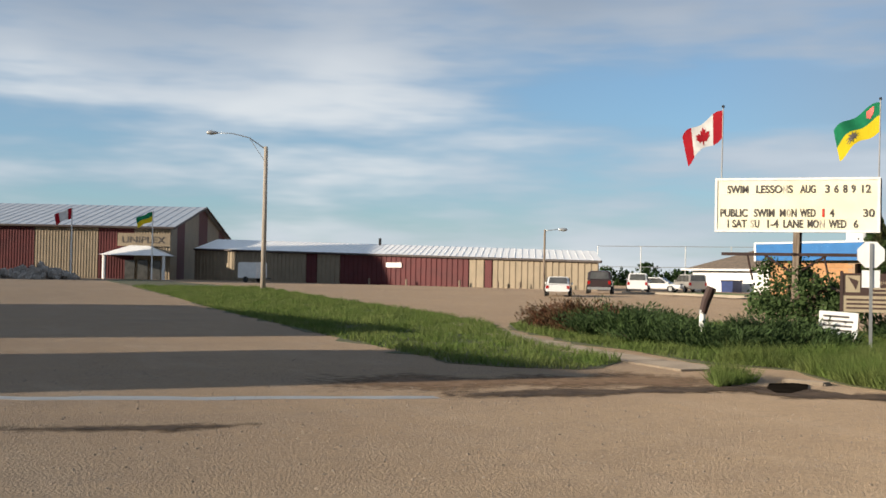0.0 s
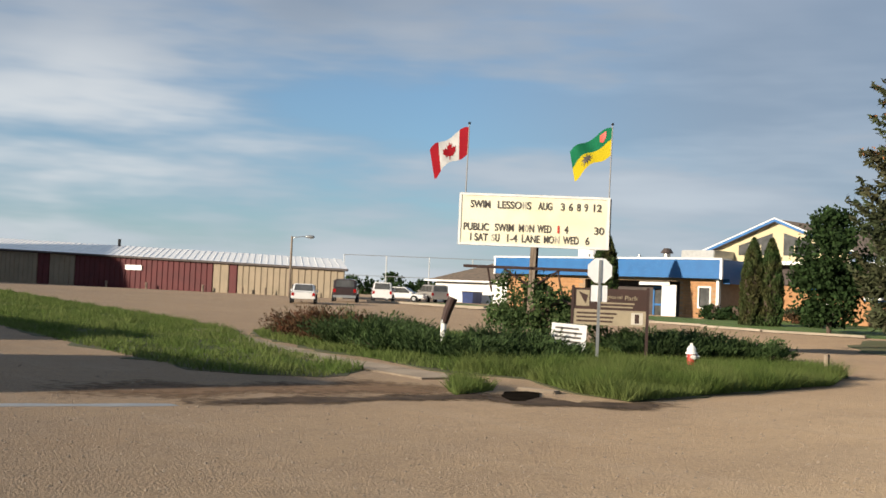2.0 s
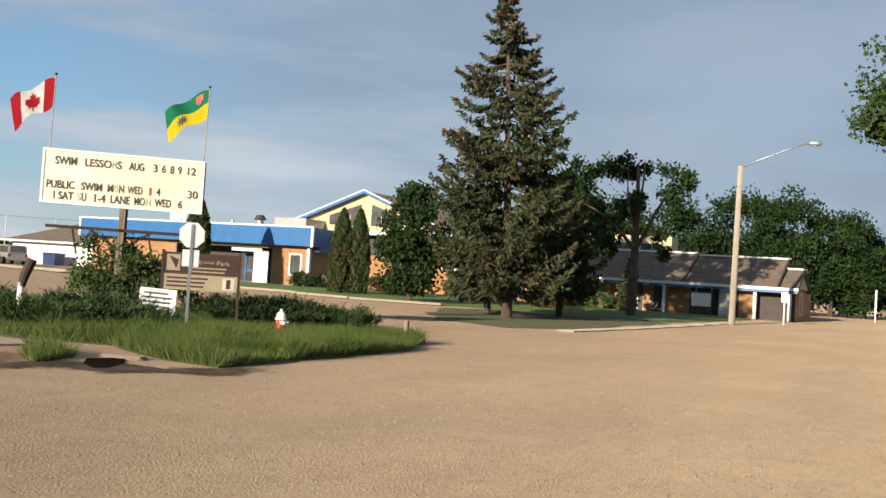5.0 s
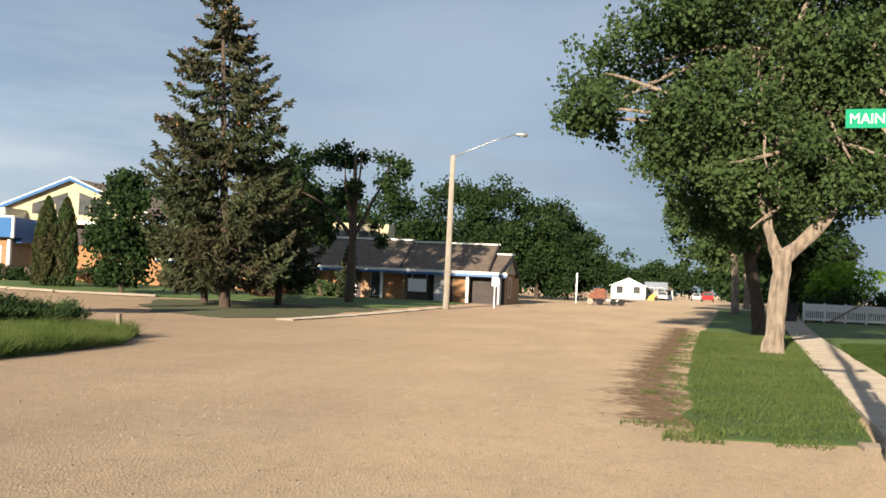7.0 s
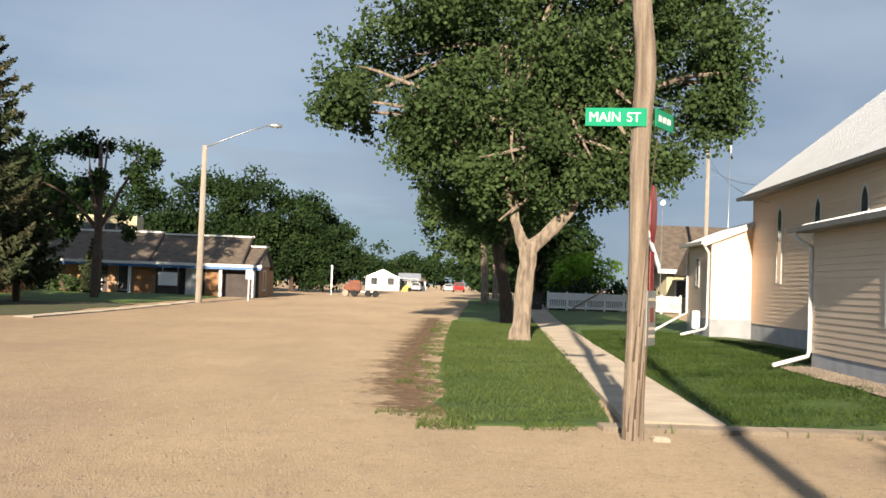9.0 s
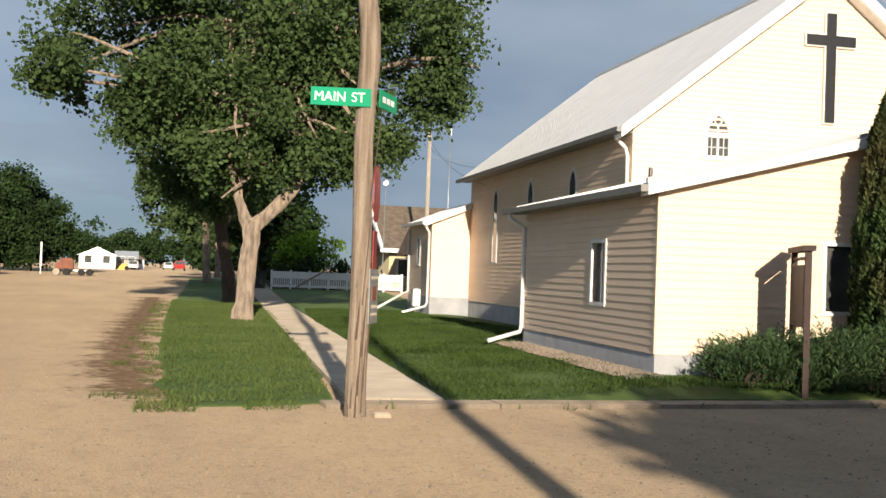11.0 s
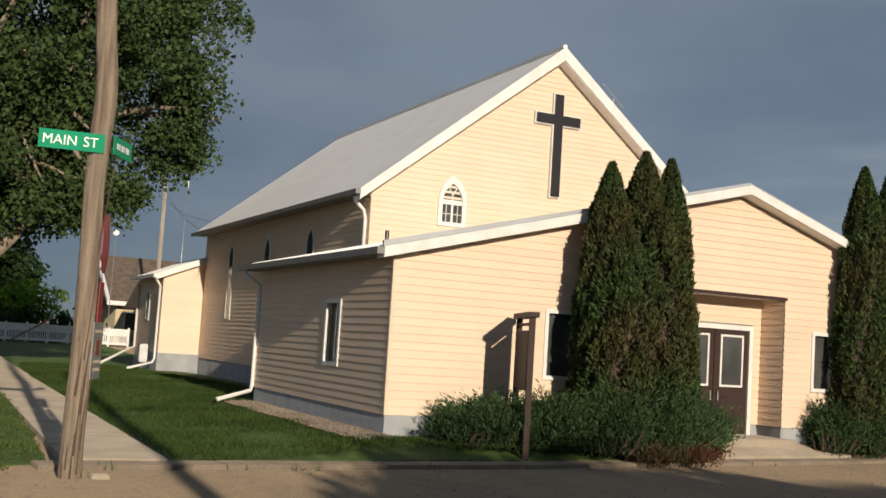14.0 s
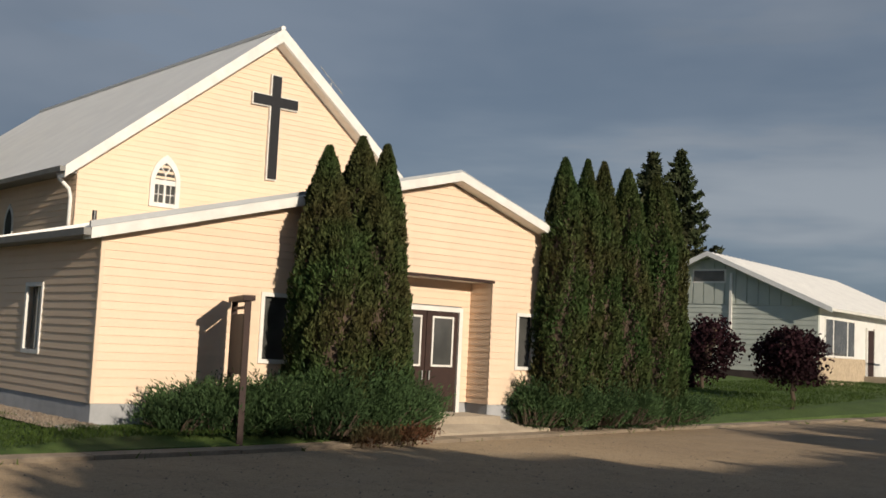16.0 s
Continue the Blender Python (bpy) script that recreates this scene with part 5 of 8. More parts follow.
def garage():
    g = thing("garage", "white garage with brown hipped roof", "garage", (-90, 90, 0.5))
    part("wall", boxed(-96.5, -80, 88, 97, 0.3, 3.0), M_WHITE, g)
    bm = bmesh.new()
    low = [bm.verts.new(p) for p in ((-97.3, 87.2, 3.0), (-79, 87.2, 3.0), (-79, 98, 3.0), (-97.3, 98, 3.0))]
    hi = [bm.verts.new(p) for p in ((-91.5, 92.5, 5.2), (-84, 92.5, 5.2))]
    for q in ((0, 1, 5, 4), (2, 3, 4, 5)):
        bm.faces.new([(low + hi)[i] for i in q])
    bm.faces.new((low[1], low[2], hi[1]))
    bm.faces.new((low[3], low[0], hi[0]))
    bm.faces.new(low[::-1])
    part("roof", bm, M_SHINGLE, g, "brown shingle hipped roof")
    part("gutter", boxed(-97.4, -79, 87.05, 87.2, 2.85, 3.05), M_TRIM, g)
    dp = thing("dumpster", "dark blue steel waste container beside the garage", "dumpster", (-88, 86, 0.5))
    part("body", prism(bmesh.new(), [(-88.9, 0.5), (-87.3, 0.5), (-87.2, 1.7), (-89.0, 1.7)], "y", 85.2, 86.6), M_BIN_BLUE, dp)
    part("lid", boxed(-89.0, -87.2, 85.1, 86.7, 1.7, 1.8), M_BLACK, dp)


garage()


def far_house(name, x, y, w, d, h, ridge, wall_m, roof_m, label, axis="x"):
    z = ground_z(x, y)
    hs = thing(name, label, "house", (x, y, z))
    part("wall", boxed(x, x + w, y, y + d, z - 0.3, z + h), wall_m, hs)
    bm = bmesh.new()
    if axis == "x":
        prism(bm, [(y - 0.4, z + h), (y + d + 0.4, z + h), (y + d / 2, z + h + ridge)], "x", x - 0.3, x + w + 0.3)
    else:
        prism(bm, [(x - 0.4, z + h), (x + w + 0.4, z + h), (x + w / 2, z + h + ridge)], "y", y - 0.3, y + d + 0.3)
    part("roof", bm, roof_m, hs)
    k = max(2, int(w / 3))
    for i in range(k):
        wx = x + (i + 0.5) * w / k
        window("window", hs, "y", y, -1, wx - 0.5, wx + 0.5, z + 0.9, z + 2.0, 0.08, depth=-0.02)
    return hs


far_house("house", -9.5, 178, 5.4, 10, 2.0, 1.4, M_WHITE, M_TIN_GREY, "small white bungalow far down the street", "y")
far_house("shed", -4.2, 186, 3.2, 5, 1.7, 1.3, M_CONC, M_TIN_GREY, "low grey-roofed shed beside the far bungalow")
far_house("house", -3.2, 194, 3.4, 8, 1.7, 1.3, M_WHITE, M_SHINGLE, "white gabled garage far down the street", "y")


def house_behind():
    """The steep-roofed house past the church, with its low wing and picket fence."""
    h = thing("house", "cream storey-and-a-half house with brown shingle roof", "house", (19.5, 82, 0.3))
    part("wall", boxed(17.6, 28, 80, 90, 0.2, 3.5), M_CREAM, h)
    part("roof", prism(bmesh.new(), [(79.3, 3.3), (90.7, 3.3), (85, 6.9)], "x", 17.0, 28.5), M_SHINGLE, h, "steep brown shingle roof")
    bm = prism(bmesh.new(), [(79.1, 3.1), (85, 6.85), (90.9, 3.1), (90.9, 3.4), (85, 7.15), (79.1, 3.4)], "x", 16.75, 17.0)
    box(bm, 17.0, 28.5, 79.0, 79.3, 3.1, 3.4)
    part("barge_board", bm, M_TRIM, h)
    window("window", h, "y", 80.0, -1, 18.3, 19.5, 1.4, 2.6, 0.1, depth=-0.02)
    part("porch_roof", prism(bmesh.new(), [(18.8, 2.8), (22.2, 2.8), (22.2, 3.5)], "y", 77, 80), M_SHINGLE, h)
    w = part("wing", boxed(17.6, 24, 66, 74, 0.2, 2.9), M_CREAM, h, "low cream wing")
    part("wing_roof", prism(bmesh.new(), [(65.5, 2.85), (74.5, 2.85), (70, 5.2)], "x", 16.9, 24.5), M_SHINGLE, w)
    part("wing_gutter", boxed(16.8, 24.5, 65.35, 65.5, 2.72, 2.95), M_TRIM, w)
    window("window", w, "y", 66.0, -1, 18.1, 19.3, 1.1, 2.3, 0.09, depth=-0.02)
    f = thing("picket_fence", "low white wooden fence before the house", "fence", (8.2, 73, 0.3))
    for x in np.linspace(8.2, 17.0, 8):
        part("post", boxed(x - 0.06, x + 0.06, 72.95, 73.07, 0.2, 1.55), M_TRIM, f)
    for z in (0.42, 1.30):
        part("rail", boxed(8.2, 17.0, 72.98, 73.04, z, z + 0.16), M_TRIM, f)
    part("panel", boxed(8.2, 17.0, 73.0, 73.03, 1.0, 1.30), M_TRIM, f)
    me = bpy.data.meshes.new("picket")
    bm = boxed(-0.035, 0.035, -0.012, 0.012, 0, 0.75)
    bm.to_mesh(me)
    bm.free()
    me.materials.append(M_TRIM)
    for i in range(70):
        ob = new("picket", me)
        ob.parent = f
        ob.location = (0.1 + i * 0.125, 0.0, 0.12)
    ln = thing("plank", "long grey plank leaning on the fence", "plank", (10, 72.6, 0.3))
    part("board", rod((9.6, 72.2, 0.35), (12.2, 72.9, 1.9), 0.06, n=4), M_POLE, ln)
    b = thing("rubbish_bin", "dark wheeled rubbish bin beside the sidewalk", "bin", (7.3, 71.5, 0.25))
    part("body", prism(bmesh.new(), [(6.95, 0.28), (7.6, 0.28), (7.68, 1.35), (6.87, 1.35)], "y", 71.2, 71.9), M_BLACK, b)
    part("lid", boxed(6.83, 7.72, 71.1, 71.95, 1.35, 1.45, bevel=0.02), M_BROWN, b)


house_behind()


def east_house():
    X, Y0, Y1, E, AP = 42.5, 22.3, 31.7, 4.05, 6.3
    B = 1.0
    h = thing("bungalow", "pale bungalow with grey metal roof and stone front", "house", (X, Y0, B))
    h.rotation_euler.z = radians(9.0)
    w = part("gable_wall", prism(bmesh.new(), [(Y0, B - 0.2), (Y1, B - 0.2), (Y1, E), (27.0, AP - 0.15), (Y0, E)], "x", X + 0.02, X + 0.2), M_HOUSE_GREY, h, "grey-green clapboard gable")
    part("foundation", boxed(X - 0.0, X + 0.3, Y0 - 0.02, Y1, B - 0.4, B + 0.25), M_DARKWOOD, h)
    courses(w, "x", X, -1, lambda z: (Y0, Y1), B + 0.25, E - 0.05, pitch=0.22, material=M_HOUSE_GREY, proud=0.03)
    for i in range(18):
        y = Y0 + 0.3 + i * 0.5
        top = AP - 0.25 - abs(y - 27.0) * (AP - E) / 4.6
        if top > E + 0.1:
            part("gable_board", boxed(X - 0.03, X + 0.02, y - 0.22, y + 0.22, E, top), M_HOUSE_GREY, w)
    window("vent_window", h, "x", X, -1, 26.4, 27.8, 5.05, 5.5, 0.08, depth=-0.04)
    part("pipe", boxed(X - 0.12, X - 0.05, 26.0, 26.12, B + 0.4, 5.4), M_TRIM, h)
    part("ladder_rail", rod((X - 0.6, 27.3, B), (X - 0.1, 26.6, 3.4), 0.035, n=6), M_TRIM, h)
    fw = part("front_wall", boxed(X + 0.2, X + 16, Y0, Y0 + 0.2, B - 0.2, E), M_WHITE, h)
    part("stone_skirt", boxed(X + 0.05, X + 6.2, Y0 - 0.09, Y0 - 0.01, B - 0.2, B + 0.95), M_STONE, h, "tan stone skirt")
    for a, b in ((0.9, 1.8), (1.95, 3.7), (3.85, 4.7)):
        window("front_window", h, "y", Y0, -1, X + a, X + b, B + 1.05, B + 2.55, 0.08, depth=-0.02)
    part("front_door", boxed(X + 6.6, X + 7.6, Y0 - 0.05, Y0 - 0.01, B + 0.2, B + 2.3), M_BROWN, h, "dark front door")
    part("door_frame", box(boxed(X + 6.45, X + 6.6, Y0 - 0.08, Y0 - 0.01, B + 0.2, B + 2.4), X + 7.6, X + 7.75, Y0 - 0.08, Y0 - 0.01, B + 0.2, B + 2.4), M_TRIM, h)
    st = part("step", boxed(X + 6.0, X + 8.4, Y0 - 1.6, Y0 - 0.1, B - 0.4, B + 0.2), M_CONC, h)
    for x in (6.1, 6.7, 7.3, 7.9):
        part("baluster", boxed(X + x, X + x + 0.05, Y0 - 1.55, Y0 - 1.5, B + 0.2, B + 1.1), M_TRIM, st)
    part("hand_rail", boxed(X + 6.0, X + 8.3, Y0 - 1.57, Y0 - 1.48, B + 1.1, B + 1.18), M_TRIM, st)
    bm = ribbed_roof(bmesh.new(), (X - 0.5, Y0 - 0.7, E - 0.1), (X + 17, Y0 - 0.7, E - 0.1), (X + 17, 27.0, AP), (X - 0.5, 27.0, AP), pitch=0.5, thick=0.12)
    ribbed_roof(bm, (X + 17, Y1 + 0.6, E - 0.1), (X - 0.5, Y1 + 0.6, E - 0.1), (X - 0.5, 27.0, AP), (X + 17, 27.0, AP), pitch=0.5, thick=0.12)
    part("roof", bm, M_TIN, h, "pale ribbed metal roof")
    bm = prism(bmesh.new(), [(Y0 - 0.75, E - 0.3), (27.0, AP - 0.18), (Y1 + 0.65, E - 0.3), (Y1 + 0.65, E - 0.08), (27.0, AP + 0.03), (Y0 - 0.75, E - 0.08)], "x", X - 0.55, X - 0.5)
    part("barge_board", bm, M_ALU, h)


east_house()


# ---- sign corner ----
U = Vector((0.735, 0.678, 0)).normalized()
NRM = Vector((U.y, -U.x, 0))
SC = Vector((-23.0, 24.93, 0))


def sp(u, n, z):
    return SC + U * u + NRM * n + Vector((0, 0, z))


SIGN_M = Matrix.Translation(SC) @ Matrix.Rotation(math.atan2(U.y, U.x), 4, "Z")


def sbox(u0, u1, n0, n1, z0, z1, bevel=0.0):
    """A box in the sign's own directions; n is towards the street."""
    return boxed(u0, u1, -n1, -n0, z0, z1, m=SIGN_M, bevel=bevel)


def message_sign():
    s = thing("message_sign", "tall roadside message board with black letters on cream", "sign", SC)
    W, Z0, Z1 = 2.28, 3.20, 4.74
    bd = part("board", sbox(-W, W, -0.18, 0.0, Z0, Z1, 0.01), M_BOARD, s, "cream letter board with white edge")
    bm = bmesh.new()
    for r in ((-W - 0.03, W + 0.03, Z1 - 0.04, Z1 + 0.03), (-W - 0.03, W + 0.03, Z0 - 0.03, Z0 + 0.04), (-W - 0.03, -W + 0.04, Z0 + 0.04, Z1 - 0.04), (W - 0.04, W + 0.03, Z0 + 0.04, Z1 - 0.04)):
        bmesh.ops.transform(bm, matrix=SIGN_M, verts=box_verts(bm, r[0], r[1], -0.025, 0.2, r[2], r[3]))
    part("board_edge", bm, M_TRIM, bd)
    part("end_cap", sbox(W + 0.03, W + 0.07, -0.2, -0.02, Z0, Z1), M_BROWN, bd, "dark end of the board")
    for z in (Z1 - 0.44, Z0 + 0.36, Z0 + 0.06, Z1 - 0.78):
        part("letter_track", sbox(-W + 0.06, W - 0.06, 0.0, 0.008, z - 0.012, z), M_BOARD, bd)
    px = 4.56 / 743.0
    lines = [(Z1 - 0.42, 0.235, [("SWIM", 115, 213, 0), ("LESSO", 250, 370, 0), ("N", 374, 392, 1), ("S", 397, 418, 0), ("AUG", 452, 522, 0), ("3", 565, 585, 0), ("6", 605, 625, 0), ("8", 645, 664, 0),
                                 ("9", 682, 700, 0), ("12", 728, 768, 0)]),
             (Z0 + 0.42, 0.235, [("PUBLIC", 83, 210, 0), ("SWIM", 240, 335, 0), ("M", 360, 386, 0), ("O", 391, 407, 1), ("N", 413, 436, 0), ("WED", 452, 522, 0), ("1", 553, 563, 2), ("4", 587, 606, 0), ("30", 735, 785, 0)]),
             (Z0 + 0.10, 0.235, [("I", 118, 123, 0), ("SAT", 140, 207, 0), ("S", 224, 240, 1), ("U", 245, 265, 0), ("1-4", 303, 354, 0), ("LANE", 377, 467, 0), ("MO", 487, 537, 0), ("N", 541, 563, 1),
                                 ("WED", 582, 660, 0), ("6", 693, 713, 0)])]
    for z, h, items in lines:
        for text, a, b, kind in items:
            m = SIGN_M @ Matrix.Translation((-W + (a - 62) * px, -0.012, z)) @ pose(0, 0, 0, 90, 0, 0)
            words(text, (b - a) * px, h, m, bd, (M_LETTER, M_LETTER_FADED, M_LETTER_RED)[kind], "letters", bold=0.02)
    part("post", boxed(-0.09, 0.09, -0.12, 0.10, -0.4, Z0 - 0.0, m=SIGN_M @ pose(-0.04, 0.1, 0, 0, 1.2, 0)), M_POLE, s, "square weathered timber post")
    part("post_steel", boxed(0.09, 0.16, -0.1, 0.1, -0.4, Z1 + 0.06, m=SIGN_M @ pose(-0.04, 0.3, 0, 0, 1.2, 0)), M_BROWN, s, "rusty steel stiffener")
    bar = part("cross_bar", sbox(-2.1, 1.95, -0.1, 0.02, 2.47, 2.56), M_BROWN, s, "dark steel cross bar")
    for u in (-0.85, 0.85):
        part("brace", rod(sp(u, -0.05, 2.48), sp(u * 0.12, -0.05, 2.0), 0.035, n=6), M_BROWN, s)
    for u0, u1 in ((-1.35, -1.2), (0.8, 0.95)):
        part("hanger", rod(sp(u0, -0.05, 2.48), sp(u1, -0.05, 1.75), 0.03, n=6), M_BROWN, s)
    for u, top in ((-2.15, 6.95), (2.26, 7.05)):
        p = part("flag_pole", rod(sp(u, -0.12, Z0), sp(u + 0.04, -0.12, top), 0.022, 0.016, n=8), M_GUTTER, s, "thin grey steel flag pole")
        bm = bmesh.new()
        bmesh.ops.create_uvsphere(bm, u_segments=10, v_segments=8, radius=0.045, matrix=Matrix.Translation(sp(u + 0.04, -0.12, top)))
        part("finial", bm, M_BLACK, p, smooth=True)


def box_verts(bm, x0, x1, y0, y1, z0, z1):
    r = bmesh.ops.create_cube(bm, size=1, matrix=Matrix.LocRotScale(((x0 + x1) / 2, (y0 + y1) / 2, (z0 + z1) / 2), None, (x1 - x0, y1 - y0, z1 - z0)))
    return r["verts"]


message_sign()


def flag(name, label, foot, away, drop, w, h, regions, emblem, thick=0.004):
    """A wind-blown flag; regions are (s0, s1, t0, t1, material), s along the fly, t down the hoist."""
    f = thing(name, label, "flag", foot)
    side = Vector((away.y, -away.x, 0))

    def at(s, t, o=0.0):
        wave = math.sin(s * 6.0 + t * 1.2) * 0.14 * s + math.sin(s * 13 + 2 * t) * 0.04 * s
        p = Vector(foot) + away * (s * w * (0.86 - 0.1 * t)) + side * (wave + o) + Vector((0, 0, -t * h - s * s * drop * 0.35 - s * drop * 0.65 + 0.06 * math.sin(s * 9 + t * 3)))
        return p

    for s0, s1, t0, t1, m in regions:
        bm = bmesh.new()
        k, j = max(3, int((s1 - s0) * 26)), max(3, int((t1 - t0) * 14))
        grid = [[bm.verts.new(at(s0 + (s1 - s0) * a / k, t0 + (t1 - t0) * b / j)) for b in range(j + 1)] for a in range(k + 1)]
        for a in range(k):
            for b in range(j):
                bm.faces.new((grid[a][b], grid[a + 1][b], grid[a + 1][b + 1], grid[a][b + 1]))
        part("cloth", bm, m, f, smooth=True)
    for pts, m in emblem:
        for o in (-0.012, 0.012):
            bm = bmesh.new()
            c = (sum(p[0] for p in pts) / len(pts), sum(p[1] for p in pts) / len(pts))
            ring = [p for a, b in zip(pts, pts[1:] + pts[:1]) for p in (a, ((a[0] + b[0]) / 2, (a[1] + b[1]) / 2))]
            cv = bm.verts.new(at(*c, o))
            mid = [bm.verts.new(at((p[0] + c[0]) / 2, (p[1] + c[1]) / 2, o)) for p in ring]
            vs = [bm.verts.new(at(*p, o)) for p in ring]
            for i in range(len(vs)):
                j = (i + 1) % len(vs)
                bm.faces.new((cv, mid[i], mid[j]))
                bm.faces.new((mid[i], vs[i], vs[j], mid[j]))
            part("emblem", bm, m, f, smooth=True)
    return f


half_leaf = [(0.0, -0.38), (0.06, -0.24), (0.13, -0.28), (0.11, -0.07), (0.21, -0.16), (0.24, -0.09), (0.33, -0.11), (0.29, 0.02), (0.34, 0.06), (0.18, 0.19), (0.19, 0.26), (0.03, 0.22), (0.02, 0.4)]
maple = [(0.5 + x * 0.5, 0.5 + y) for x, y in half_leaf] + [(0.5 - x * 0.5, 0.5 + y) for x, y in half_leaf[::-1] if x > 0]
burst = [(0.62 + 0.16 * (1 if i % 2 else 0.4) * math.cos(i * math.tau / 20), 0.72 + 0.2 * (1 if i % 2 else 0.4) * math.sin(i * math.tau / 20)) for i in range(20)]
crest = [(0.14, 0.1), (0.3, 0.1), (0.3, 0.28), (0.22, 0.4), (0.14, 0.28)]
CAN = [(0, 0.25, 0, 1, M_FLAG_RED), (0.25, 0.75, 0, 1, M_FLAG_WHITE), (0.75, 1.0, 0, 1, M_FLAG_RED)]
SASK = [(0, 1, 0, 0.5, M_FLAG_GREEN), (0, 1, 0.5, 1, M_FLAG_YELLOW)]
FLY = (-U * 0.93 - NRM * 0.25).normalized()
p = sp(-2.13, -0.12, 6.83)
flag("flag", "red and white maple leaf flag on a thin pole", p, FLY, 0.75, 1.45, 0.85, CAN, [(maple, M_FLAG_RED)])
p = sp(2.29, -0.12, 6.95)
flag("flag", "green and yellow provincial flag on a thin pole", p, FLY, 0.78, 1.5, 0.85, SASK, [(burst, M_LETTER), (crest, M_LETTER_RED)])


def stop_sign(loc, yaw, height, back=True):
    s = thing("stop_sign", "octagonal stop sign seen from its bare metal back", "road sign", loc)
    m = Matrix.Translation(loc) @ Matrix.Rotation(yaw, 4, "Z")
    bm = boxed(-0.035, 0.035, -0.012, 0.012, -0.3, height, m=m)
    part("post", bm, M_STEEL, s)
    bm = bmesh.new()
    r = 0.325
    prism(bm, [(r * math.cos((i + 0.5) * math.tau / 8), height - 0.26 + r * math.sin((i + 0.5) * math.tau / 8)) for i in range(8)], "y", 0.015, 0.025)
    bmesh.ops.transform(bm, matrix=m, verts=bm.verts[:])
    part("plate", bm, M_ALU, s, "bare metal octagon")
    part("tab", boxed(-0.2, 0.2, 0.015, 0.025, height - 1.02, height - 0.62, m=m), M_ALU, s)
    part("stop_face", prism_at(r, height - 0.26, m), M_STOP_RED, s)


def prism_at(r, z, m):
    bm = prism(bmesh.new(), [(r * math.cos((i + 0.5) * math.tau / 8), z + r * math.sin((i + 0.5) * math.tau / 8)) for i in range(8)], "y", 0.026, 0.030)
    bmesh.ops.transform(bm, matrix=m, verts=bm.verts[:])
    return bm


stop_sign((-17.2, 21.1, 0.05), math.atan2(U.y, U.x) + 0.15, 2.58)


def bars(parent, m, x0, x1, zs, h, material, y=-0.012, rng=random.Random(4)):
    for z in zs:
        part("text_bar", boxed(x0, x0 + (x1 - x0) * rng.uniform(0.75, 1.0), y - 0.004, y, z, z + h, m=m), material, parent)


def park_sign():
    loc = Vector((-20.13, 23.58, 0.05))
    d = Vector((1.52, 1.21, 0)).normalized()
    m = Matrix.Translation(loc) @ Matrix.Rotation(math.atan2(d.y, d.x), 4, "Z")
    s = thing("park_sign", "brown and tan park information sign on dark posts", "sign", loc)
    part("brown_panel", boxed(0, 2.0, 0, 0.05, 1.33, 1.92, m=m), M_PARK_BROWN, s, "dark brown upper panel")
    tan = part("tan_panel", boxed(0, 2.0, -0.004, 0.05, 0.9, 1.33, m=m), M_PARK_TAN, s, "tan lower panel with text lines")
    for x in (-0.06, 2.0):
        part("post", boxed(x, x + 0.08, -0.02, 0.08, -0.3, 1.98, m=m), M_BROWN, s)
    em = part("emblem_panel", boxed(0.08, 0.44, -0.012, 0.0, 1.42, 1.86, m=m), M_PARK_TAN, s)
    bm = prism(bmesh.new(), [(0.14, 1.82), (0.40, 1.72), (0.34, 1.48)], "y", -0.018, -0.012)
    bmesh.ops.transform(bm, matrix=m, verts=bm.verts[:])
    part("emblem", bm, M_BROWN, em)
    for word, x, w in (("Regional", 0.72, 0.62), ("Park", 1.42, 0.35)):
        words(word, w, 0.12, m @ Matrix.Translation((x, -0.006, 1.62)) @ pose(0, 0, 0, 90, 0, 0), s, M_PARK_TAN)
    bars(s, m, 0.75, 1.9, (1.50, 1.40), 0.04, M_PARK_TAN, -0.001)
    bars(tan, m, 0.1, 1.4, (1.2, 1.09, 0.98), 0.05, M_PARK_BROWN, -0.005)
    bm = boxed(1.6, 1.92, -0.01, -0.004, 0.95, 1.28, m=m)
    lg = part("logo_panel", bm, M_LETTER_FADED, tan)
    part("logo_shape", boxed(1.70, 1.82, -0.014, -0.01, 0.99, 1.24, m=m), M_PARK_BROWN, lg)
    w = thing("white_text_sign", "small white text panel behind the stop sign", "sign", (-19.82, 22.5, 0.05))
    m2 = Matrix.Translation((-19.95, 22.45, 0.05)) @ Matrix.Rotation(math.atan2(U.y, U.x), 4, "Z") @ pose(0, 0, 0, -8, 3, 0)
    part("panel", boxed(0, 0.95, 0, 0.03, 0.28, 0.95, m=m2), M_WHITE, w)
    bars(w, m2, 0.1, 0.85, (0.8, 0.68, 0.56, 0.44), 0.05, M_LETTER, -0.002)
    for x in (0.05, 0.85):
        part("leg", boxed(x, x + 0.05, 0.03, 0.07, -0.2, 0.6, m=m2), M_POLE, w)


park_sign()


def leaning_post():
    s = thing("broken_post", "leaning two-part post, rusty red over white", "post", (-20.9, 19.35, 0.05))
    part("lower", rod((-20.9, 19.35, -0.2), (-20.87, 19.38, 0.94), 0.078, 0.073), M_WHITE, s, "white painted lower tube")
    part("upper", tube(bmesh.new(), [(-20.87, 19.38, 0.88), (-20.82, 19.44, 1.19), (-20.72, 19.53, 1.54)], [0.095, 0.115, 0.125], 10), M_BROWN, s, "rust-brown bent upper tube")
    part("collar", rod((-20.875, 19.375, 0.86), (-20.865, 19.385, 0.96), 0.092), M_STEEL, s)


leaning_post()


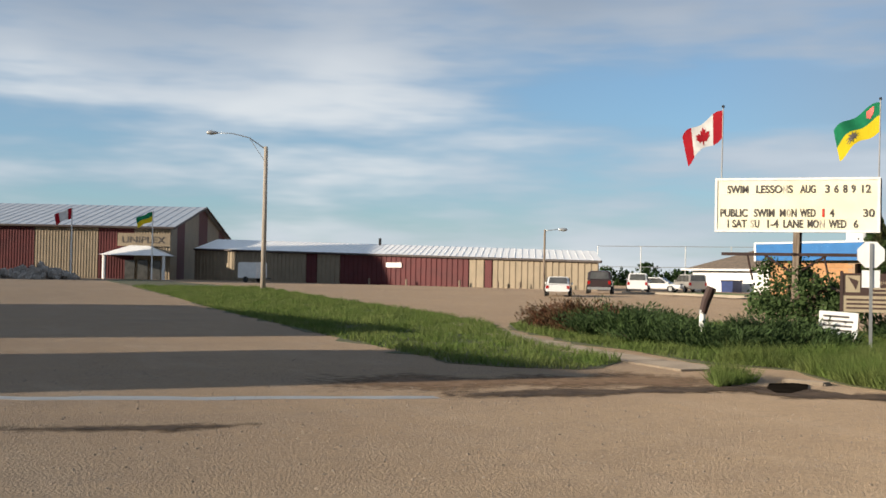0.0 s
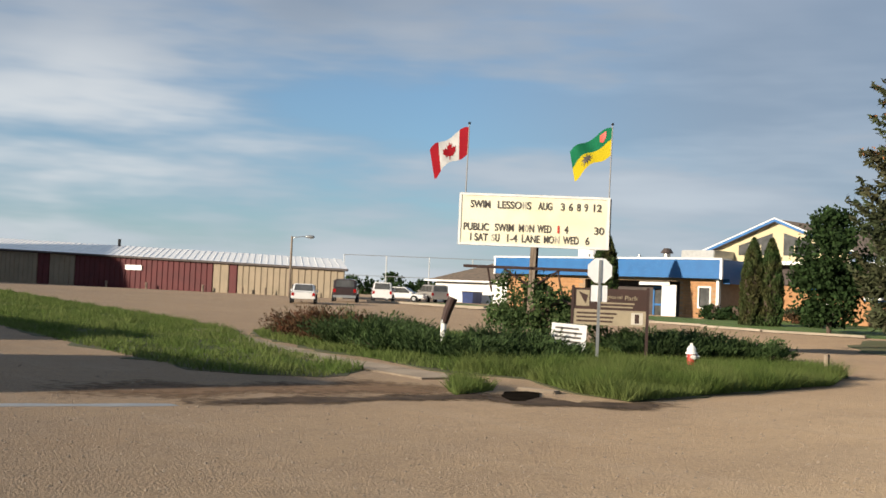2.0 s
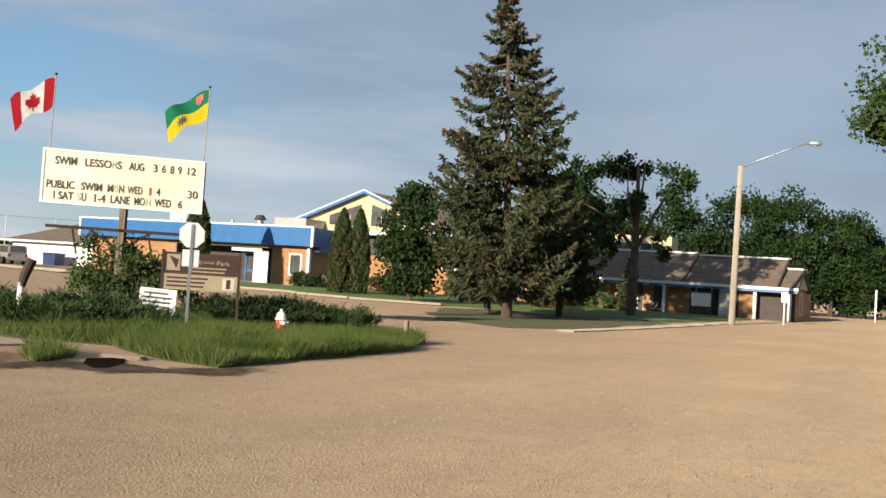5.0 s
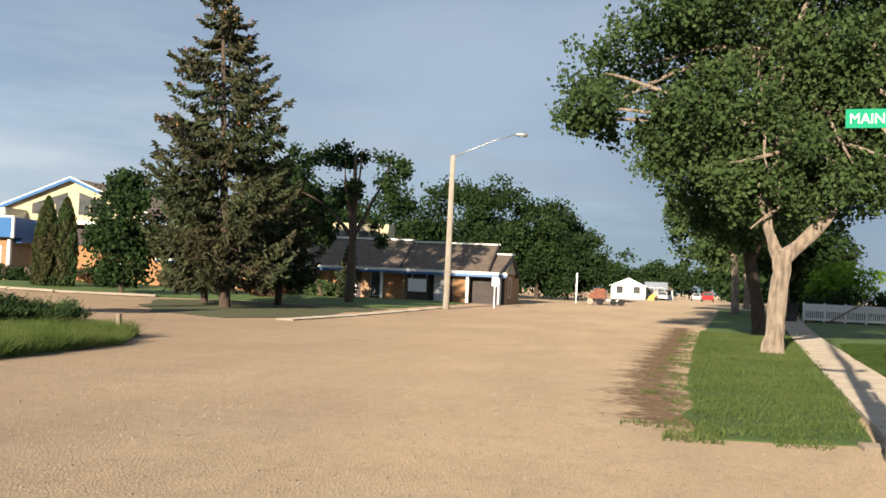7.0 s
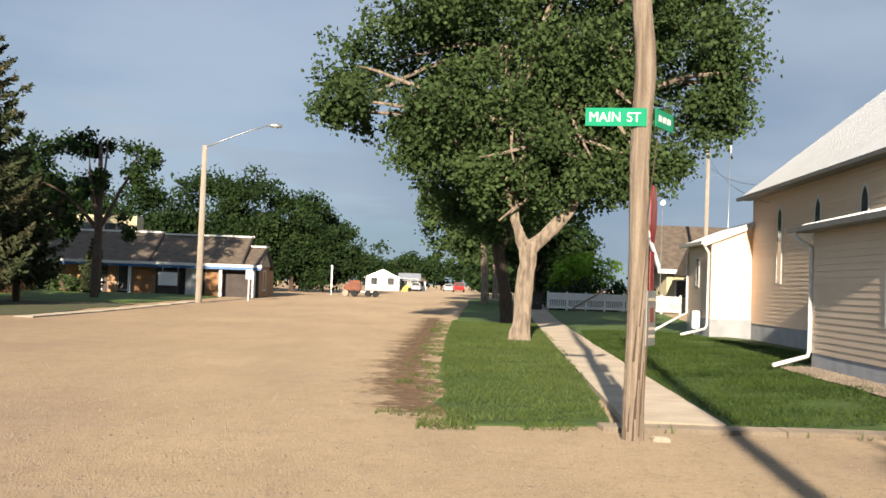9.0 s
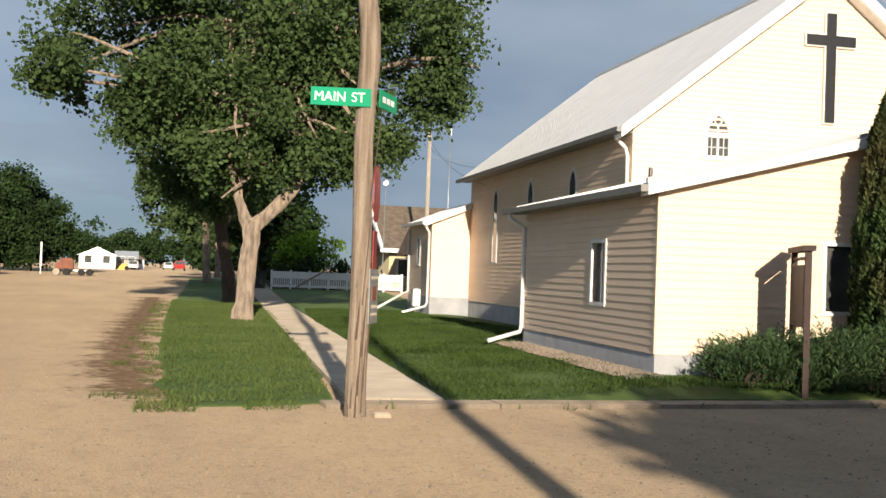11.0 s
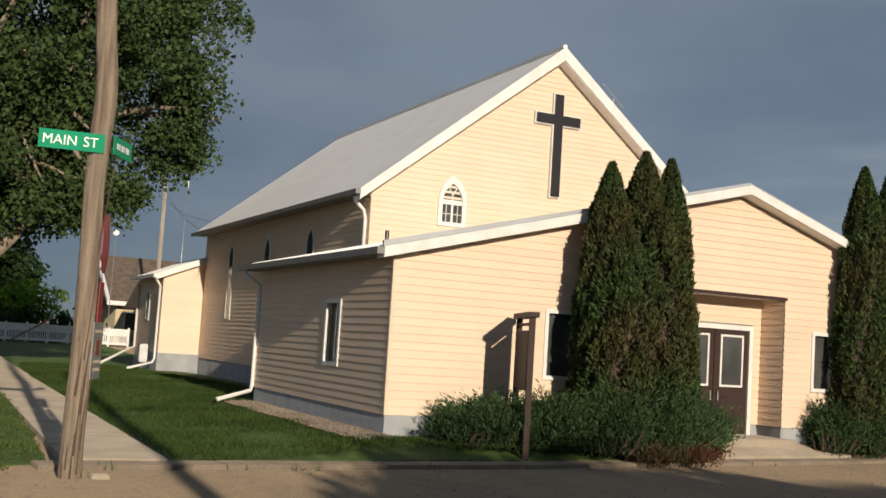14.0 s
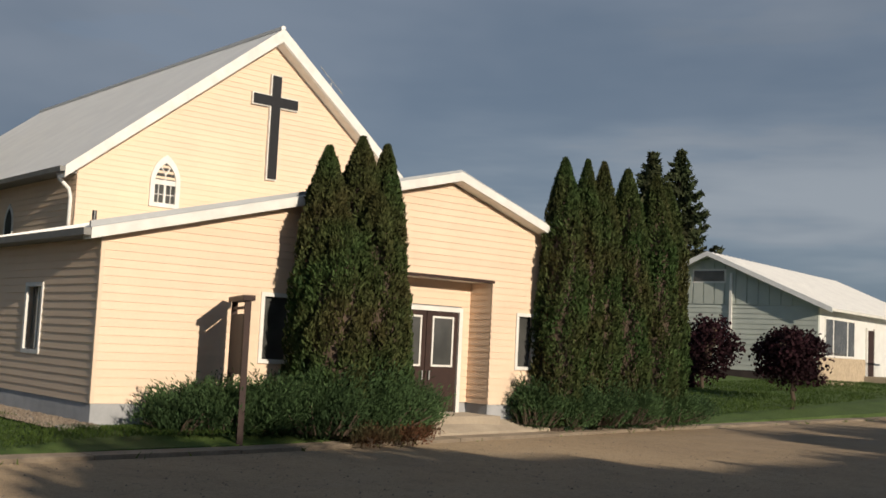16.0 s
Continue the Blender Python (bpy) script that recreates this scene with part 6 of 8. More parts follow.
def hydrant(x, y):
    h = thing("fire_hydrant", "red fire hydrant with white cap in the grass", "hydrant", (x, y, 0.037))
    part("barrel", tube(bmesh.new(), [(x, y, -0.074), (x, y, 0.149), (x, y, 0.156), (x, y, 0.430)], [0.14, 0.14, 0.105, 0.105], 16), M_HYD_RED, h, smooth=False)
    part("bonnet", tube(bmesh.new(), [(x, y, 0.430), (x, y, 0.460), (x, y, 0.467), (x, y, 0.563), (x, y, 0.622), (x, y, 0.645)], [0.15, 0.15, 0.12, 0.11, 0.065, 0.025], 16), M_WHITE, h, "white domed bonnet")
    part("operating_nut", rod((x, y, 0.630), (x, y, 0.696), 0.035, n=5), M_WHITE, h)
    for d in ((0.8, -0.6), (-0.8, 0.520), (0.6, 0.8)):
        part("nozzle_cap", rod((x + d[0] * 0.1, y + d[1] * 0.1, 0.360), (x + d[0] * 0.19, y + d[1] * 0.19, 0.360), 0.055, n=8), M_WHITE, h)


hydrant(-15.75, 22.95)
st = thing("marker_stake", "short grey wooden stake in the grass edge", "stake", (-13.6, 25.6, 0.05))
part("stake", boxed(-13.65, -13.55, 25.55, 25.65, -0.2, 0.55), M_POLE, st)


def drain():
    d = thing("storm_drain", "dark open storm drain in the muddy corner", "drain", (-12.5, 13.1, 0))
    part("lintel", boxed(-0.4, 0.4, -0.14, 0.14, -0.1, 0.06, bevel=0.03, m=pose(-13.1, 14.5, 0, 0, 0, 12)), M_KERB, d)
    # no hole in the ground sheet: a flat black top paints the pit's darkness
    part("pit", prism(bmesh.new(), [(-13.3, 13.85), (-13.2, 14.3), (-12.95, 14.36), (-12.75, 14.15), (-12.4, 13.75), (-12.2, 13.35), (-12.0, 12.95), (-12.1, 12.75), (-12.4, 12.95), (-12.7, 13.15), (-13.0, 13.5)], "z", -0.5, 0.016), M_PIT_SHADE, d, "flat black patch painted as the drain mouth's darkness")


drain()


def lamp(x, y, h, arm, ht, material, label, r=0.11, z=None, arm_rise=0.4, brace=True):
    """A street lamp: pole, bent arm, cobra head. arm is the horizontal reach as a vector."""
    z = ground_z(x, y) if z is None else z
    s = thing("street_lamp", label, "street lamp", (x, y, z))
    part("pole", rod((x, y, z - 0.3), (x, y, z + h), r, r * 0.72, n=12), material, s, smooth=True)
    a = Vector((*arm, 0))
    b = Vector((x, y, z + h - (0.2 if brace else 0.1)))
    k0, k1 = (0.75, 1.0) if brace else (0.45, 0.9)
    pts = [b, b + a * 0.35 + Vector((0, 0, arm_rise * k0)), b + a * 0.7 + Vector((0, 0, arm_rise * k1)), b + a + Vector((0, 0, arm_rise * (1.0 if brace else 1.2)))]
    part("arm", tube(bmesh.new(), pts, [0.045, 0.04, 0.035, 0.03], 8), M_STEEL, s, smooth=True)
    if brace:
        part("brace", rod((x, y, z + h - 1.2), pts[1], 0.025, n=6), M_STEEL, s)
    d = a.normalized()
    e = pts[-1]
    head = part("lamp_head", tube(bmesh.new(), [e - d * 0.05, e + d * 0.15, e + d * 0.45, e + d * 0.72, e + d * 0.8], [0.05, 0.12, 0.17, 0.13, 0.03], 10), M_STEEL, s, "cobra-style lamp head", smooth=True)
    part("lens", rod(e + d * 0.42 - Vector((0, 0, 0.15)), e + d * 0.42 - Vector((0, 0, 0.05)), 0.08, 0.13, n=10), M_ALU, head)


va = Vector((-0.937, 0.348, 0))
pu = Vector((0.348, 0.937, 0))
lamp(-78.07, 28.96, 10.7, tuple((-pu * 3.6).xy), 0, M_POLE_PALE, "tall wooden street lamp with a curved steel arm", 0.2, arm_rise=1.1)
lamp(-81.3, 56.6, 5.5, (0.75, 0.95), 0, M_POLE, "slim grey car park lamp", 0.12, arm_rise=0.1, brace=False)
lamp(-13.15, 64.6, 9.2, (3.6, 0.5), 0, M_POLE_PALE, "pale wooden street lamp with a long steel arm", 0.2, arm_rise=1.25, brace=False)


def small_sign(x, y, h, w, hh, label):
    z = ground_z(x, y)
    s = thing("parking_sign", label, "road sign", (x, y, z))
    part("post", boxed(x - 0.03, x + 0.03, y - 0.02, y + 0.02, z - 0.2, z + h), M_STEEL, s)
    part("plate", boxed(x - w / 2, x + w / 2, y - 0.035, y - 0.02, z + h - hh, z + h), M_ALU, s)


small_sign(-11.2, 70.5, 2.0, 0.4, 0.6, "small white parking sign on a steel post")
small_sign(-8.0, 95, 2.6, 0.14, 2.0, "tall narrow white marker post by the street")


# ---- utility pole with street signs ----
def street_pole():
    b = Vector((2.45, 12.7, 0))
    s = thing("utility_pole", "cracked weathered wooden utility pole at the corner", "utility pole", b)
    pts = [b + Vector(v) for v in ((0, 0, -0.4), (0.0, 0, 0.4), (0.005, 0, 1.2), (0.01, 0, 2.2), (-0.015, 0, 3.2), (0.0, 0, 3.75), (0.03, 0, 4.2), (0.02, 0, 4.55), (-0.03, 0, 4.95), (-0.07, 0, 5.5), (-0.1, 0, 6.5), (-0.12, 0, 9.0))]
    radii = [0.132, 0.124, 0.118, 0.116, 0.113, 0.114, 0.122, 0.118, 0.115, 0.112, 0.106, 0.10]
    bm = tube(bmesh.new(), pts, radii, 24)
    for v in bm.verts:
        k = noise.noise(Vector((v.co.x * 25, v.co.y * 25, v.co.z * 1.2)))
        c = b + Vector((0.03, 0, v.co.z))
        v.co += (Vector((v.co.x - c.x, v.co.y - c.y, 0))) * k * 0.12
    part("shaft", bm, M_POLE, s, smooth=True)
    for k, (a, z0, z1) in enumerate(((-2.5, 0.0, 0.9), (-1.75, 0.0, 0.5), (-1.3, 0.7, 1.5), (-2.05, 1.5, 2.5), (-1.05, 0.3, 0.9), (-0.7, 0.2, 1.3), (-2.35, 1.2, 1.9), (-2.2, 0.1, 0.75), (-1.6, 0.25, 1.0), (-1.2, 0.05, 0.6), (-1.9, 0.9, 1.6), (-1.4, 1.3, 2.3), (-0.9, 2.4, 3.5))):
        o = Vector((math.cos(a), math.sin(a), 0)) * (0.12 - 0.004 * z1)
        part("split", rod(b + o + Vector((0.0, 0, z0)), b + o + Vector((0.06 * z1 / 2, 0, z1)), 0.016 if z0 < 1 else 0.011, 0.004, n=5), M_BARK_DARK, s)
    # name plates, one along each street
    vd = (b / b.length)
    rt = Vector((vd.y, -vd.x, 0))
    def plate(p, d, length, z, text, name):
        m = Matrix.Translation(p) @ Matrix.Rotation(math.atan2(d.y, d.x), 4, "Z")
        pl = part(name, boxed(0, length, -0.006, 0.006, z, z + 0.21, m=m), M_GREEN_SIGN, s, "green street name plate")
        if text:
            for word, a, w in text:
                words(word, length * w, 0.11, m @ Matrix.Translation((length * a, -0.010, z + 0.05)) @ pose(0, 0, 0, 90, 0, 0), pl, M_WHITE, thick=0.006)
        else:
            for i in range(3):
                part("text_bar", boxed(length * (0.15 + 0.25 * i), length * (0.32 + 0.25 * i), -0.012, -0.006, z + 0.07, z + 0.14, m=m), M_ALU, pl)
    plate(b + Vector((0.03, -0.14, 0)) - rt * 0.70, rt, 0.70, 3.60, (("MAIN", 0.07, 0.50), ("ST", 0.68, 0.22)), "name_plate")
    plate(b + Vector((0.16, 0.0, 0)), Vector((0.60, 1.0, 0)).normalized(), 0.62, 3.63, "", "name_plate")
    # stop sign and notice seen edge-on
    e = Vector((0.325, 1.0, 0)).normalized()
    m = Matrix.Translation(b + Vector((0.122, -0.03, 0))) @ Matrix.Rotation(math.atan2(e.y, e.x), 4, "Z")
    st_ = part("stop_plate", octagon(0.36, 2.62, m), M_STOP_RED, s, "red stop plate seen nearly edge-on")
    part("red_tab", boxed(0.1, 0.5, -0.01, 0.0, 1.72, 2.18, m=m), M_STOP_RED, s)
    m = Matrix.Translation(b + Vector((0.095, -0.09, 0))) @ Matrix.Rotation(math.radians(66), 4, "Z")
    nt = part("notice_plate", boxed(0.0, 0.46, -0.012, 0.0, 1.08, 1.72, m=m), M_STEEL, s, "grey notice with an orange picture")
    part("notice_picture", boxed(0.14, 0.34, -0.016, -0.012, 1.35, 1.52, m=m), M_ORANGE, nt)
    for z in (1.60, 1.26, 1.17):
        part("text_bar", boxed(0.07, 0.40, -0.016, -0.012, z, z + 0.035, m=m), M_CONC, nt)
    part("base_stone", boxed(2.66, 2.86, 12.55, 12.72, -0.03, 0.05, bevel=0.015), M_CONC, s)


def octagon(r, z, m):
    bm = prism(bmesh.new(), [(0.3 + r * math.cos((i + 0.5) * math.tau / 8), z + r * math.sin((i + 0.5) * math.tau / 8)) for i in range(8)], "y", -0.012, 0.0)
    bmesh.ops.transform(bm, matrix=m, verts=bm.verts[:])
    return bm


street_pole()


def far_pole(x, y, h, label, r=0.16, material=M_POLE_PALE):
    z = ground_z(x, y)
    s = thing("utility_pole", label, "utility pole", (x, y, z))
    part("shaft", rod((x, y, z - 0.3), (x, y, z + h), r, r * 0.75), material, s, smooth=True)
    part("insulator", rod((x, y - 0.2, z + h - 0.4), (x, y - 0.2, z + h + 0.1), 0.06), M_STEEL, s)
    return s


far_pole(18.95, 74.4, 11.4, "pale wooden utility pole behind the church")
mast = far_pole(20.6, 75, 11.5, "thin lattice radio mast behind the church", 0.045, M_STEEL)
dish = thing("satellite_dish", "small white dish high behind the trees", "dish", (16.0, 74.6, 7.6))
part("bowl", rod((16.0, 74.6, 7.75), (15.95, 74.4, 7.8), 0.14, 0.2), M_WHITE, dish)
part("mast", rod((16.0, 74.8, 0), (16.0, 74.65, 7.8), 0.03, n=6), M_STEEL, dish)
wires = new("overhead_wire")
tagged(wires, "thin dark overhead wires from the far pole", "wire", kind="thing")
for k, (q, sag) in enumerate((((10.6, 34.0, 4.6), 0.5), ((11.5, 34.4, 5.3), 0.5), ((60, 70, 10.5), 1.2))):
    a, c = Vector((18.95, 74.3, 11.0 - k * 0.6)), Vector(q)
    pts = [a.lerp(c, i / 10) - Vector((0, 0, sag * 4 * (i / 10) * (1 - i / 10))) for i in range(11)]
    part("wire", tube(bmesh.new(), pts, [0.012] * 11, 4), M_BLACK, wires)


def notice_board():
    """The church's brown message board, set at a right angle to the front."""
    s = thing("notice_board", "brown wooden notice board standing before the church", "notice board", (9.3, 14.4, 0.2))
    a, b = Vector((9.34, 14.08, 0)), Vector((9.9, 15.33, 0))
    d = (b - a).normalized()
    m = Matrix.Translation(a) @ Matrix.Rotation(math.atan2(d.y, d.x), 4, "Z")
    L = (b - a).length
    for x in (0.0, L - 0.09):
        part("post", boxed(x, x + 0.09, -0.045, 0.045, 0.0, 2.22, m=m), M_BROWN, s)
    part("cap", boxed(-0.06, L + 0.06, -0.09, 0.09, 2.22, 2.30, m=m), M_BROWN, s)
    case = part("case", boxed(0.1, L - 0.1, -0.05, 0.05, 1.10, 2.02, m=m), M_DARKWOOD, s)
    part("rail", boxed(0.09, L - 0.09, -0.03, 0.03, 2.10, 2.14, m=m), M_BROWN, s)
    part("panel", boxed(0.18, L - 0.18, -0.062, -0.05, 1.18, 1.94, m=m), M_DARKWOOD, case)


notice_board()


# ---- vehicles and machines ----
def car(loc, heading, kind, paint, label):
    """A parked vehicle; its nose points along +x of its own frame."""
    z = ground_z(*loc)
    dims = {"sedan": (4.5, 1.75, 1.42), "suv": (4.7, 1.85, 1.75), "pickup": (5.4, 1.95, 1.9), "van": (4.9, 1.9, 1.78)}[kind]
    L, W, H = dims
    m = Matrix.Translation((*loc, z)) @ Matrix.Rotation(math.radians(heading), 4, "Z")
    s = thing("car" if kind != "pickup" else "pickup_truck", label, "car" if kind != "pickup" else "truck", (*loc, z), "vehicles in the lot")
    belt = H * 0.58
    body = {"sedan": [(-L / 2, 0.35), (L / 2, 0.35), (L / 2, 0.7), (L * 0.28, belt), (-L * 0.38, belt + 0.03), (-L / 2, 0.8)],
            "suv": [(-L / 2, 0.4), (L / 2, 0.4), (L / 2, 0.9), (L * 0.28, belt), (-L / 2, belt)],
            "pickup": [(-L / 2, 0.5), (L / 2, 0.5), (L / 2, 1.0), (L * 0.28, belt), (-L / 2, belt)],
            "van": [(-L / 2, 0.4), (L / 2, 0.4), (L / 2, 0.8), (L * 0.33, belt), (-L / 2, belt)]}[kind]
    cab = {"sedan": [(L * 0.26, belt), (L * 0.08, H), (-L * 0.22, H), (-L * 0.38, belt)],
           "suv": [(L * 0.27, belt), (L * 0.1, H), (-L * 0.46, H), (-L * 0.495, belt)],
           "pickup": [(L * 0.24, belt), (L * 0.1, H), (-L * 0.46, H - 0.05), (-L * 0.49, belt)],
           "van": [(L * 0.32, belt), (L * 0.12, H), (-L * 0.46, H), (-L * 0.495, belt)]}[kind]

    def shape(poly, half, taper=0.0):
        bm = prism(bmesh.new(), poly, "y", -half, half)
        zm = max(p[1] for p in poly)
        z0 = min(p[1] for p in poly)
        for v in bm.verts:
            v.co.y *= 1 - taper * (v.co.z - z0) / (zm - z0)
        bmesh.ops.bevel(bm, geom=bm.edges[:], offset=0.06, segments=2, affect="EDGES")
        bmesh.ops.transform(bm, matrix=m, verts=bm.verts[:])
        return bm

    part("body", shape(body, W / 2), paint, s)
    cb = part("cabin", shape(cab, W / 2 - 0.04, 0.14), paint, s)
    cx = sum(p[0] for p in cab) / 4
    side = [(cx + (p[0] - cx) * 0.9, belt + 0.05 + (p[1] - belt) * 0.8) for p in cab]
    for sgn in (-1, 1):
        bm = prism(bmesh.new(), side, "y", sgn * (W / 2 - 0.10), sgn * (W / 2 - 0.035))
        bmesh.ops.transform(bm, matrix=m, verts=bm.verts[:])
        part("side_window", bm, M_GLASS, cb)
    for e0, e1, out in ((cab[0], cab[1], 1), (cab[3], cab[2], -1)):
        bm = bmesh.new()
        a, b = Vector((e0[0], 0, e0[1])), Vector((e1[0], 0, e1[1]))
        n = Vector(((b - a).z, 0, -(b - a).x)).normalized() * 0.03
        n = n if n.x * out > 0 else -n
        vs = [bm.verts.new(a.lerp(b, t) + n + Vector((0, y * (1 - 0.14 * t), 0))) for t, y in ((0.15, -W * 0.4), (0.15, W * 0.4), (0.88, W * 0.4), (0.88, -W * 0.4))]
        bm.faces.new(vs)
        bmesh.ops.transform(bm, matrix=m, verts=bm.verts[:])
        part("windscreen", bm, M_GLASS, cb)
    for x in (-L * 0.3, L * 0.3):
        for y in (-W / 2 + 0.02, W / 2 - 0.02):
            w = part("wheel", rod(m @ Vector((x, y - 0.11, 0.33)), m @ Vector((x, y + 0.11, 0.33)), 0.33, n=16), M_TYRE, s)
            part("rim", rod(m @ Vector((x, y - 0.118, 0.33)), m @ Vector((x, y + 0.118, 0.33)), 0.19, n=10), M_STEEL, w)
    for y in (-W * 0.42, W * 0.42):
        part("tail_lamp", boxed(-L / 2 - 0.02, -L / 2 + 0.05, y - 0.1, y + 0.1, belt - 0.32, belt - 0.05, m=m), M_LAMP_RED, s)
        part("headlight", boxed(L / 2 - 0.06, L / 2 + 0.02, y - 0.14, y + 0.14, 0.6, 0.76, m=m), M_ALU, s)
    for x in (-L / 2 - 0.04, L / 2 - 0.1):
        part("bumper", boxed(x, x + 0.14, -W / 2 + 0.05, W / 2 - 0.05, 0.35, 0.55, m=m), paint if kind != "pickup" else M_STEEL, s)
    for y in (-W / 2 - 0.08, W / 2 + 0.08):
        part("mirror", boxed(L * 0.2, L * 0.26, y - 0.08, y + 0.08, belt + 0.02, belt + 0.18, m=m), paint, s)
    return s


car((-66.5, 47.6), 143, "sedan", M_CAR_WHITE, "white sedan parked in the gravel lot")
car((-73.0, 56.5), 140, "pickup", M_CAR_DARK, "dark maroon pickup truck with a canopy")
car((-79.0, 65.5), 138, "suv", M_CAR_WHITE, "white sport utility vehicle seen from behind")
car((-83.5, 71.8), 35, "sedan", M_CAR_WHITE, "white sedan parked sideways in the lot")
car((-83.4, 75.6), 158, "van", M_CAR_SILVER, "white and silver minivan at the lot edge")
car((-1.5, 185), 90, "sedan", M_CAR_WHITE, "small white car far down the street")
car((6.2, 200), 90, "suv", M_LAMP_RED, "red and white truck parked far down the street")
car((4.6, 215), 90, "sedan", M_CAR_WHITE, "pale car parked far down the street")


def trailer():
    m = Matrix.Translation((-124, 44.5, 0.5)) @ Matrix.Rotation(math.radians(25), 4, "Z")
    s = thing("cargo_trailer", "small white box trailer beside the long building", "trailer", (-124, 44.5, 0.5))
    part("box", boxed(-1.3, 1.7, -0.95, 0.95, 0.5, 2.35, m=m, bevel=0.08), M_WHITE, s)
    for x in (0.2,):
        part("wheel", rod(m @ Vector((x, -1.2, 0.34)), m @ Vector((x, -1.0, 0.34)), 0.34), M_TYRE, s)
        part("wheel", rod(m @ Vector((x, 1.0, 0.34)), m @ Vector((x, 1.2, 0.34)), 0.34), M_TYRE, s)
    part("drawbar", rod(m @ Vector((2.0, 0, 0.5)), m @ Vector((3.2, 0, 0.5)), 0.06), M_BLACK, s)


trailer()


def tractor():
    x, y, k = -5.8, 93, 0.68
    z = ground_z(x, y)
    s = thing("road_machine", "old orange road machine parked at the street edge", "machine", (x, y, z))
    def at(a, b_, c, d, e, f, bevel=0.0):
        return boxed(x + a * k, x + b_ * k, y + c * k, y + d * k, z + e * k, z + f * k, bevel=bevel)
    part("body", at(-1.3, 0.7, -0.8, 0.8, 0.7, 1.5, 0.06), M_MACHINE, s)
    part("hood", at(-0.9, 0.6, -0.5, 0.5, 1.5, 2.0, 0.07), M_MACHINE, s)
    part("deck", at(0.7, 2.8, -0.7, 0.7, 0.5, 0.68), M_STEEL, s)
    part("drum", rod((x - 1.2 * k, y - 0.9 * k, z + 0.4 * k), (x - 1.2 * k, y + 0.9 * k, z + 0.4 * k), 0.4 * k, n=16), M_CONC, s)
    for dx in (-0.1, 1.6, 2.5):
        for dy in (-1.0, 0.7):
            part("wheel", rod((x + dx * k, y + dy * k, z + 0.4 * k), (x + dx * k, y + (dy + 0.3) * k, z + 0.4 * k), 0.4 * k), M_TYRE, s)
    part("stack", rod((x - 0.5 * k, y, z + 2.0 * k), (x - 0.5 * k, y, z + 2.5 * k), 0.05), M_BLACK, s)
    y2 = thing("yellow_machine", "yellow loader bucket parked before the far house", "machine", (-2.9, 172, 0.5))
    part("bucket", prism(bmesh.new(), [(-3.7, 0.5), (-2.3, 0.5), (-2.0, 0.9), (-2.8, 1.6), (-3.3, 1.1)], "y", 171.4, 172.6), M_YELLOW, y2)
    part("wheel", rod((-2.3, 171.0, 0.8), (-2.3, 171.4, 0.8), 0.32), M_TYRE, y2)



tractor()


def rubble():
    s = tagged(part("rubble_pile", rocks(-131, 21.5, 5, 1.7, 120), M_GRAVEL), "heap of broken grey rubble before the arena", "rubble", kind="stuff")


def rocks(cx, cy, r, h, n):
    rng = random.Random(5)
    bm = bmesh.new()
    for i in range(n):
        a, k = rng.uniform(0, math.tau), math.sqrt(rng.random())
        s = rng.uniform(0.3, 0.8)
        z = ground_z(cx, cy) + h * (1 - k) * rng.uniform(0.4, 1)
        bmesh.ops.create_icosphere(bm, subdivisions=1, radius=s, matrix=Matrix.Translation((cx + math.cos(a) * r * k, cy + math.sin(a) * r * k, z)) @ pose(0, 0, 0, rng.uniform(0, 360), rng.uniform(0, 360), 0) @ Matrix.Diagonal((1, rng.uniform(0.5, 1), rng.uniform(0.4, 0.9), 1)))
    return bm


rubble()


def backstop():
    s = thing("ball_fence", "tall chain-link backstop fence beyond the lot", "fence", (-100, 110, 0.5))
    a, b = Vector((-130, 100, 0.5)), Vector((-100, 124, 0.5))
    for i in range(7):
        p = a.lerp(b, i / 6)
        part("post", rod(p, p + Vector((0, 0, 6.0)), 0.07, n=6), M_STEEL, s)
    for z in (3.0, 6.0):
        part("rail", rod(a + Vector((0, 0, z)), b + Vector((0, 0, z)), 0.05, n=5), M_STEEL, s)


backstop()
for k, (fx, fy, regs, fl) in enumerate(((-139.5, 27.0, CAN, "faded red and white flag before the arena"), (-139.2, 36.8, SASK, "faded green and yellow flag before the arena"))):
    s = thing("flag_pole", "white flag pole before the arena entrance", "flag pole", (fx, fy, 0.5), "arena flag poles")
    part("pole", rod((fx, fy, 0.2), (fx, fy, 9.2), 0.1, 0.07), M_TRIM, s)
    flag("flag", fl, (fx, fy, 9.1), Vector((-0.3, -0.95, 0)).normalized(), 0.9, 2.4, 1.2, regs, [])


# ---- trees and shrubs ----
def limbs(bm, base, segs):
    """Tapered bent limbs: each a list of offsets from base and radii."""
    for pts, radii in segs:
        fine, rad = [], []
        P = [Vector(base) + Vector(p) for p in pts]
        for i in range(len(P) - 1):
            for k in range(4):
                t = k / 4
                a, b, c, d = P[max(i - 1, 0)], P[i], P[i + 1], P[min(i + 2, len(P) - 1)]
                fine.append(0.5 * (2 * b + (c - a) * t + (2 * a - 5 * b + 4 * c - d) * t * t + (3 * b - a - 3 * c + d) * t * t * t))
                rad.append(radii[i] * (1 - t) + radii[i + 1] * t)
        fine.append(P[-1])
        rad.append(radii[-1])
        tube(bm, fine, rad, 12)
    return bm


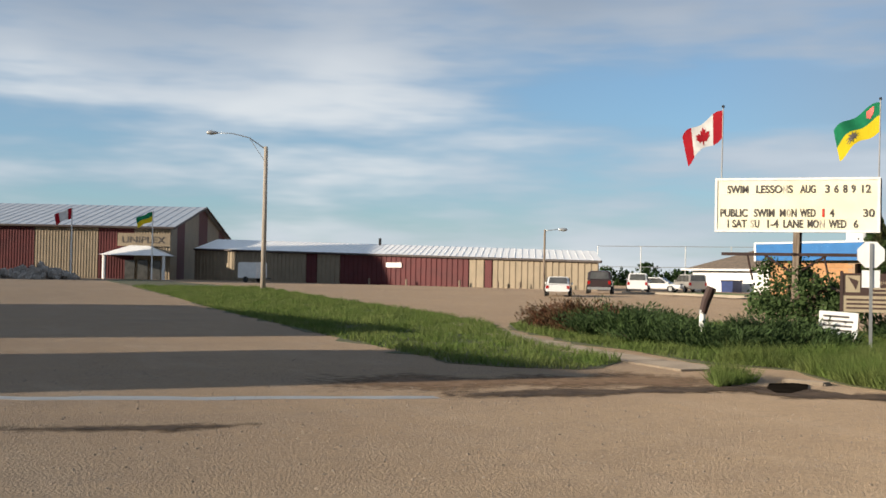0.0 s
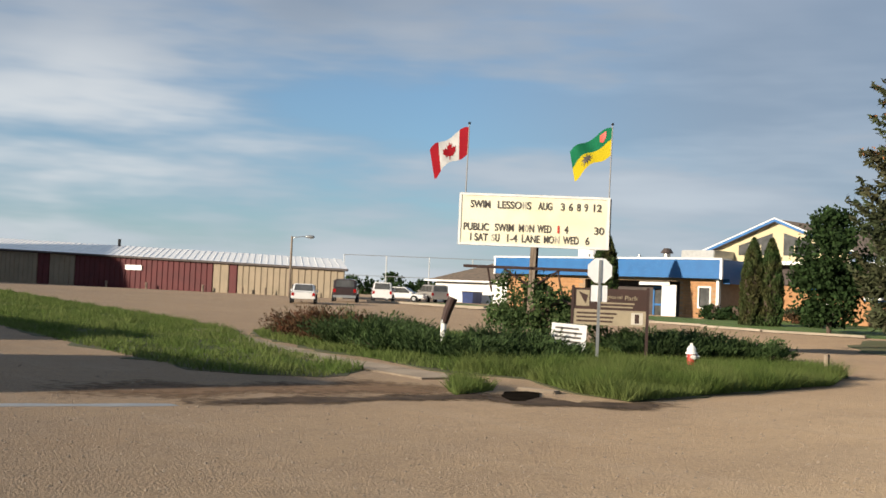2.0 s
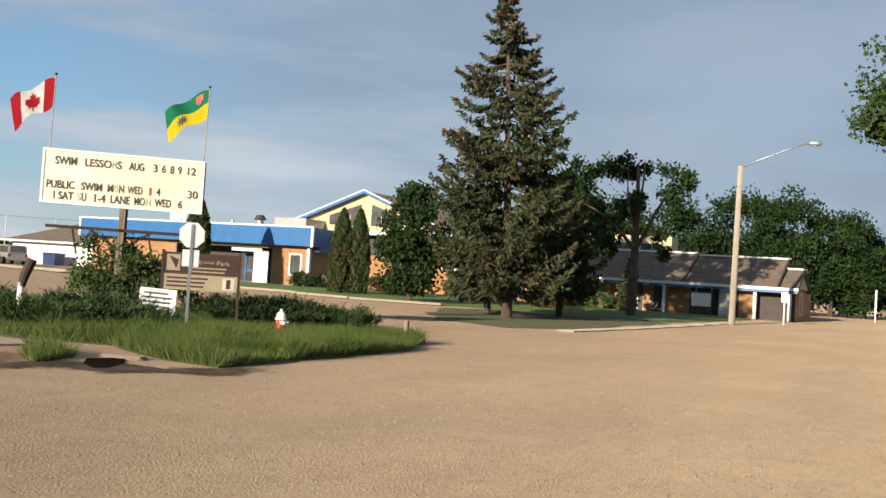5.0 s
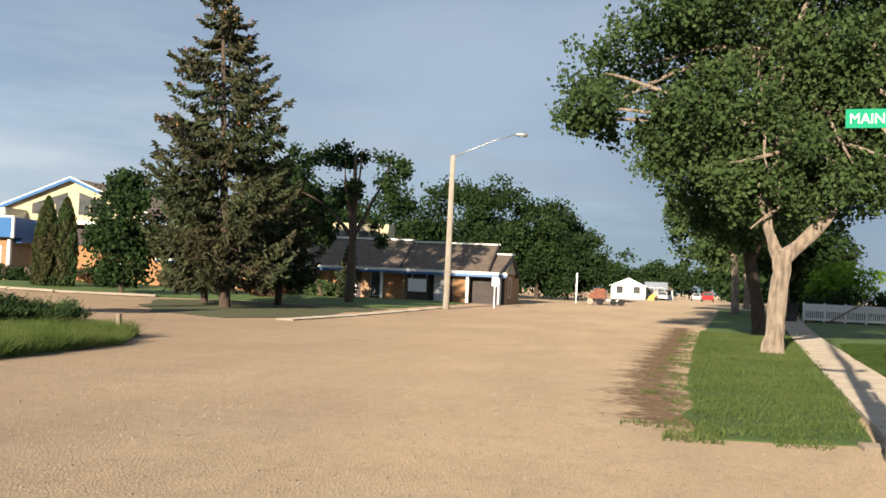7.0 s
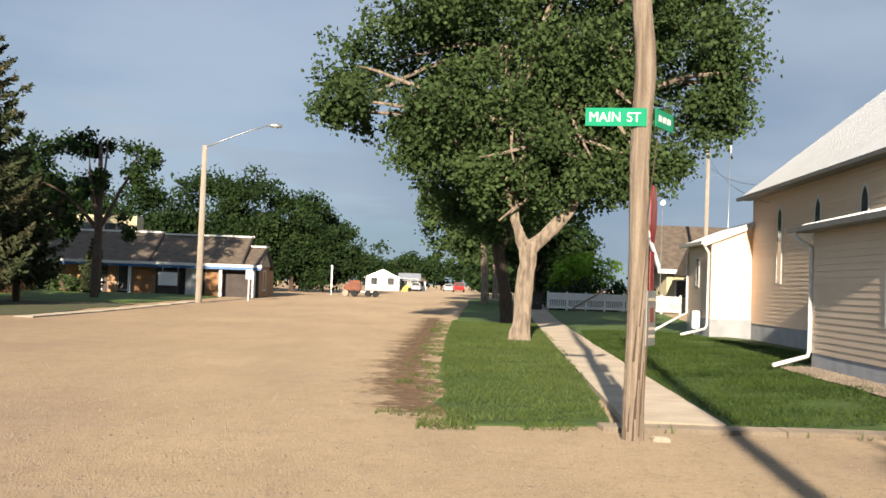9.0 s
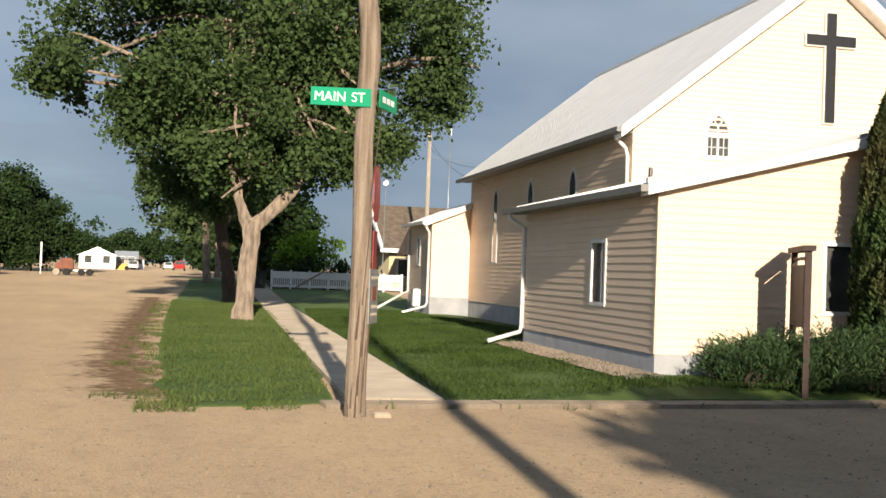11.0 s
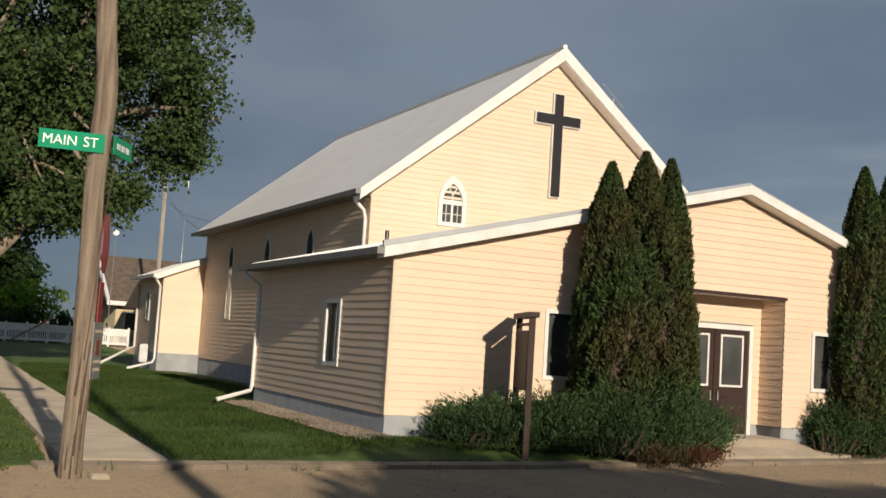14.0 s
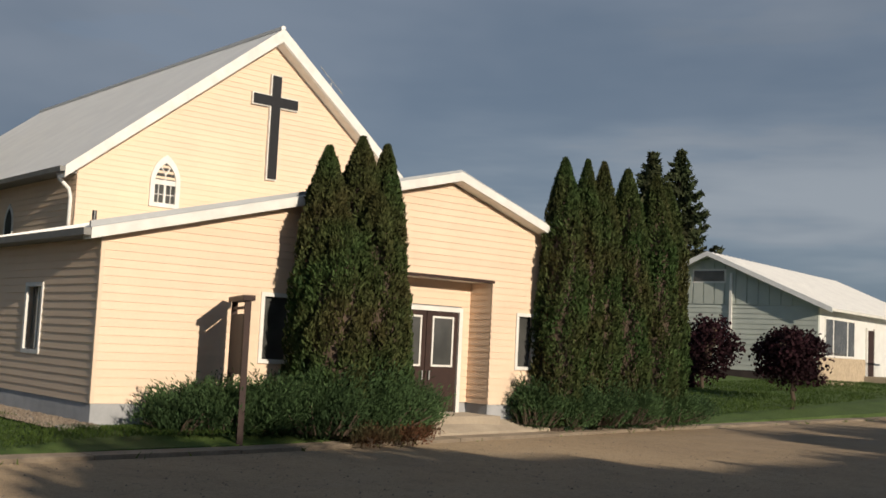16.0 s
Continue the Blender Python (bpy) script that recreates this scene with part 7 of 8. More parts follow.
def tree(name, label, base, segs, blobs, clumps, per, spread, leaf, bark, foliage, group="", droop=0.2, seed=1):
    rng = np.random.default_rng(seed)
    t = thing(name, label, "tree", base, group)
    bm = limbs(bmesh.new(), base, segs)
    for v in bm.verts:
        v.co += Vector(noise.noise_vector(v.co * 2.2)) * 0.07 + Vector(noise.noise_vector(v.co * 7.0)) * 0.025
    part("trunk", bm, bark, t, smooth=True)
    b = [(base[0] + q[0], base[1] + q[1], base[2] + q[2], *q[3:]) for q in blobs]
    pts = blob_points(b, clumps, per, spread, rng)
    q = np.array(b)
    near = np.min(np.linalg.norm((pts[:, None, :] - q[None, :, :3]) / q[None, :, 3:6], axis=2), axis=1)
    pts = pts[near < 1.32]
    link("crown", quads_mesh("crown", leaves(pts, leaf, leaf * 0.75, droop=droop, rng=rng)), foliage, t)
    return t


def twigs(base, blobs, n, start, rng):
    """Thin limbs from a start height towards points in the crown."""
    out = []
    for i in range(n):
        q = blobs[rng.randrange(len(blobs))]
        end = Vector((q[0] + rng.uniform(-0.7, 0.7) * q[3], q[1] + rng.uniform(-0.7, 0.7) * q[4], q[2] + rng.uniform(-0.3, 0.8) * q[5]))
        s = Vector(start[rng.randrange(len(start))])
        mid = s.lerp(end, 0.5) + Vector((rng.uniform(-0.4, 0.4), rng.uniform(-0.4, 0.4), 0.5))
        out.append(([s, mid, end], [0.13, 0.075, 0.025]))
    return out


COTTON = [(0.4, 0, 10.5, 4.6, 4.2, 3.8), (-3.9, 0, 8.1, 2.5, 2.6, 1.8), (-2.0, 0.5, 6.6, 2.3, 2.2, 1.5), (4.0, 0, 9.2, 3.2, 3.0, 3.2), (1.6, -0.6, 6.4, 2.8, 2.4, 1.9),
          (5.3, 0.2, 11.4, 2.2, 2.2, 2.2), (-1.3, -0.5, 11.6, 2.4, 2.6, 2.4), (2.2, 0, 13.8, 3.2, 3, 2.2), (3.5, -0.4, 5.6, 1.3, 1.3, 1.2), (-0.6, -0.8, 5.2, 1.4, 1.3, 1.0), (-5.6, 0, 7.7, 1.3, 1.5, 1.0), (-3.4, 0.2, 6.6, 1.5, 1.5, 1.0), (-5.9, 0, 6.9, 0.9, 1.0, 0.7), (6.3, 0, 8.0, 1.3, 1.4, 1.4), (0.6, -0.9, 5.5, 1.2, 1.1, 0.7), (2.6, -0.7, 5.3, 1.1, 1.1, 0.7), (0.6, -0.4, 8.0, 3.0, 2.4, 1.8),
          (-0.75, -0.6, 3.75, 0.6, 0.6, 0.65), (-0.3, -0.7, 4.7, 1.2, 1.0, 0.7)]
rg = random.Random(3)
tree("cottonwood_tree", "large cottonwood with pale forked trunk and glossy leaves", (3.02, 34.4, 0.06),
     [([(0, 0, -0.3), (0.02, 0, 0.5), (0.1, 0, 1.6), (0.18, 0, 2.6), (0.2, 0, 3.1)], [0.40, 0.30, 0.27, 0.28, 0.27]),
      ([(0.15, 0, 2.8), (-0.12, 0, 3.35), (-0.3, 0.1, 4.0), (-0.5, 0.2, 6.0), (0.2, 0, 9.0), (0.4, 0, 12.0)], [0.24, 0.17, 0.15, 0.13, 0.1, 0.04]),
      ([(0.2, 0, 2.8), (0.9, 0, 3.5), (1.5, -0.1, 4.3), (1.8, 0, 5.4), (2.6, 0, 7.5), (3.6, 0, 10.5)], [0.26, 0.2, 0.17, 0.14, 0.11, 0.04]),
      ([(-0.33, 0.1, 4.3), (-2.0, 0, 6.0), (-4.0, 0, 8.0)], [0.14, 0.1, 0.03]),
      ([(1.6, 0, 5.2), (0.8, -0.6, 7.5), (1.0, -0.8, 10.0)], [0.14, 0.1, 0.04])]
     + twigs(None, COTTON, 36, [(-0.5, 0.2, 6.0), (1.8, 0, 5.4), (0.2, 0, 9.0), (2.6, 0, 7.5)], rg),
     COTTON, 2900, 40, 0.21, 0.165, M_BARK, M_LEAF, "boulevard cottonwoods", seed=11)
B2 = [(-2.4, 0, 8.5, 3.2, 3, 2.8), (0.6, 0, 10, 4, 3.6, 3.4), (3.2, 0, 8.2, 3, 3, 2.8), (-1.0, 0, 5.6, 2.4, 2.4, 1.6)]
# darker bark than the rest of the row: shade put into its colour
tree("cottonwood_tree", "cottonwood with its trunk coloured dark for shade", (3.9, 51.5, 0.08),
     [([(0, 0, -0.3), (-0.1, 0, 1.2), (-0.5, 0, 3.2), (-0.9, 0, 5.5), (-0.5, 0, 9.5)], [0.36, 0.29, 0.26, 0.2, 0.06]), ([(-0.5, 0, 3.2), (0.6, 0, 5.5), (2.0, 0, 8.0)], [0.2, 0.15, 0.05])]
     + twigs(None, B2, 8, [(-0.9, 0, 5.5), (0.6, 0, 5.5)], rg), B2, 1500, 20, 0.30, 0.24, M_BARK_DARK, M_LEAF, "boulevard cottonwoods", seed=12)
B3 = [(-2.6, 0, 5.2, 2.4, 2.2, 1.9), (0.2, 0, 7.4, 3.2, 3, 2.6), (2.6, 0, 5.8, 2.4, 2.2, 2.0), (-3.2, 0, 6.8, 1.8, 2, 1.5)]
for (x, y), sd in (((4.5, 82, ), 13), ((7.2, 112), 14)):
    tree("cottonwood_tree", "sunlit cottonwood farther along the boulevard", (x, y, ground_z(x, y) + 0.05),
         [([(0, 0, -0.3), (-0.05, 0, 2.0), (-0.2, 0, 4.2), (-0.1, 0, 7.5)], [0.34, 0.27, 0.24, 0.07])] + twigs(None, B3, 6, [(-0.2, 0, 4.2)], rg),
         B3, 700, 16, 0.4, 0.36, M_BARK, M_LEAF, "boulevard cottonwoods", seed=sd)


def spruce(base, h, w, levels, per_level, label, leaf=0.34, seed=1, cones=True, skirt=0.06, trunk_r=0.28, lean=0.0):
    """A conical spruce: trunk, drooping boughs with hanging sprays, rusty cones near the top."""
    rng = np.random.default_rng(seed)
    t = thing("spruce_tree", label, "tree", base)
    tip = Vector((lean, 0, h * 0.99))
    part("trunk", rod((base[0], base[1], base[2] - 0.3), Vector(base) + tip, trunk_r, 0.02, n=12), M_BARK_DARK, t, smooth=True)
    pts, outs, cone_pts = [], [], []
    wood = bmesh.new()
    for i in range(levels):
        f = i / (levels - 1)
        z = h * (skirt + (0.985 - skirt) * f ** 0.95)
        full = float(np.interp(f, [0, 0.1, 0.3, 0.56, 0.73, 0.86, 0.95, 1.0], [0.76, 0.92, 1.0, 0.90, 0.62, 0.36, 0.17, 0.04]))
        for k in range(per_level if f < 0.5 else max(5, int(per_level * 0.6))):
            az = rng.uniform(0, math.tau)
            ln = max(0.18, w * full * rng.uniform(0.6, 1.1))
            d = np.array([math.cos(az), math.sin(az), 0.0])
            sag, rise = ln * (0.28 - 0.2 * f), 0.22 * ln
            m = int(14 + 34 * ln)
            s = rng.uniform(0.12, 1.0, m) ** 0.75
            zz = z - sag * np.sin(s * math.pi * 0.75) + rise * np.clip(s - 0.72, 0, 1) * 2.2
            p = np.array(base)[None, :] + d[None, :] * (s * ln)[:, None]
            p[:, 2] = base[2] + zz
            p[:, 0] += lean * z / h
            wide = (0.09 + 0.13 * ln * (1 - s) * 0.7)[:, None]
            side = np.array([-d[1], d[0], 0.0])[None, :] * rng.normal(size=(m, 1)) * wide
            hang = -np.abs(rng.normal(size=m)) * (0.08 + 0.10 * (1 - f))
            p = p + side
            p[:, 2] += hang
            pts.append(p)
            o = np.tile(d * 0.8, (m, 1))
            o[:, 2] = np.where(s > 0.8, 0.25, -0.75)
            outs.append(o)
            if cones and f > 0.45 and rng.random() < 0.75:
                q = np.array(base) + d * ln * 0.92
                q[2] = base[2] + z - sag * 0.6 + rise * 0.3
                q[0] += lean * z / h
                cone_pts.append(q + rng.normal(size=(7, 3)) * 0.10)
            if k % 3 == 0 and ln > 0.8:
                b0 = Vector(base) + Vector((lean * z / h, 0, z))
                e = b0 + Vector(d) * ln * 0.8 - Vector((0, 0, sag))
                cyl(wood, b0, e, 0.035, 0.01, n=5)
    part("branching", wood, M_BARK_DARK, t)["kind"] = "stuff"
    P, O = np.concatenate(pts), np.concatenate(outs)
    link("needles", quads_mesh("needles", leaves(P, leaf, leaf * 0.36, out=O, rng=rng)), M_SPRUCE, t)
    if cone_pts:
        C = np.concatenate(cone_pts)
        link("cone_cluster", quads_mesh("cones", leaves(C, 0.16, 0.07, droop=1.2, rng=rng)), M_CONE, t, "rust-brown hanging cones")["kind"] = "stuff"
    return t


M_CONE = mat("spruce_cones", (0.30, 0.12, 0.04), (0.2, 0.09, 0.035), 2, 0.7, island=0.4)
spruce((-20.4, 48.5, 0.05), 16.0, 3.75, 31, 12, "tall dark spruce with rusty cones near its top", seed=21, lean=-1.0, skirt=0.115)
spruce((-23.2, 52.4, 0.1), 6.5, 2.2, 16, 9, "smaller spruce standing behind the tall one", seed=22, cones=False, skirt=0.2, trunk_r=0.2)
spruce((-20.2, 55.0, 0.1), 7.5, 2.4, 16, 9, "smaller spruce standing in deep shade", seed=23, cones=False, skirt=0.22, trunk_r=0.2)
spruce((-21.7, 72.6, 0.35), 3.6, 0.9, 14, 8, "young spruce before the brick building", seed=24, cones=False, skirt=0.02, leaf=0.3, trunk_r=0.08)
spruce((48.6, 35.2, 0.9), 11.8, 2.4, 34, 12, "dark spruce behind the church hedge", seed=25, cones=False, leaf=0.45, trunk_r=0.2)
spruce((50.3, 34.6, 0.9), 12.1, 2.4, 34, 12, "dark spruce behind the bungalow", seed=26, cones=False, leaf=0.45, trunk_r=0.2)


def leafy(name, label, base, blobs, clumps, per, spread, leaf, material, trunk=0.2, group="", seed=1, category="tree", bark=None):
    top = max(b[2] for b in blobs)
    segs = [([(0, 0, -0.3), (0.05, 0, top * 0.4), (0, 0, top)], [trunk, trunk * 0.8, trunk * 0.25])] + twigs(None, blobs, 5, [(0.03, 0, top * 0.45)], random.Random(seed))
    t = tree(name, label, base, segs, blobs, clumps, per, spread, leaf, bark or M_BARK_DARK, material, group, seed=seed)
    t["category"] = category
    return t


leafy("elm_tree", "rounded green tree beside the pool building", (-31, 58.4, 0.25), [(0, 0, 4.2, 1.9, 1.9, 2.4), (0.9, 0, 2.6, 1.5, 1.5, 1.9), (-0.8, 0, 2.4, 1.3, 1.4, 1.8), (0.3, 0, 5.8, 1.1, 1.1, 1.2)], 700, 16, 0.25, 0.26, M_LEAF_DARK, 0.16, seed=31)
leafy("elm_tree", "open-crowned elm with dead twigs and dark trunk", (-18.9, 63.6, 0.2),
      [(-2.8, 0, 8.9, 1.3, 1.3, 1.0), (-0.2, 0, 8.8, 1.3, 1.3, 0.9), (2.2, 0, 8.0, 1.2, 1.3, 1.0), (-4.0, 0, 7.2, 1.2, 1.3, 1.2), (-0.9, 0, 6.8, 1.3, 1.4, 0.9), (2.9, 0, 6.6, 0.7, 1, 0.7), (2.0, 0, 4.6, 0.7, 0.8, 1.1), (-2.6, 0, 5.2, 1.2, 1.2, 1.0)], 420, 18, 0.22, 0.24, M_LEAF_DARK, 0.3, seed=32)
leafy("elm_tree", "dense dark elm behind the spruce", (-25.5, 69.5, 0.35), [(0, 0, 7.2, 2.2, 2, 2.2), (-1.5, 0, 4.6, 2, 2, 2), (1.6, 0, 5, 1.8, 2, 2)], 700, 16, 0.28, 0.3, M_LEAF_DARK, 0.28, seed=33)
for k, (x, y, h) in enumerate(((-27, 105, 10.2), (-21.5, 108, 11.6), (-17.2, 109, 11.4), (-13.4, 111, 10.2), (-10.6, 114, 7.8), (-33, 104, 10.0))):
    leafy("elm_tree", "dark full-crowned tree in a shelter row", (x, y, 0.5), [(0, 0, h * 0.62, 3.6, 3.2, h * 0.38), (-1.8, 0, h * 0.4, 2.4, 2.4, h * 0.3), (1.8, 0, h * 0.38, 2.4, 2.4, h * 0.3)], 900, 20, 0.34, 0.32, M_LEAF_DARK, 0.25, "dark shelter row", seed=40 + k)
for k, (x, y, h, w) in enumerate(((-14, 262, 9, 4), (-8, 270, 11.5, 6), (-3, 268, 8, 4), (4, 264, 8.5, 5), (11, 258, 9, 5), (16, 250, 8, 5), (22, 240, 9, 5), (12, 200, 7, 4), (9.5, 150, 6.5, 3.5), (12, 130, 7, 4))):
    leafy("elm_tree", "distant green tree at the end of the street", (x, y, 0.5), [(0, 0, h * 0.55, w, w, h * 0.42), (w * 0.5, 0, h * 0.4, w * 0.6, w, h * 0.32)], 260, 12, 0.55, 0.75, M_LEAF_DARK, 0.25, "trees at the street's end", seed=60 + k)
for k in range(9):
    a = math.radians(-53.5 + k * 1.7)
    x, y = 205 * math.sin(a), 205 * math.cos(a)
    leafy("shrub", "distant green scrub beyond the ball field", (x, y, 0.5), [(0, 0, 1.3, 3.4, 3, 1.4 + 0.5 * (k % 3))], 130, 10, 0.5, 0.6, M_LEAF_DARK, 0.2, "scrub beyond the lot", seed=80 + k, category="shrub")
leafy("shrub", "bright yellow-green shrub behind the white fence", (11.2, 77.4, 0.35), [(0, 0, 2.3, 2.4, 1.8, 1.3), (-1.2, 0, 1.6, 1.5, 1.5, 1.1)], 420, 16, 0.22, 0.24, M_LEAF_BRIGHT, 0.1, seed=91, category="shrub")
leafy("shrub", "dark hedge under the bright shrub", (11.8, 75.2, 0.35), [(-2.4, 0, 0.9, 1.6, 1, 0.9), (0, 0, 1.0, 1.8, 1, 1.0), (2.4, 0, 1.0, 1.6, 1, 1.0)], 400, 14, 0.2, 0.22, M_LEAF_DARK, 0.08, seed=92, category="shrub")
leafy("elm_tree", "shaded yard tree behind the fence", (8.6, 88, 0.4), [(0, 0, 5.5, 3, 3, 2.4), (2.6, 0, 4.6, 2.4, 2.4, 1.8)], 500, 14, 0.35, 0.4, M_LEAF_DARK, 0.25, seed=93)
leafy("plum_shrub", "dark purple-leaved plum shrub on the lawn", (33.5, 21.9, 0.6), [(0, 0, 1.4, 1.15, 1.1, 1.0), (-0.5, 0.2, 1.0, 0.9, 0.9, 0.8)], 620, 14, 0.13, 0.13, M_LEAF_PLUM, 0.07, "purple shrubs", seed=94, category="shrub")
leafy("plum_shrub", "dark purple-leaved plum shrub on the lawn", (31.55, 17.35, 0.42), [(0, 0, 1.35, 1.05, 1.0, 0.85), (0.5, 0.2, 1.6, 0.75, 0.7, 0.6), (-0.55, 0, 1.5, 0.75, 0.7, 0.6)], 620, 14, 0.13, 0.12, M_LEAF_PLUM, 0.07, "purple shrubs", seed=95, category="shrub")
leafy("shrub", "rounded leafy shrub under the message board", (-22.9, 25.2, 0.08), [(-0.9, 0, 1.2, 0.9, 0.8, 1.0), (0.1, 0.1, 1.2, 0.9, 0.8, 0.95), (1.1, 0.7, 1.0, 1.0, 0.8, 0.7)], 520, 15, 0.14, 0.12, M_LEAF, 0.05, seed=96, category="shrub")
for k, (x, y, r, m) in enumerate(((-46.5, 70.6, 0.9, M_LEAF_DARK), (-44.6, 70.8, 0.9, M_LEAF_DARK), (-40.5, 71.5, 0.9, M_JUNIPER_RUST), (-35.5, 66, 1.0, M_LEAF_DARK), (-23.5, 72.4, 0.9, M_LEAF), (-26.5, 72.8, 0.9, M_LEAF_DARK), (-25.0, 66, 1.1, M_JUNIPER_RUST))):
    leafy("shrub", "low rounded foundation shrub by the brick wall", (x, y, ground_z(x, y) + 0.1), [(0, 0, r * 0.5, r * 1.2, r, r * 0.6)], 120, 12, 0.16, 0.2, m, 0.04, "foundation shrubs", seed=100 + k, category="shrub")


def thuja(base, h, r, label, group, n=17000, leaf=0.15, seed=1, tips=3):
    """A columnar cedar of upright flat sprays round a dark core."""
    rng = np.random.default_rng(seed)
    t = thing("cedar_tree", label, "tree", base, group)
    # wide dark core, far thicker than a trunk, colours the clefts as shaded
    core = tube(bmesh.new(), [Vector(base) + Vector((0, 0, h * f)) for f in (-0.03, 0.1, 0.35, 0.6, 0.8, 0.93)], [r * k for k in (0.3, 0.6, 0.72, 0.62, 0.36, 0.06)], 10)
    part("trunk", core, M_BARK_DARK, t)
    f = rng.random(n) ** 0.9
    prof = np.interp(f, [0, 0.06, 0.2, 0.45, 0.7, 0.84, 0.94, 1.0], [0.80, 0.94, 1.0, 0.97, 0.80, 0.55, 0.28, 0.05])
    az = rng.uniform(0, math.tau, n)
    # upright plumes with dark clefts between them
    cleft = np.sin(az * 6 + 2.2 * np.sin(f * 11 + seed) + seed) * 0.6 + np.sin(az * 11 - f * 26 + seed * 2) * 0.4 + 0.35 * np.sin(f * h * 7.5 + 5 * np.sin(az * 2 + seed))
    keep = rng.random(n) < np.clip(0.62 + 0.5 * cleft, 0.12, 1.0)
    f, prof, az, cleft = f[keep], prof[keep], az[keep], cleft[keep]
    n = len(f)
    rad = r * prof * (0.92 + 0.11 * cleft) * rng.uniform(0.78, 1.07, n)
    p = np.stack([base[0] + np.cos(az) * rad, base[1] + np.sin(az) * rad, base[2] + h * f], 1)
    o = np.stack([np.cos(az) * 0.35, np.sin(az) * 0.35, np.full(n, 0.75)], 1)
    link("foliage", quads_mesh("foliage", leaves(p, leaf, leaf * 0.32, out=o, rng=rng, scatter=0.4)), M_THUJA, t)
    return t


for k, (x, y, h, r) in enumerate(((11.28, 14.85, 4.75, 0.55), (12.08, 14.95, 5.05, 0.62), (12.48, 14.75, 4.95, 0.5), (11.35, 14.5, 3.7, 0.68), (12.05, 14.4, 4.0, 0.66), (12.4, 14.5, 3.3, 0.52))):
    thuja((x, y, 0.2), h, r, "tall dense cedar browned near its foot", "cedars by the church door", 36000, 0.11, seed=120 + k)
for k, (x, y, h, r) in enumerate(((17.5, 14.9, 5.5, 0.55), (18.36, 15.0, 5.6, 0.46), (18.86, 14.95, 5.62, 0.5), (19.78, 15.0, 5.6, 0.62), (20.72, 14.9, 5.6, 0.6), (21.35, 15.05, 5.5, 0.62))):
    thuja((x, y, 0.2), h, r, "tall green columnar cedar beside the church", "cedar row beside the church", 36000, 0.11, seed=130 + k)
for k, (x, y) in enumerate(((-38.85, 63.2), (-37.9, 63.8))):
    thuja((x, y, 0.2), 5.8, 0.82, "columnar cedar before the pool building", "cedars before the pool", 15000, 0.24, seed=140 + k)
thuja((-52.0, 64.4, 0.4), 6.3, 1.0, "columnar cedar at the pool entrance", "cedars before the pool", 15000, 0.24, seed=143)


def juniper(base, r, h, n, label, group, material=M_JUNIPER, seed=1, leaf=0.13):
    """A spreading juniper: feathery sprays that arch up and out of the middle."""
    rng = np.random.default_rng(seed)
    t = thing("juniper_shrub", label, "shrub", base, group)
    wood = bmesh.new()
    pts, outs = [], []
    plumes = [(rng.uniform(0, math.tau), rng.uniform(0.1, 1.0), rng.uniform(0.55, 1.25)) for _ in range(30)]
    for i in range(n):
        pa, pt, ps = plumes[i % len(plumes)]
        az, tilt = pa + rng.normal() * 0.15, min(1.0, max(0.1, pt + rng.normal() * 0.07))
        d = np.array([math.cos(az), math.sin(az), 0.0])
        start = np.array(base) + d * r * rng.uniform(0, 0.5) + np.array([rng.normal() * 0.1, rng.normal() * 0.1, 0])
        reach, rise = r * (0.25 + 0.5 * tilt) * rng.uniform(0.6, 1.2), h * ps * (1.15 - 0.5 * tilt) * rng.uniform(0.7, 1.12)
        m = 16
        s = rng.uniform(0.1, 1.0, m)
        p = start[None, :] + d[None, :] * (reach * s ** 1.3)[:, None] + rng.normal(size=(m, 3)) * (0.035 + 0.05 * (1 - s))[:, None]
        p[:, 2] += rise * s ** 0.8
        pts.append(p)
        o = np.tile(d * 0.7, (m, 1))
        o[:, 2] = 0.75
        outs.append(o)
        if i % 12 == 0:
            cyl(wood, start, start + d * reach * 0.7 + np.array([0, 0, rise * 0.6]), 0.018, 0.006, n=4)
    part("branching", wood, M_BARK_DARK, t)["kind"] = "stuff"
    link("foliage", quads_mesh("foliage", leaves(np.concatenate(pts), leaf, leaf * 0.24, out=np.concatenate(outs), rng=rng, scatter=0.3)), material, t)
    return t


for k, (x, y, r, h) in enumerate(((-29.2, 21.0, 1.3, 0.85), (-27.4, 20.6, 1.4, 0.95), (-25.6, 20.2, 1.4, 0.95), (-24.0, 19.8, 1.4, 0.9), (-22.6, 19.5, 1.4, 0.85), (-21.2, 19.7, 1.4, 0.8), (-20.0, 19.6, 1.3, 0.65), (-19.4, 21.2, 1.3, 0.7), (-20.9, 21.8, 1.4, 0.8), (-26.4, 22.4, 1.4, 0.9),
                              (-19.0, 26.2, 1.4, 0.75), (-18.6, 27.8, 1.4, 0.75), (-19.8, 28.9, 1.4, 0.8), (-20.8, 27.3, 1.4, 0.8), (-17.6, 28.6, 1.2, 0.6))):
    x, y = (x * 0.98, y * 0.98) if y < 24 else (x, y)
    juniper((x, y, 0.08), r, h * (0.62 if k in (4, 5, 6, 7) else 0.82), 800, "low spreading juniper in the sign bed" if k > 1 else "spreading juniper with rust-brown tips", "junipers of the sign bed", M_JUNIPER_DARK if k > 1 else M_JUNIPER_RUST, 150 + k, 0.125)
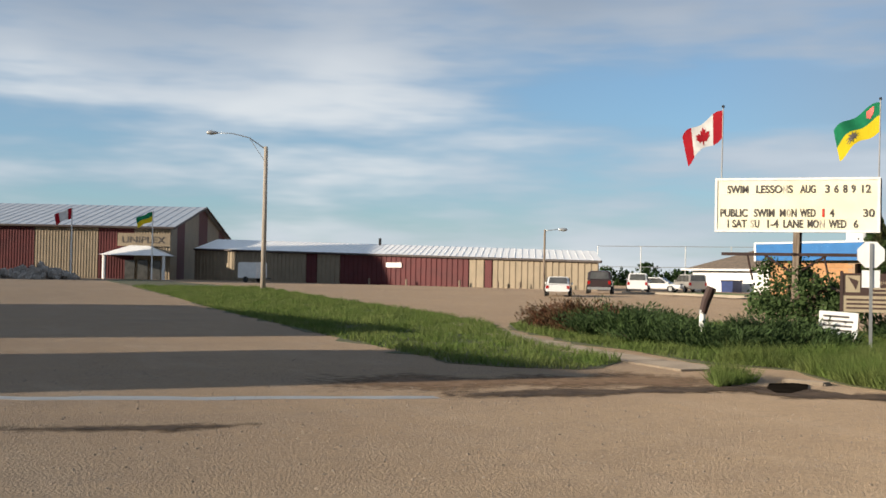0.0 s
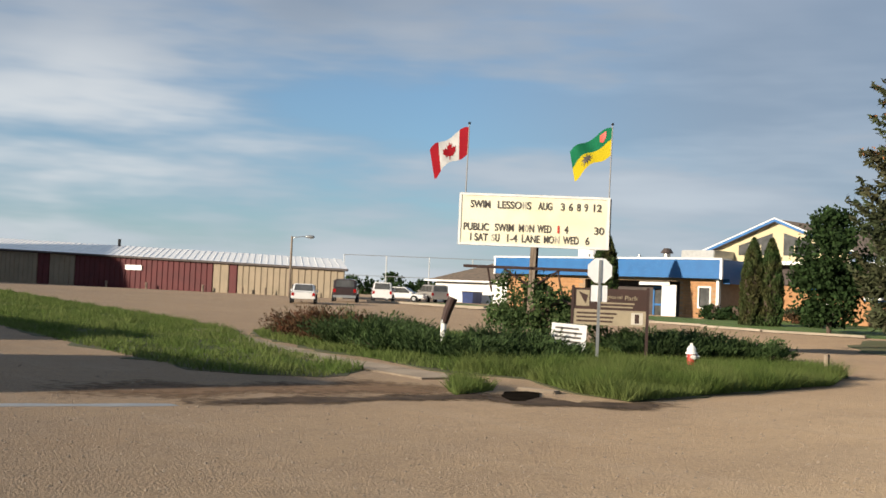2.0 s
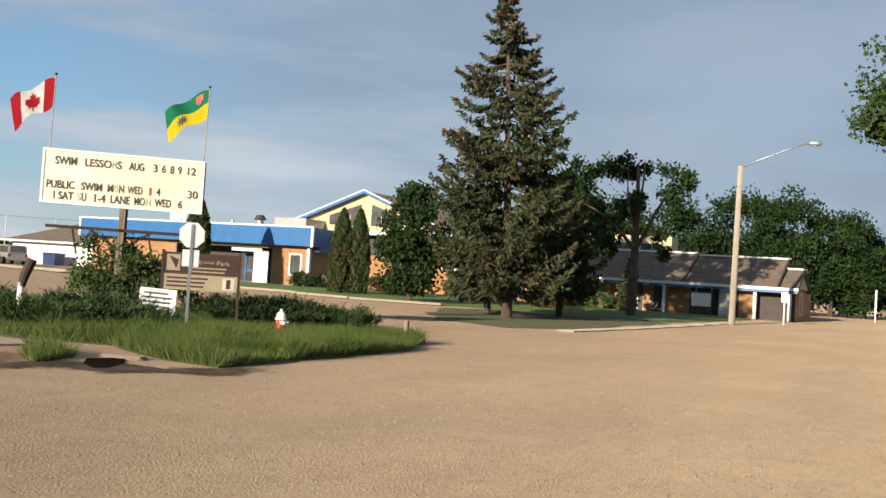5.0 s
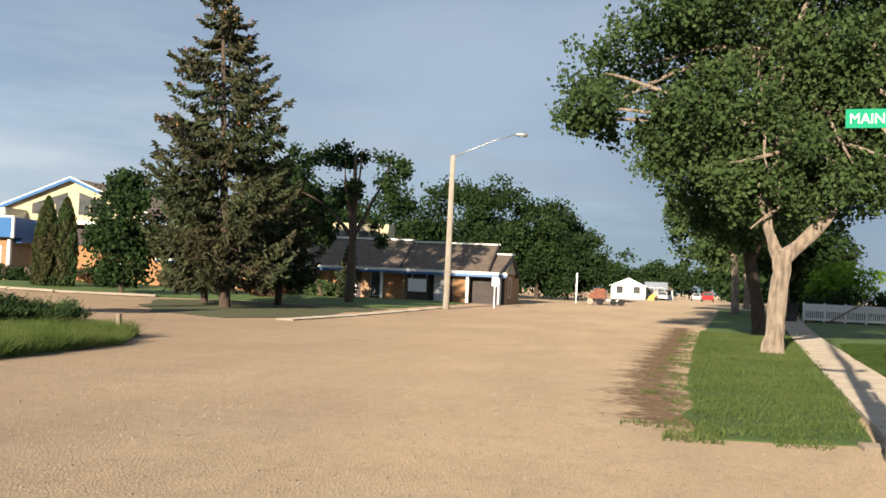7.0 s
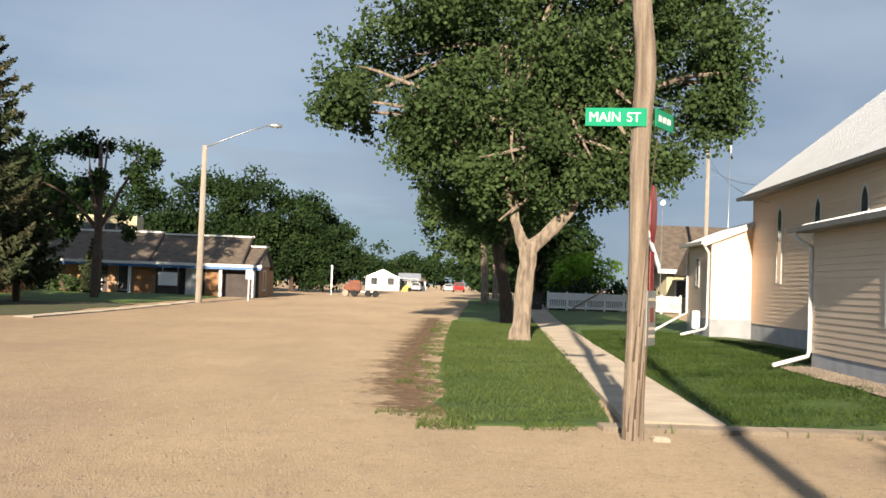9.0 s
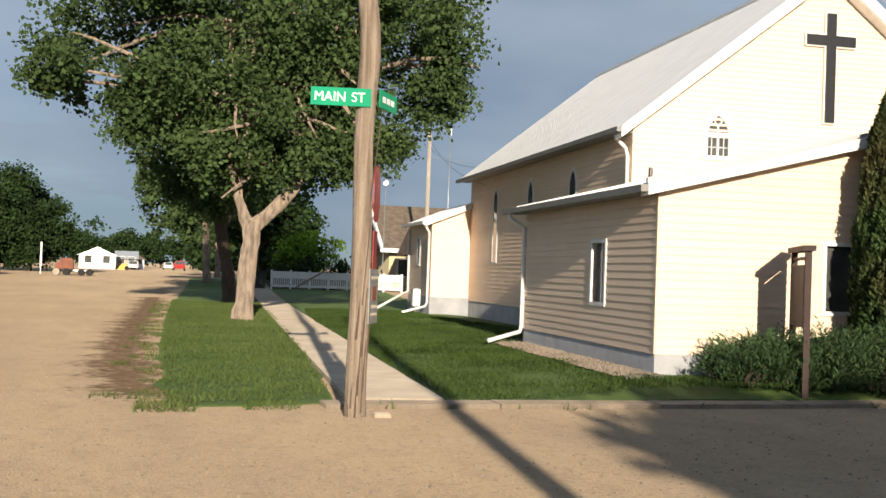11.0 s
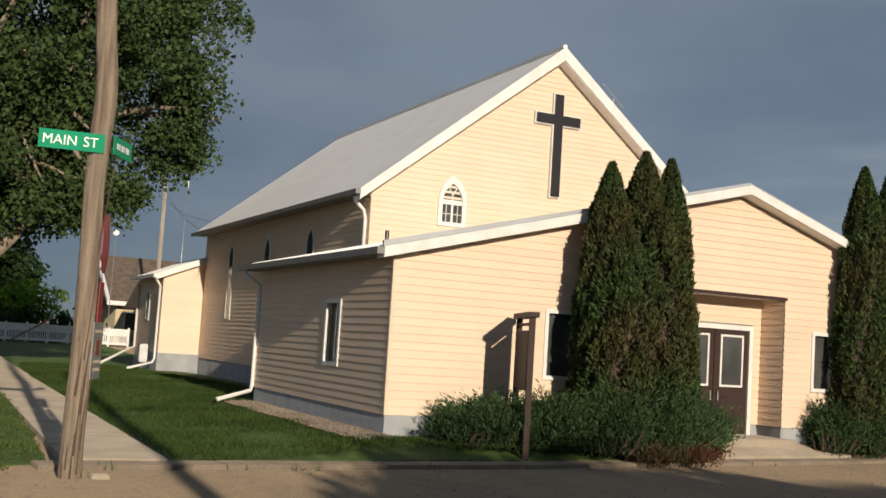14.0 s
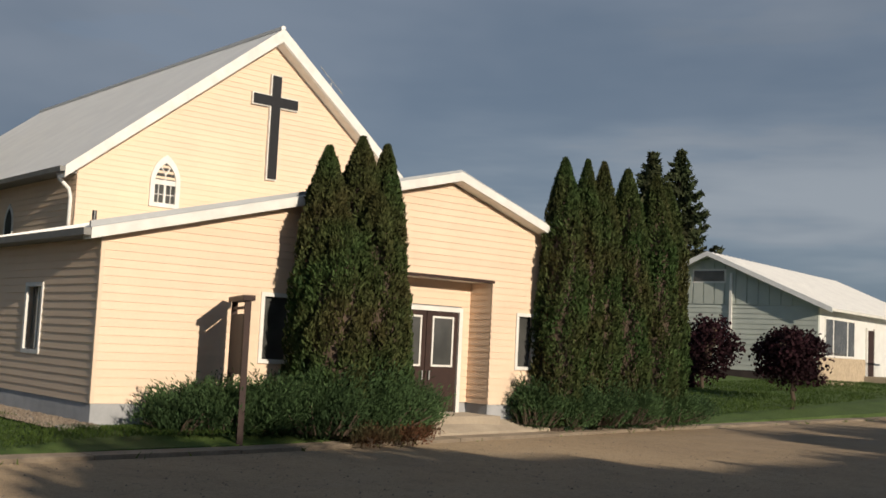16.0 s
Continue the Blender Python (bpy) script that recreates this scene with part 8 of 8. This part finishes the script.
for k, (x, y, r, h) in enumerate(((8.85, 15.0, 0.6, 0.6), (9.4, 14.8, 0.7, 0.7), (10.1, 14.55, 0.85, 0.82), (11.0, 14.25, 0.9, 0.88), (11.9, 14.15, 0.9, 0.88), (12.6, 14.3, 0.85, 0.8), (13.1, 14.65, 0.6, 0.62), (10.6, 15.1, 0.8, 0.75), (12.9, 15.0, 0.6, 0.7))):
    juniper((x, y, 0.2), r, h, 1300, "blue-green juniper hedge before the church", "junipers before the church", M_JUNIPER, 170 + k, 0.085)
for k, (x, y) in enumerate(((11.5, 13.75), (12.3, 13.8), (12.9, 14.1))):
    juniper((x, y, 0.12), 0.42, 0.22, 160, "dead brown juniper twigs at the hedge's foot", "junipers before the church", M_JUNIPER_RUST, 190 + k, 0.07)
for k, (x, y, r, h) in enumerate(((16.9, 14.95, 0.55, 0.75), (17.7, 14.75, 0.7, 0.72), (18.6, 14.7, 0.8, 0.72), (19.6, 14.75, 0.8, 0.66), (20.6, 14.9, 0.8, 0.62), (21.6, 15.0, 0.8, 0.56), (22.5, 15.2, 0.7, 0.5))):
    juniper((x, y, 0.2), r, h, 1300, "clipped dark juniper hedge beside the slab", "junipers beside the entrance slab", M_JUNIPER, 180 + k, 0.08)


# ---- grass, weeds, mud ----
def blades(name, poly, n, h, w, zfun, label, seed, material=M_BLADE, keep=lambda x, y: True, lean=0.55):
    """A stand of grass blades over a patch of ground."""
    rng = np.random.default_rng(seed)
    P = np.array(poly)
    lo, hi = P.min(0), P.max(0)
    q = rng.uniform(lo, hi, (n * 4, 2))
    inside_ = np.zeros(len(q), bool)
    for (x0, y0), (x1, y1) in zip(poly, poly[1:] + poly[:1]):
        if y0 != y1:
            inside_ ^= ((y0 > q[:, 1]) != (y1 > q[:, 1])) & (q[:, 0] < (x1 - x0) * (q[:, 1] - y0) / (y1 - y0) + x0)
    q = q[inside_]
    q = np.array([p for p in q if keep(*p)])[:n]
    z = np.array([ground_z(x, y) + zfun(x, y) - 0.01 for x, y in q])
    c = np.column_stack([q, z])
    az = rng.uniform(0, math.tau, len(c))
    side = np.stack([np.cos(az), np.sin(az), np.zeros(len(c))], 1) * (w / 2)
    patchy = 0.6 + 0.5 * np.sin(c[:, 0] * 1.7 + 3 * np.sin(c[:, 1] * 0.9)) * np.cos(c[:, 1] * 1.3)
    clump = np.array([noise.noise(Vector((x * 0.9, y * 0.9, 3.0))) for x, y in q])
    patchy = patchy + 0.9 * clump
    hh = h * rng.uniform(0.5, 1.25, len(c)) * np.clip(patchy + 0.4, 0.4, 1.6)
    tip = c + np.stack([rng.normal(size=len(c)) * lean * hh, rng.normal(size=len(c)) * lean * hh, hh], 1)
    return tagged(link(name, quads_mesh(name, np.stack([c - side, c + side, tip], 1), 3), material), label, "grass", kind="stuff")


blades("grass_blades_strip", [(-85, 31), (-59, 26.7), (-44, 24.3), (-33.7, 21), (-24.9, 16.6), (-17.8, 14.4), (-16.5, 12.3), (-17.4, 11.3), (-18.6, 10.8), (-22, 11.3), (-26.6, 12), (-35.4, 13.5), (-45.6, 15.2), (-65.9, 18.5), (-85, 21)],
       110000, 0.16, 0.024, lambda x, y: 0.02, "long unmown grass in the street strip", 201)
blades("grass_blades_corner", CORNER, 75000, 0.17, 0.02, lambda x, y: 0.04, "long weedy grass at the street corner", 202)
blades("grass_blades_front", [(-17.0, 16.2), (-15.3, 16.4), (-12.6, 14.9), (-11.2, 14.6), (-11.5, 17.7), (-11.8, 22.5), (-13.2, 25.8), (-15, 24), (-16.4, 19)], 46000, 0.28, 0.017, lambda x, y: 0.04, "tall bright grass at the corner's edge", 203)
blades("grass_tuft", [(-15.0, 14.3), (-13.7, 12.9), (-13.1, 12.5), (-13.6, 13.9)], 1500, 0.2, 0.018, lambda x, y: 0.0, "tuft of tall grass by the drain", 204)
blades("grass_blades_boulevard", [(0.3, 13.5), (2.4, 13.95), (3.0, 20), (3.8, 30), (5.2, 50), (1.3, 50), (0.75, 35), (0.4, 22)], 50000, 0.06, 0.016, lambda x, y: 0.06, "short mown boulevard grass", 205, M_MOWN_LIT)
blades("grass_blades_church", [(3.95, 13.9), (9, 14.1), (13.4, 14.5), (13.4, 15.2), (9, 15.5), (7.2, 15.5), (7.5, 24), (10.3, 25), (9.4, 40), (6, 42), (5.1, 33), (4.3, 20)], 60000, 0.06, 0.018, church_lawn_z, "short mown church grass", 206, M_MOWN)
blades("grass_blades_east", [(23, 15.8), (34, 16.4), (44, 17), (44, 23), (24, 24)], 22000, 0.07, 0.03, east_z, "mown grass on the rising lawn", 207, M_MOWN)
blades("weeds", [(2.3, 13.1), (9, 13.3), (20, 14.5), (34, 15.6), (34, 15.85), (20, 14.75), (9, 13.55), (2.3, 13.35)], 700, 0.12, 0.03, lambda x, y: 0.02, "sparse weeds along the worn kerb", 208, keep=lambda x, y: math.sin(x * 2.7) + math.sin(x * 7.1) > 0.9, lean=0.6)
blades("weeds_boulevard", [(-0.2, 12.9), (2.3, 13.2), (2.3, 13.95), (-0.2, 13.9)], 500, 0.08, 0.02, lambda x, y: 0.02, "thin grass at the boulevard's worn end", 209, lean=0.6, keep=lambda x, y: math.sin(x * 5) > -0.2)
blades("grass_blades_ragged", [(-0.6, 14), (0.5, 14), (0.9, 30), (1.5, 50), (0.6, 50), (-0.1, 30)], 4000, 0.07, 0.02, lambda x, y: 0.01, "ragged grass straying into the gravel", 210, lean=0.6, keep=lambda x, y: noise.noise(Vector((x * 1.5, y * 1.2, 0))) > 0.05)


def mud(name, poly, material, label, z=0.012, seed=1, wobble=0.2, step=0.5):
    return patch(name, poly, material, label, "mud", lambda x, y: z, 0.03, step, wobble, seed, "structure")


def soil_material(name, wet, dry, rough):
    """Damp soil that thins out to nothing towards its rim in ragged specks."""
    m = mat(name, wet, dry, 3.0, rough, bump=0.8, bump_scale=9, fine=0.4)
    n, l = m.node_tree.nodes, m.node_tree.links
    b = n["Principled BSDF"]
    b.inputs["Specular IOR Level"].default_value = 0.15
    out = n["Material Output"]
    cover = n.new("ShaderNodeAttribute")
    cover.attribute_name = "cover"
    tc, nz = n.new("ShaderNodeTexCoord"), n.new("ShaderNodeTexNoise")
    nz.inputs["Scale"].default_value, nz.inputs["Detail"].default_value = 5.0, 7.0
    l.new(tc.outputs["Object"], nz.inputs["Vector"])
    add = n.new("ShaderNodeMath")
    add.operation = "ADD"
    l.new(cover.outputs["Fac"], add.inputs[0])
    l.new(nz.outputs["Fac"], add.inputs[1])
    rg = n.new("ShaderNodeMapRange")
    rg.inputs["From Min"].default_value, rg.inputs["From Max"].default_value = 0.66, 1.15
    l.new(add.outputs[0], rg.inputs["Value"])
    mix, clear = n.new("ShaderNodeMixShader"), n.new("ShaderNodeBsdfTransparent")
    l.new(rg.outputs["Result"], mix.inputs["Fac"])
    l.new(clear.outputs[0], mix.inputs[1])
    l.new(b.outputs[0], mix.inputs[2])
    l.new(mix.outputs[0], out.inputs["Surface"])
    return m


def soil_streak(name, line, half, material, label, z=0.008, peak=0.75):
    """A thin uneven film of soil along a line, thickest in the middle."""
    P = [Vector((x, y, 0)) for x, y in line]
    fine = []
    for a, b in zip(P, P[1:]):
        k = max(2, int((b - a).length / 0.5))
        fine += [a.lerp(b, i / k) for i in range(k)]
    fine.append(P[-1])
    n, rows, cover = len(fine), [], []
    for i, p in enumerate(fine):
        d = (fine[min(i + 1, n - 1)] - fine[max(i - 1, 0)]).normalized()
        s = Vector((-d.y, d.x, 0)) * half * (1 + 0.35 * math.sin(i * 1.9) + 0.2 * math.sin(i * 0.7))
        for u in (-1, -0.5, 0, 0.5, 1):
            q = p + s * u
            rows.append((q.x, q.y, ground_z(q.x, q.y) + z))
            cover.append(peak * (1 - abs(u)) * min(1.0, i / 3, (n - 1 - i) / 3))
    faces = [(5 * i + k, 5 * i + k + 1, 5 * i + k + 6, 5 * i + k + 5) for i in range(n - 1) for k in range(4)]
    me = bpy.data.meshes.new(name)
    me.from_pydata(rows, [], faces)
    at = me.attributes.new("cover", "FLOAT", "POINT")
    at.data.foreach_set("value", cover)
    return tagged(link(name, me, material), label, "mud", kind="structure")


M_SOIL_WET = soil_material("wet_soil", (0.035, 0.025, 0.018), (0.075, 0.053, 0.037), 0.9)
M_SOIL_DAMP = soil_material("damp_soil_film", (0.105, 0.066, 0.04), (0.165, 0.11, 0.07), 0.95)
soil_streak("mud_1", [(-12.7, 0.9), (-12.2, 2.2), (-11.8, 3.4), (-11.7, 5.0)], 0.35, M_SOIL_WET, "dark wet mud rut in the street")
soil_streak("mud_2", [(-13.7, 7.4), (-13.5, 8.4), (-13.3, 9.8), (-13.15, 10.8), (-13.0, 11.8), (-12.9, 12.6), (-12.5, 13.4), (-11.9, 14.0)], 0.62, M_SOIL_WET, "dark wet mud along the gutter", 0.010, 1.0)
soil_streak("mud_3", [(-13.2, 12.4), (-12.5, 12.8), (-11.9, 13.1), (-11.3, 13.5), (-10.9, 14.1), (-10.8, 15.6)], 0.85, M_SOIL_WET, "dark wet mud spreading from the drain", 0.012, 1.15)
soil_streak("mud_4", [(-16.2, 6.4), (-15.4, 8.5), (-14.9, 10.4), (-14.4, 12.4), (-14.0, 14.0)], 1.7, M_SOIL_DAMP, "damp trodden soil beside the gutter", 0.006, 0.8)
soil_streak("mud_5", [(0.55, 56), (0.2, 42), (-0.1, 33), (-0.3, 25), (-0.3, 19.5), (-0.1, 15.6), (0.6, 13.6)], 0.95, M_SOIL_DAMP, "damp dark soil along the boulevard grass", 0.006, 0.6)
mud("puddle_1", [(-16.2, 0.5), (-14.95, 2.4), (-14.1, 5.0), (-13.3, 7.6), (-13.6, 7.6), (-14.5, 5.0), (-15.4, 2.4), (-16.8, 0.5)], M_WATER, "shallow water lying in the street gutter", 0.016, 7, 0.07, 0.4)


# ---- things behind the camera that throw the long evening shadows ----
def south_house(x0, x1, y0, y1, h, ridge, label):
    s = thing("house", label, "house", ((x0 + x1) / 2, y1, 0))
    part("wall", boxed(x0, x1, y0, y1, -0.2, h), M_CREAM, s)
    part("roof", prism(bmesh.new(), [(y0 - 0.4, h), (y1 + 0.4, h), ((y0 + y1) / 2, h + ridge)], "x", x0 - 0.4, x1 + 0.4), M_SHINGLE, s)


south_house(-25, -19.0, -22, -12.5, 5.2, 2.2, "plain house across the street behind the viewer")
south_house(-56, -32, -26, -14, 6.2, 2.8, "long plain building across the street behind the viewer")
south_house(4.1, 10.2, -25, -14.5, 5.4, 2.5, "plain house on the south corner behind the viewer")
south_house(11.2, 27, -25, -14.5, 5.1, 2.2, "low plain house behind the south corner")
for k, (x, y, h) in enumerate(((4.6, -11.5, 6.5), (6.4, -12.0, 6.6), (8.2, -11.8, 6.2), (10.6, -12.4, 5.4), (13.8, -11.8, 5.0), (17.2, -12.2, 5.3), (21.2, -12, 6.4), (25, -12.4, 6.9), (31, -13, 7.0))):
    leafy("elm_tree", "full yard tree on the south corner", (x, y, 0), [(0, 0, h * 0.62, 2.2, 2.2, h * 0.34), (1.4, 0, h * 0.45, 1.8, 1.8, h * 0.26)], 1100, 16, 0.28, 0.34, M_LEAF_DARK, 0.22, "south corner trees", seed=220 + k)
far_pole(1.78, -4.5, 10.0, "wooden utility pole behind the viewer", 0.15, M_POLE)


def pebbles(name, n, label, seed):
    """Loose stones scattered over the near gravel."""
    rng = np.random.default_rng(seed)
    r = rng.uniform(6.5, 22, n)
    az = np.radians(rng.uniform(-88, 72, n))
    c = np.stack([r * np.sin(az), r * np.cos(az), np.zeros(n)], 1)
    keep_ = ~((c[:, 0] > 0.2) & (c[:, 1] > 13.9)) & ~((c[:, 0] < -11) & (c[:, 1] > 10.5))
    c = c[keep_]
    s = (0.006 + 0.020 * rng.random(len(c)) ** 5)[:, None]
    a = rng.uniform(0, math.tau, len(c))
    u = np.stack([np.cos(a), np.sin(a), np.zeros(len(c))], 1) * s
    v = np.stack([-np.sin(a), np.cos(a), np.zeros(len(c))], 1) * s * 0.75
    t = c + np.array([0, 0, 1.0]) * s * 0.8
    tris = np.stack([c - u, c + v, t, c + v, c + u, t, c + u, c - v, t, c - v, c - u, t], 1)
    tagged(link(name, quads_mesh(name, tris, 3), M_PEBBLE), label, "gravel", kind="stuff")


M_PEBBLE = mat("loose_stone", (0.24, 0.195, 0.15), (0.17, 0.135, 0.105), 1.5, 0.9, island=0.3)
pebbles("loose_gravel", 20000, "loose pale stones scattered over the street", 301)

# unseen tall block, added only to throw shade on the rink's west end
def grain_elevator():
    s = thing("grain_elevator", "tall unseen block added behind the viewer to shade the rink", "building", (-137, -20, 0.3))
    part("tower", boxed(-150, -126, -32, -20, 0.0, 23.0), M_RED, s)
    part("roof", prism(bmesh.new(), [(-150.5, 23.0), (-125.5, 23.0), (-138, 26.5)], "y", -32.4, -19.6), M_TIN_GREY, s)


grain_elevator()


def bed_stones(n, seed):
    """Loose stones heaped along the church's west foundation."""
    rng = np.random.default_rng(seed)
    c = np.stack([7.72 - 0.75 * rng.random(n) ** 1.3, rng.uniform(15.4, 22.8, n), np.full(n, 0.25)], 1)
    r = rng.uniform(0.015, 0.05, (n, 1))
    up = np.array([0.0, 0.0, 1.0])
    a = rng.uniform(0, math.tau, n)
    u = np.stack([np.cos(a), np.sin(a), np.zeros(n)], 1) * r
    v = np.stack([-np.sin(a), np.cos(a), np.zeros(n)], 1) * r * 0.8
    t = c + up * r * rng.uniform(0.6, 1.1, (n, 1))
    me = quads_mesh("bed_stones", np.stack([c - u, c + v, t, c + v, c + u, t, c + u, c - v, t, c - v, c - u, t], 1), 3)
    me.transform(TURN)
    tagged(link("bed_stones", me, M_PEBBLE), "loose grey stones along the church foundation", "gravel", kind="stuff")


bed_stones(3500, 305)
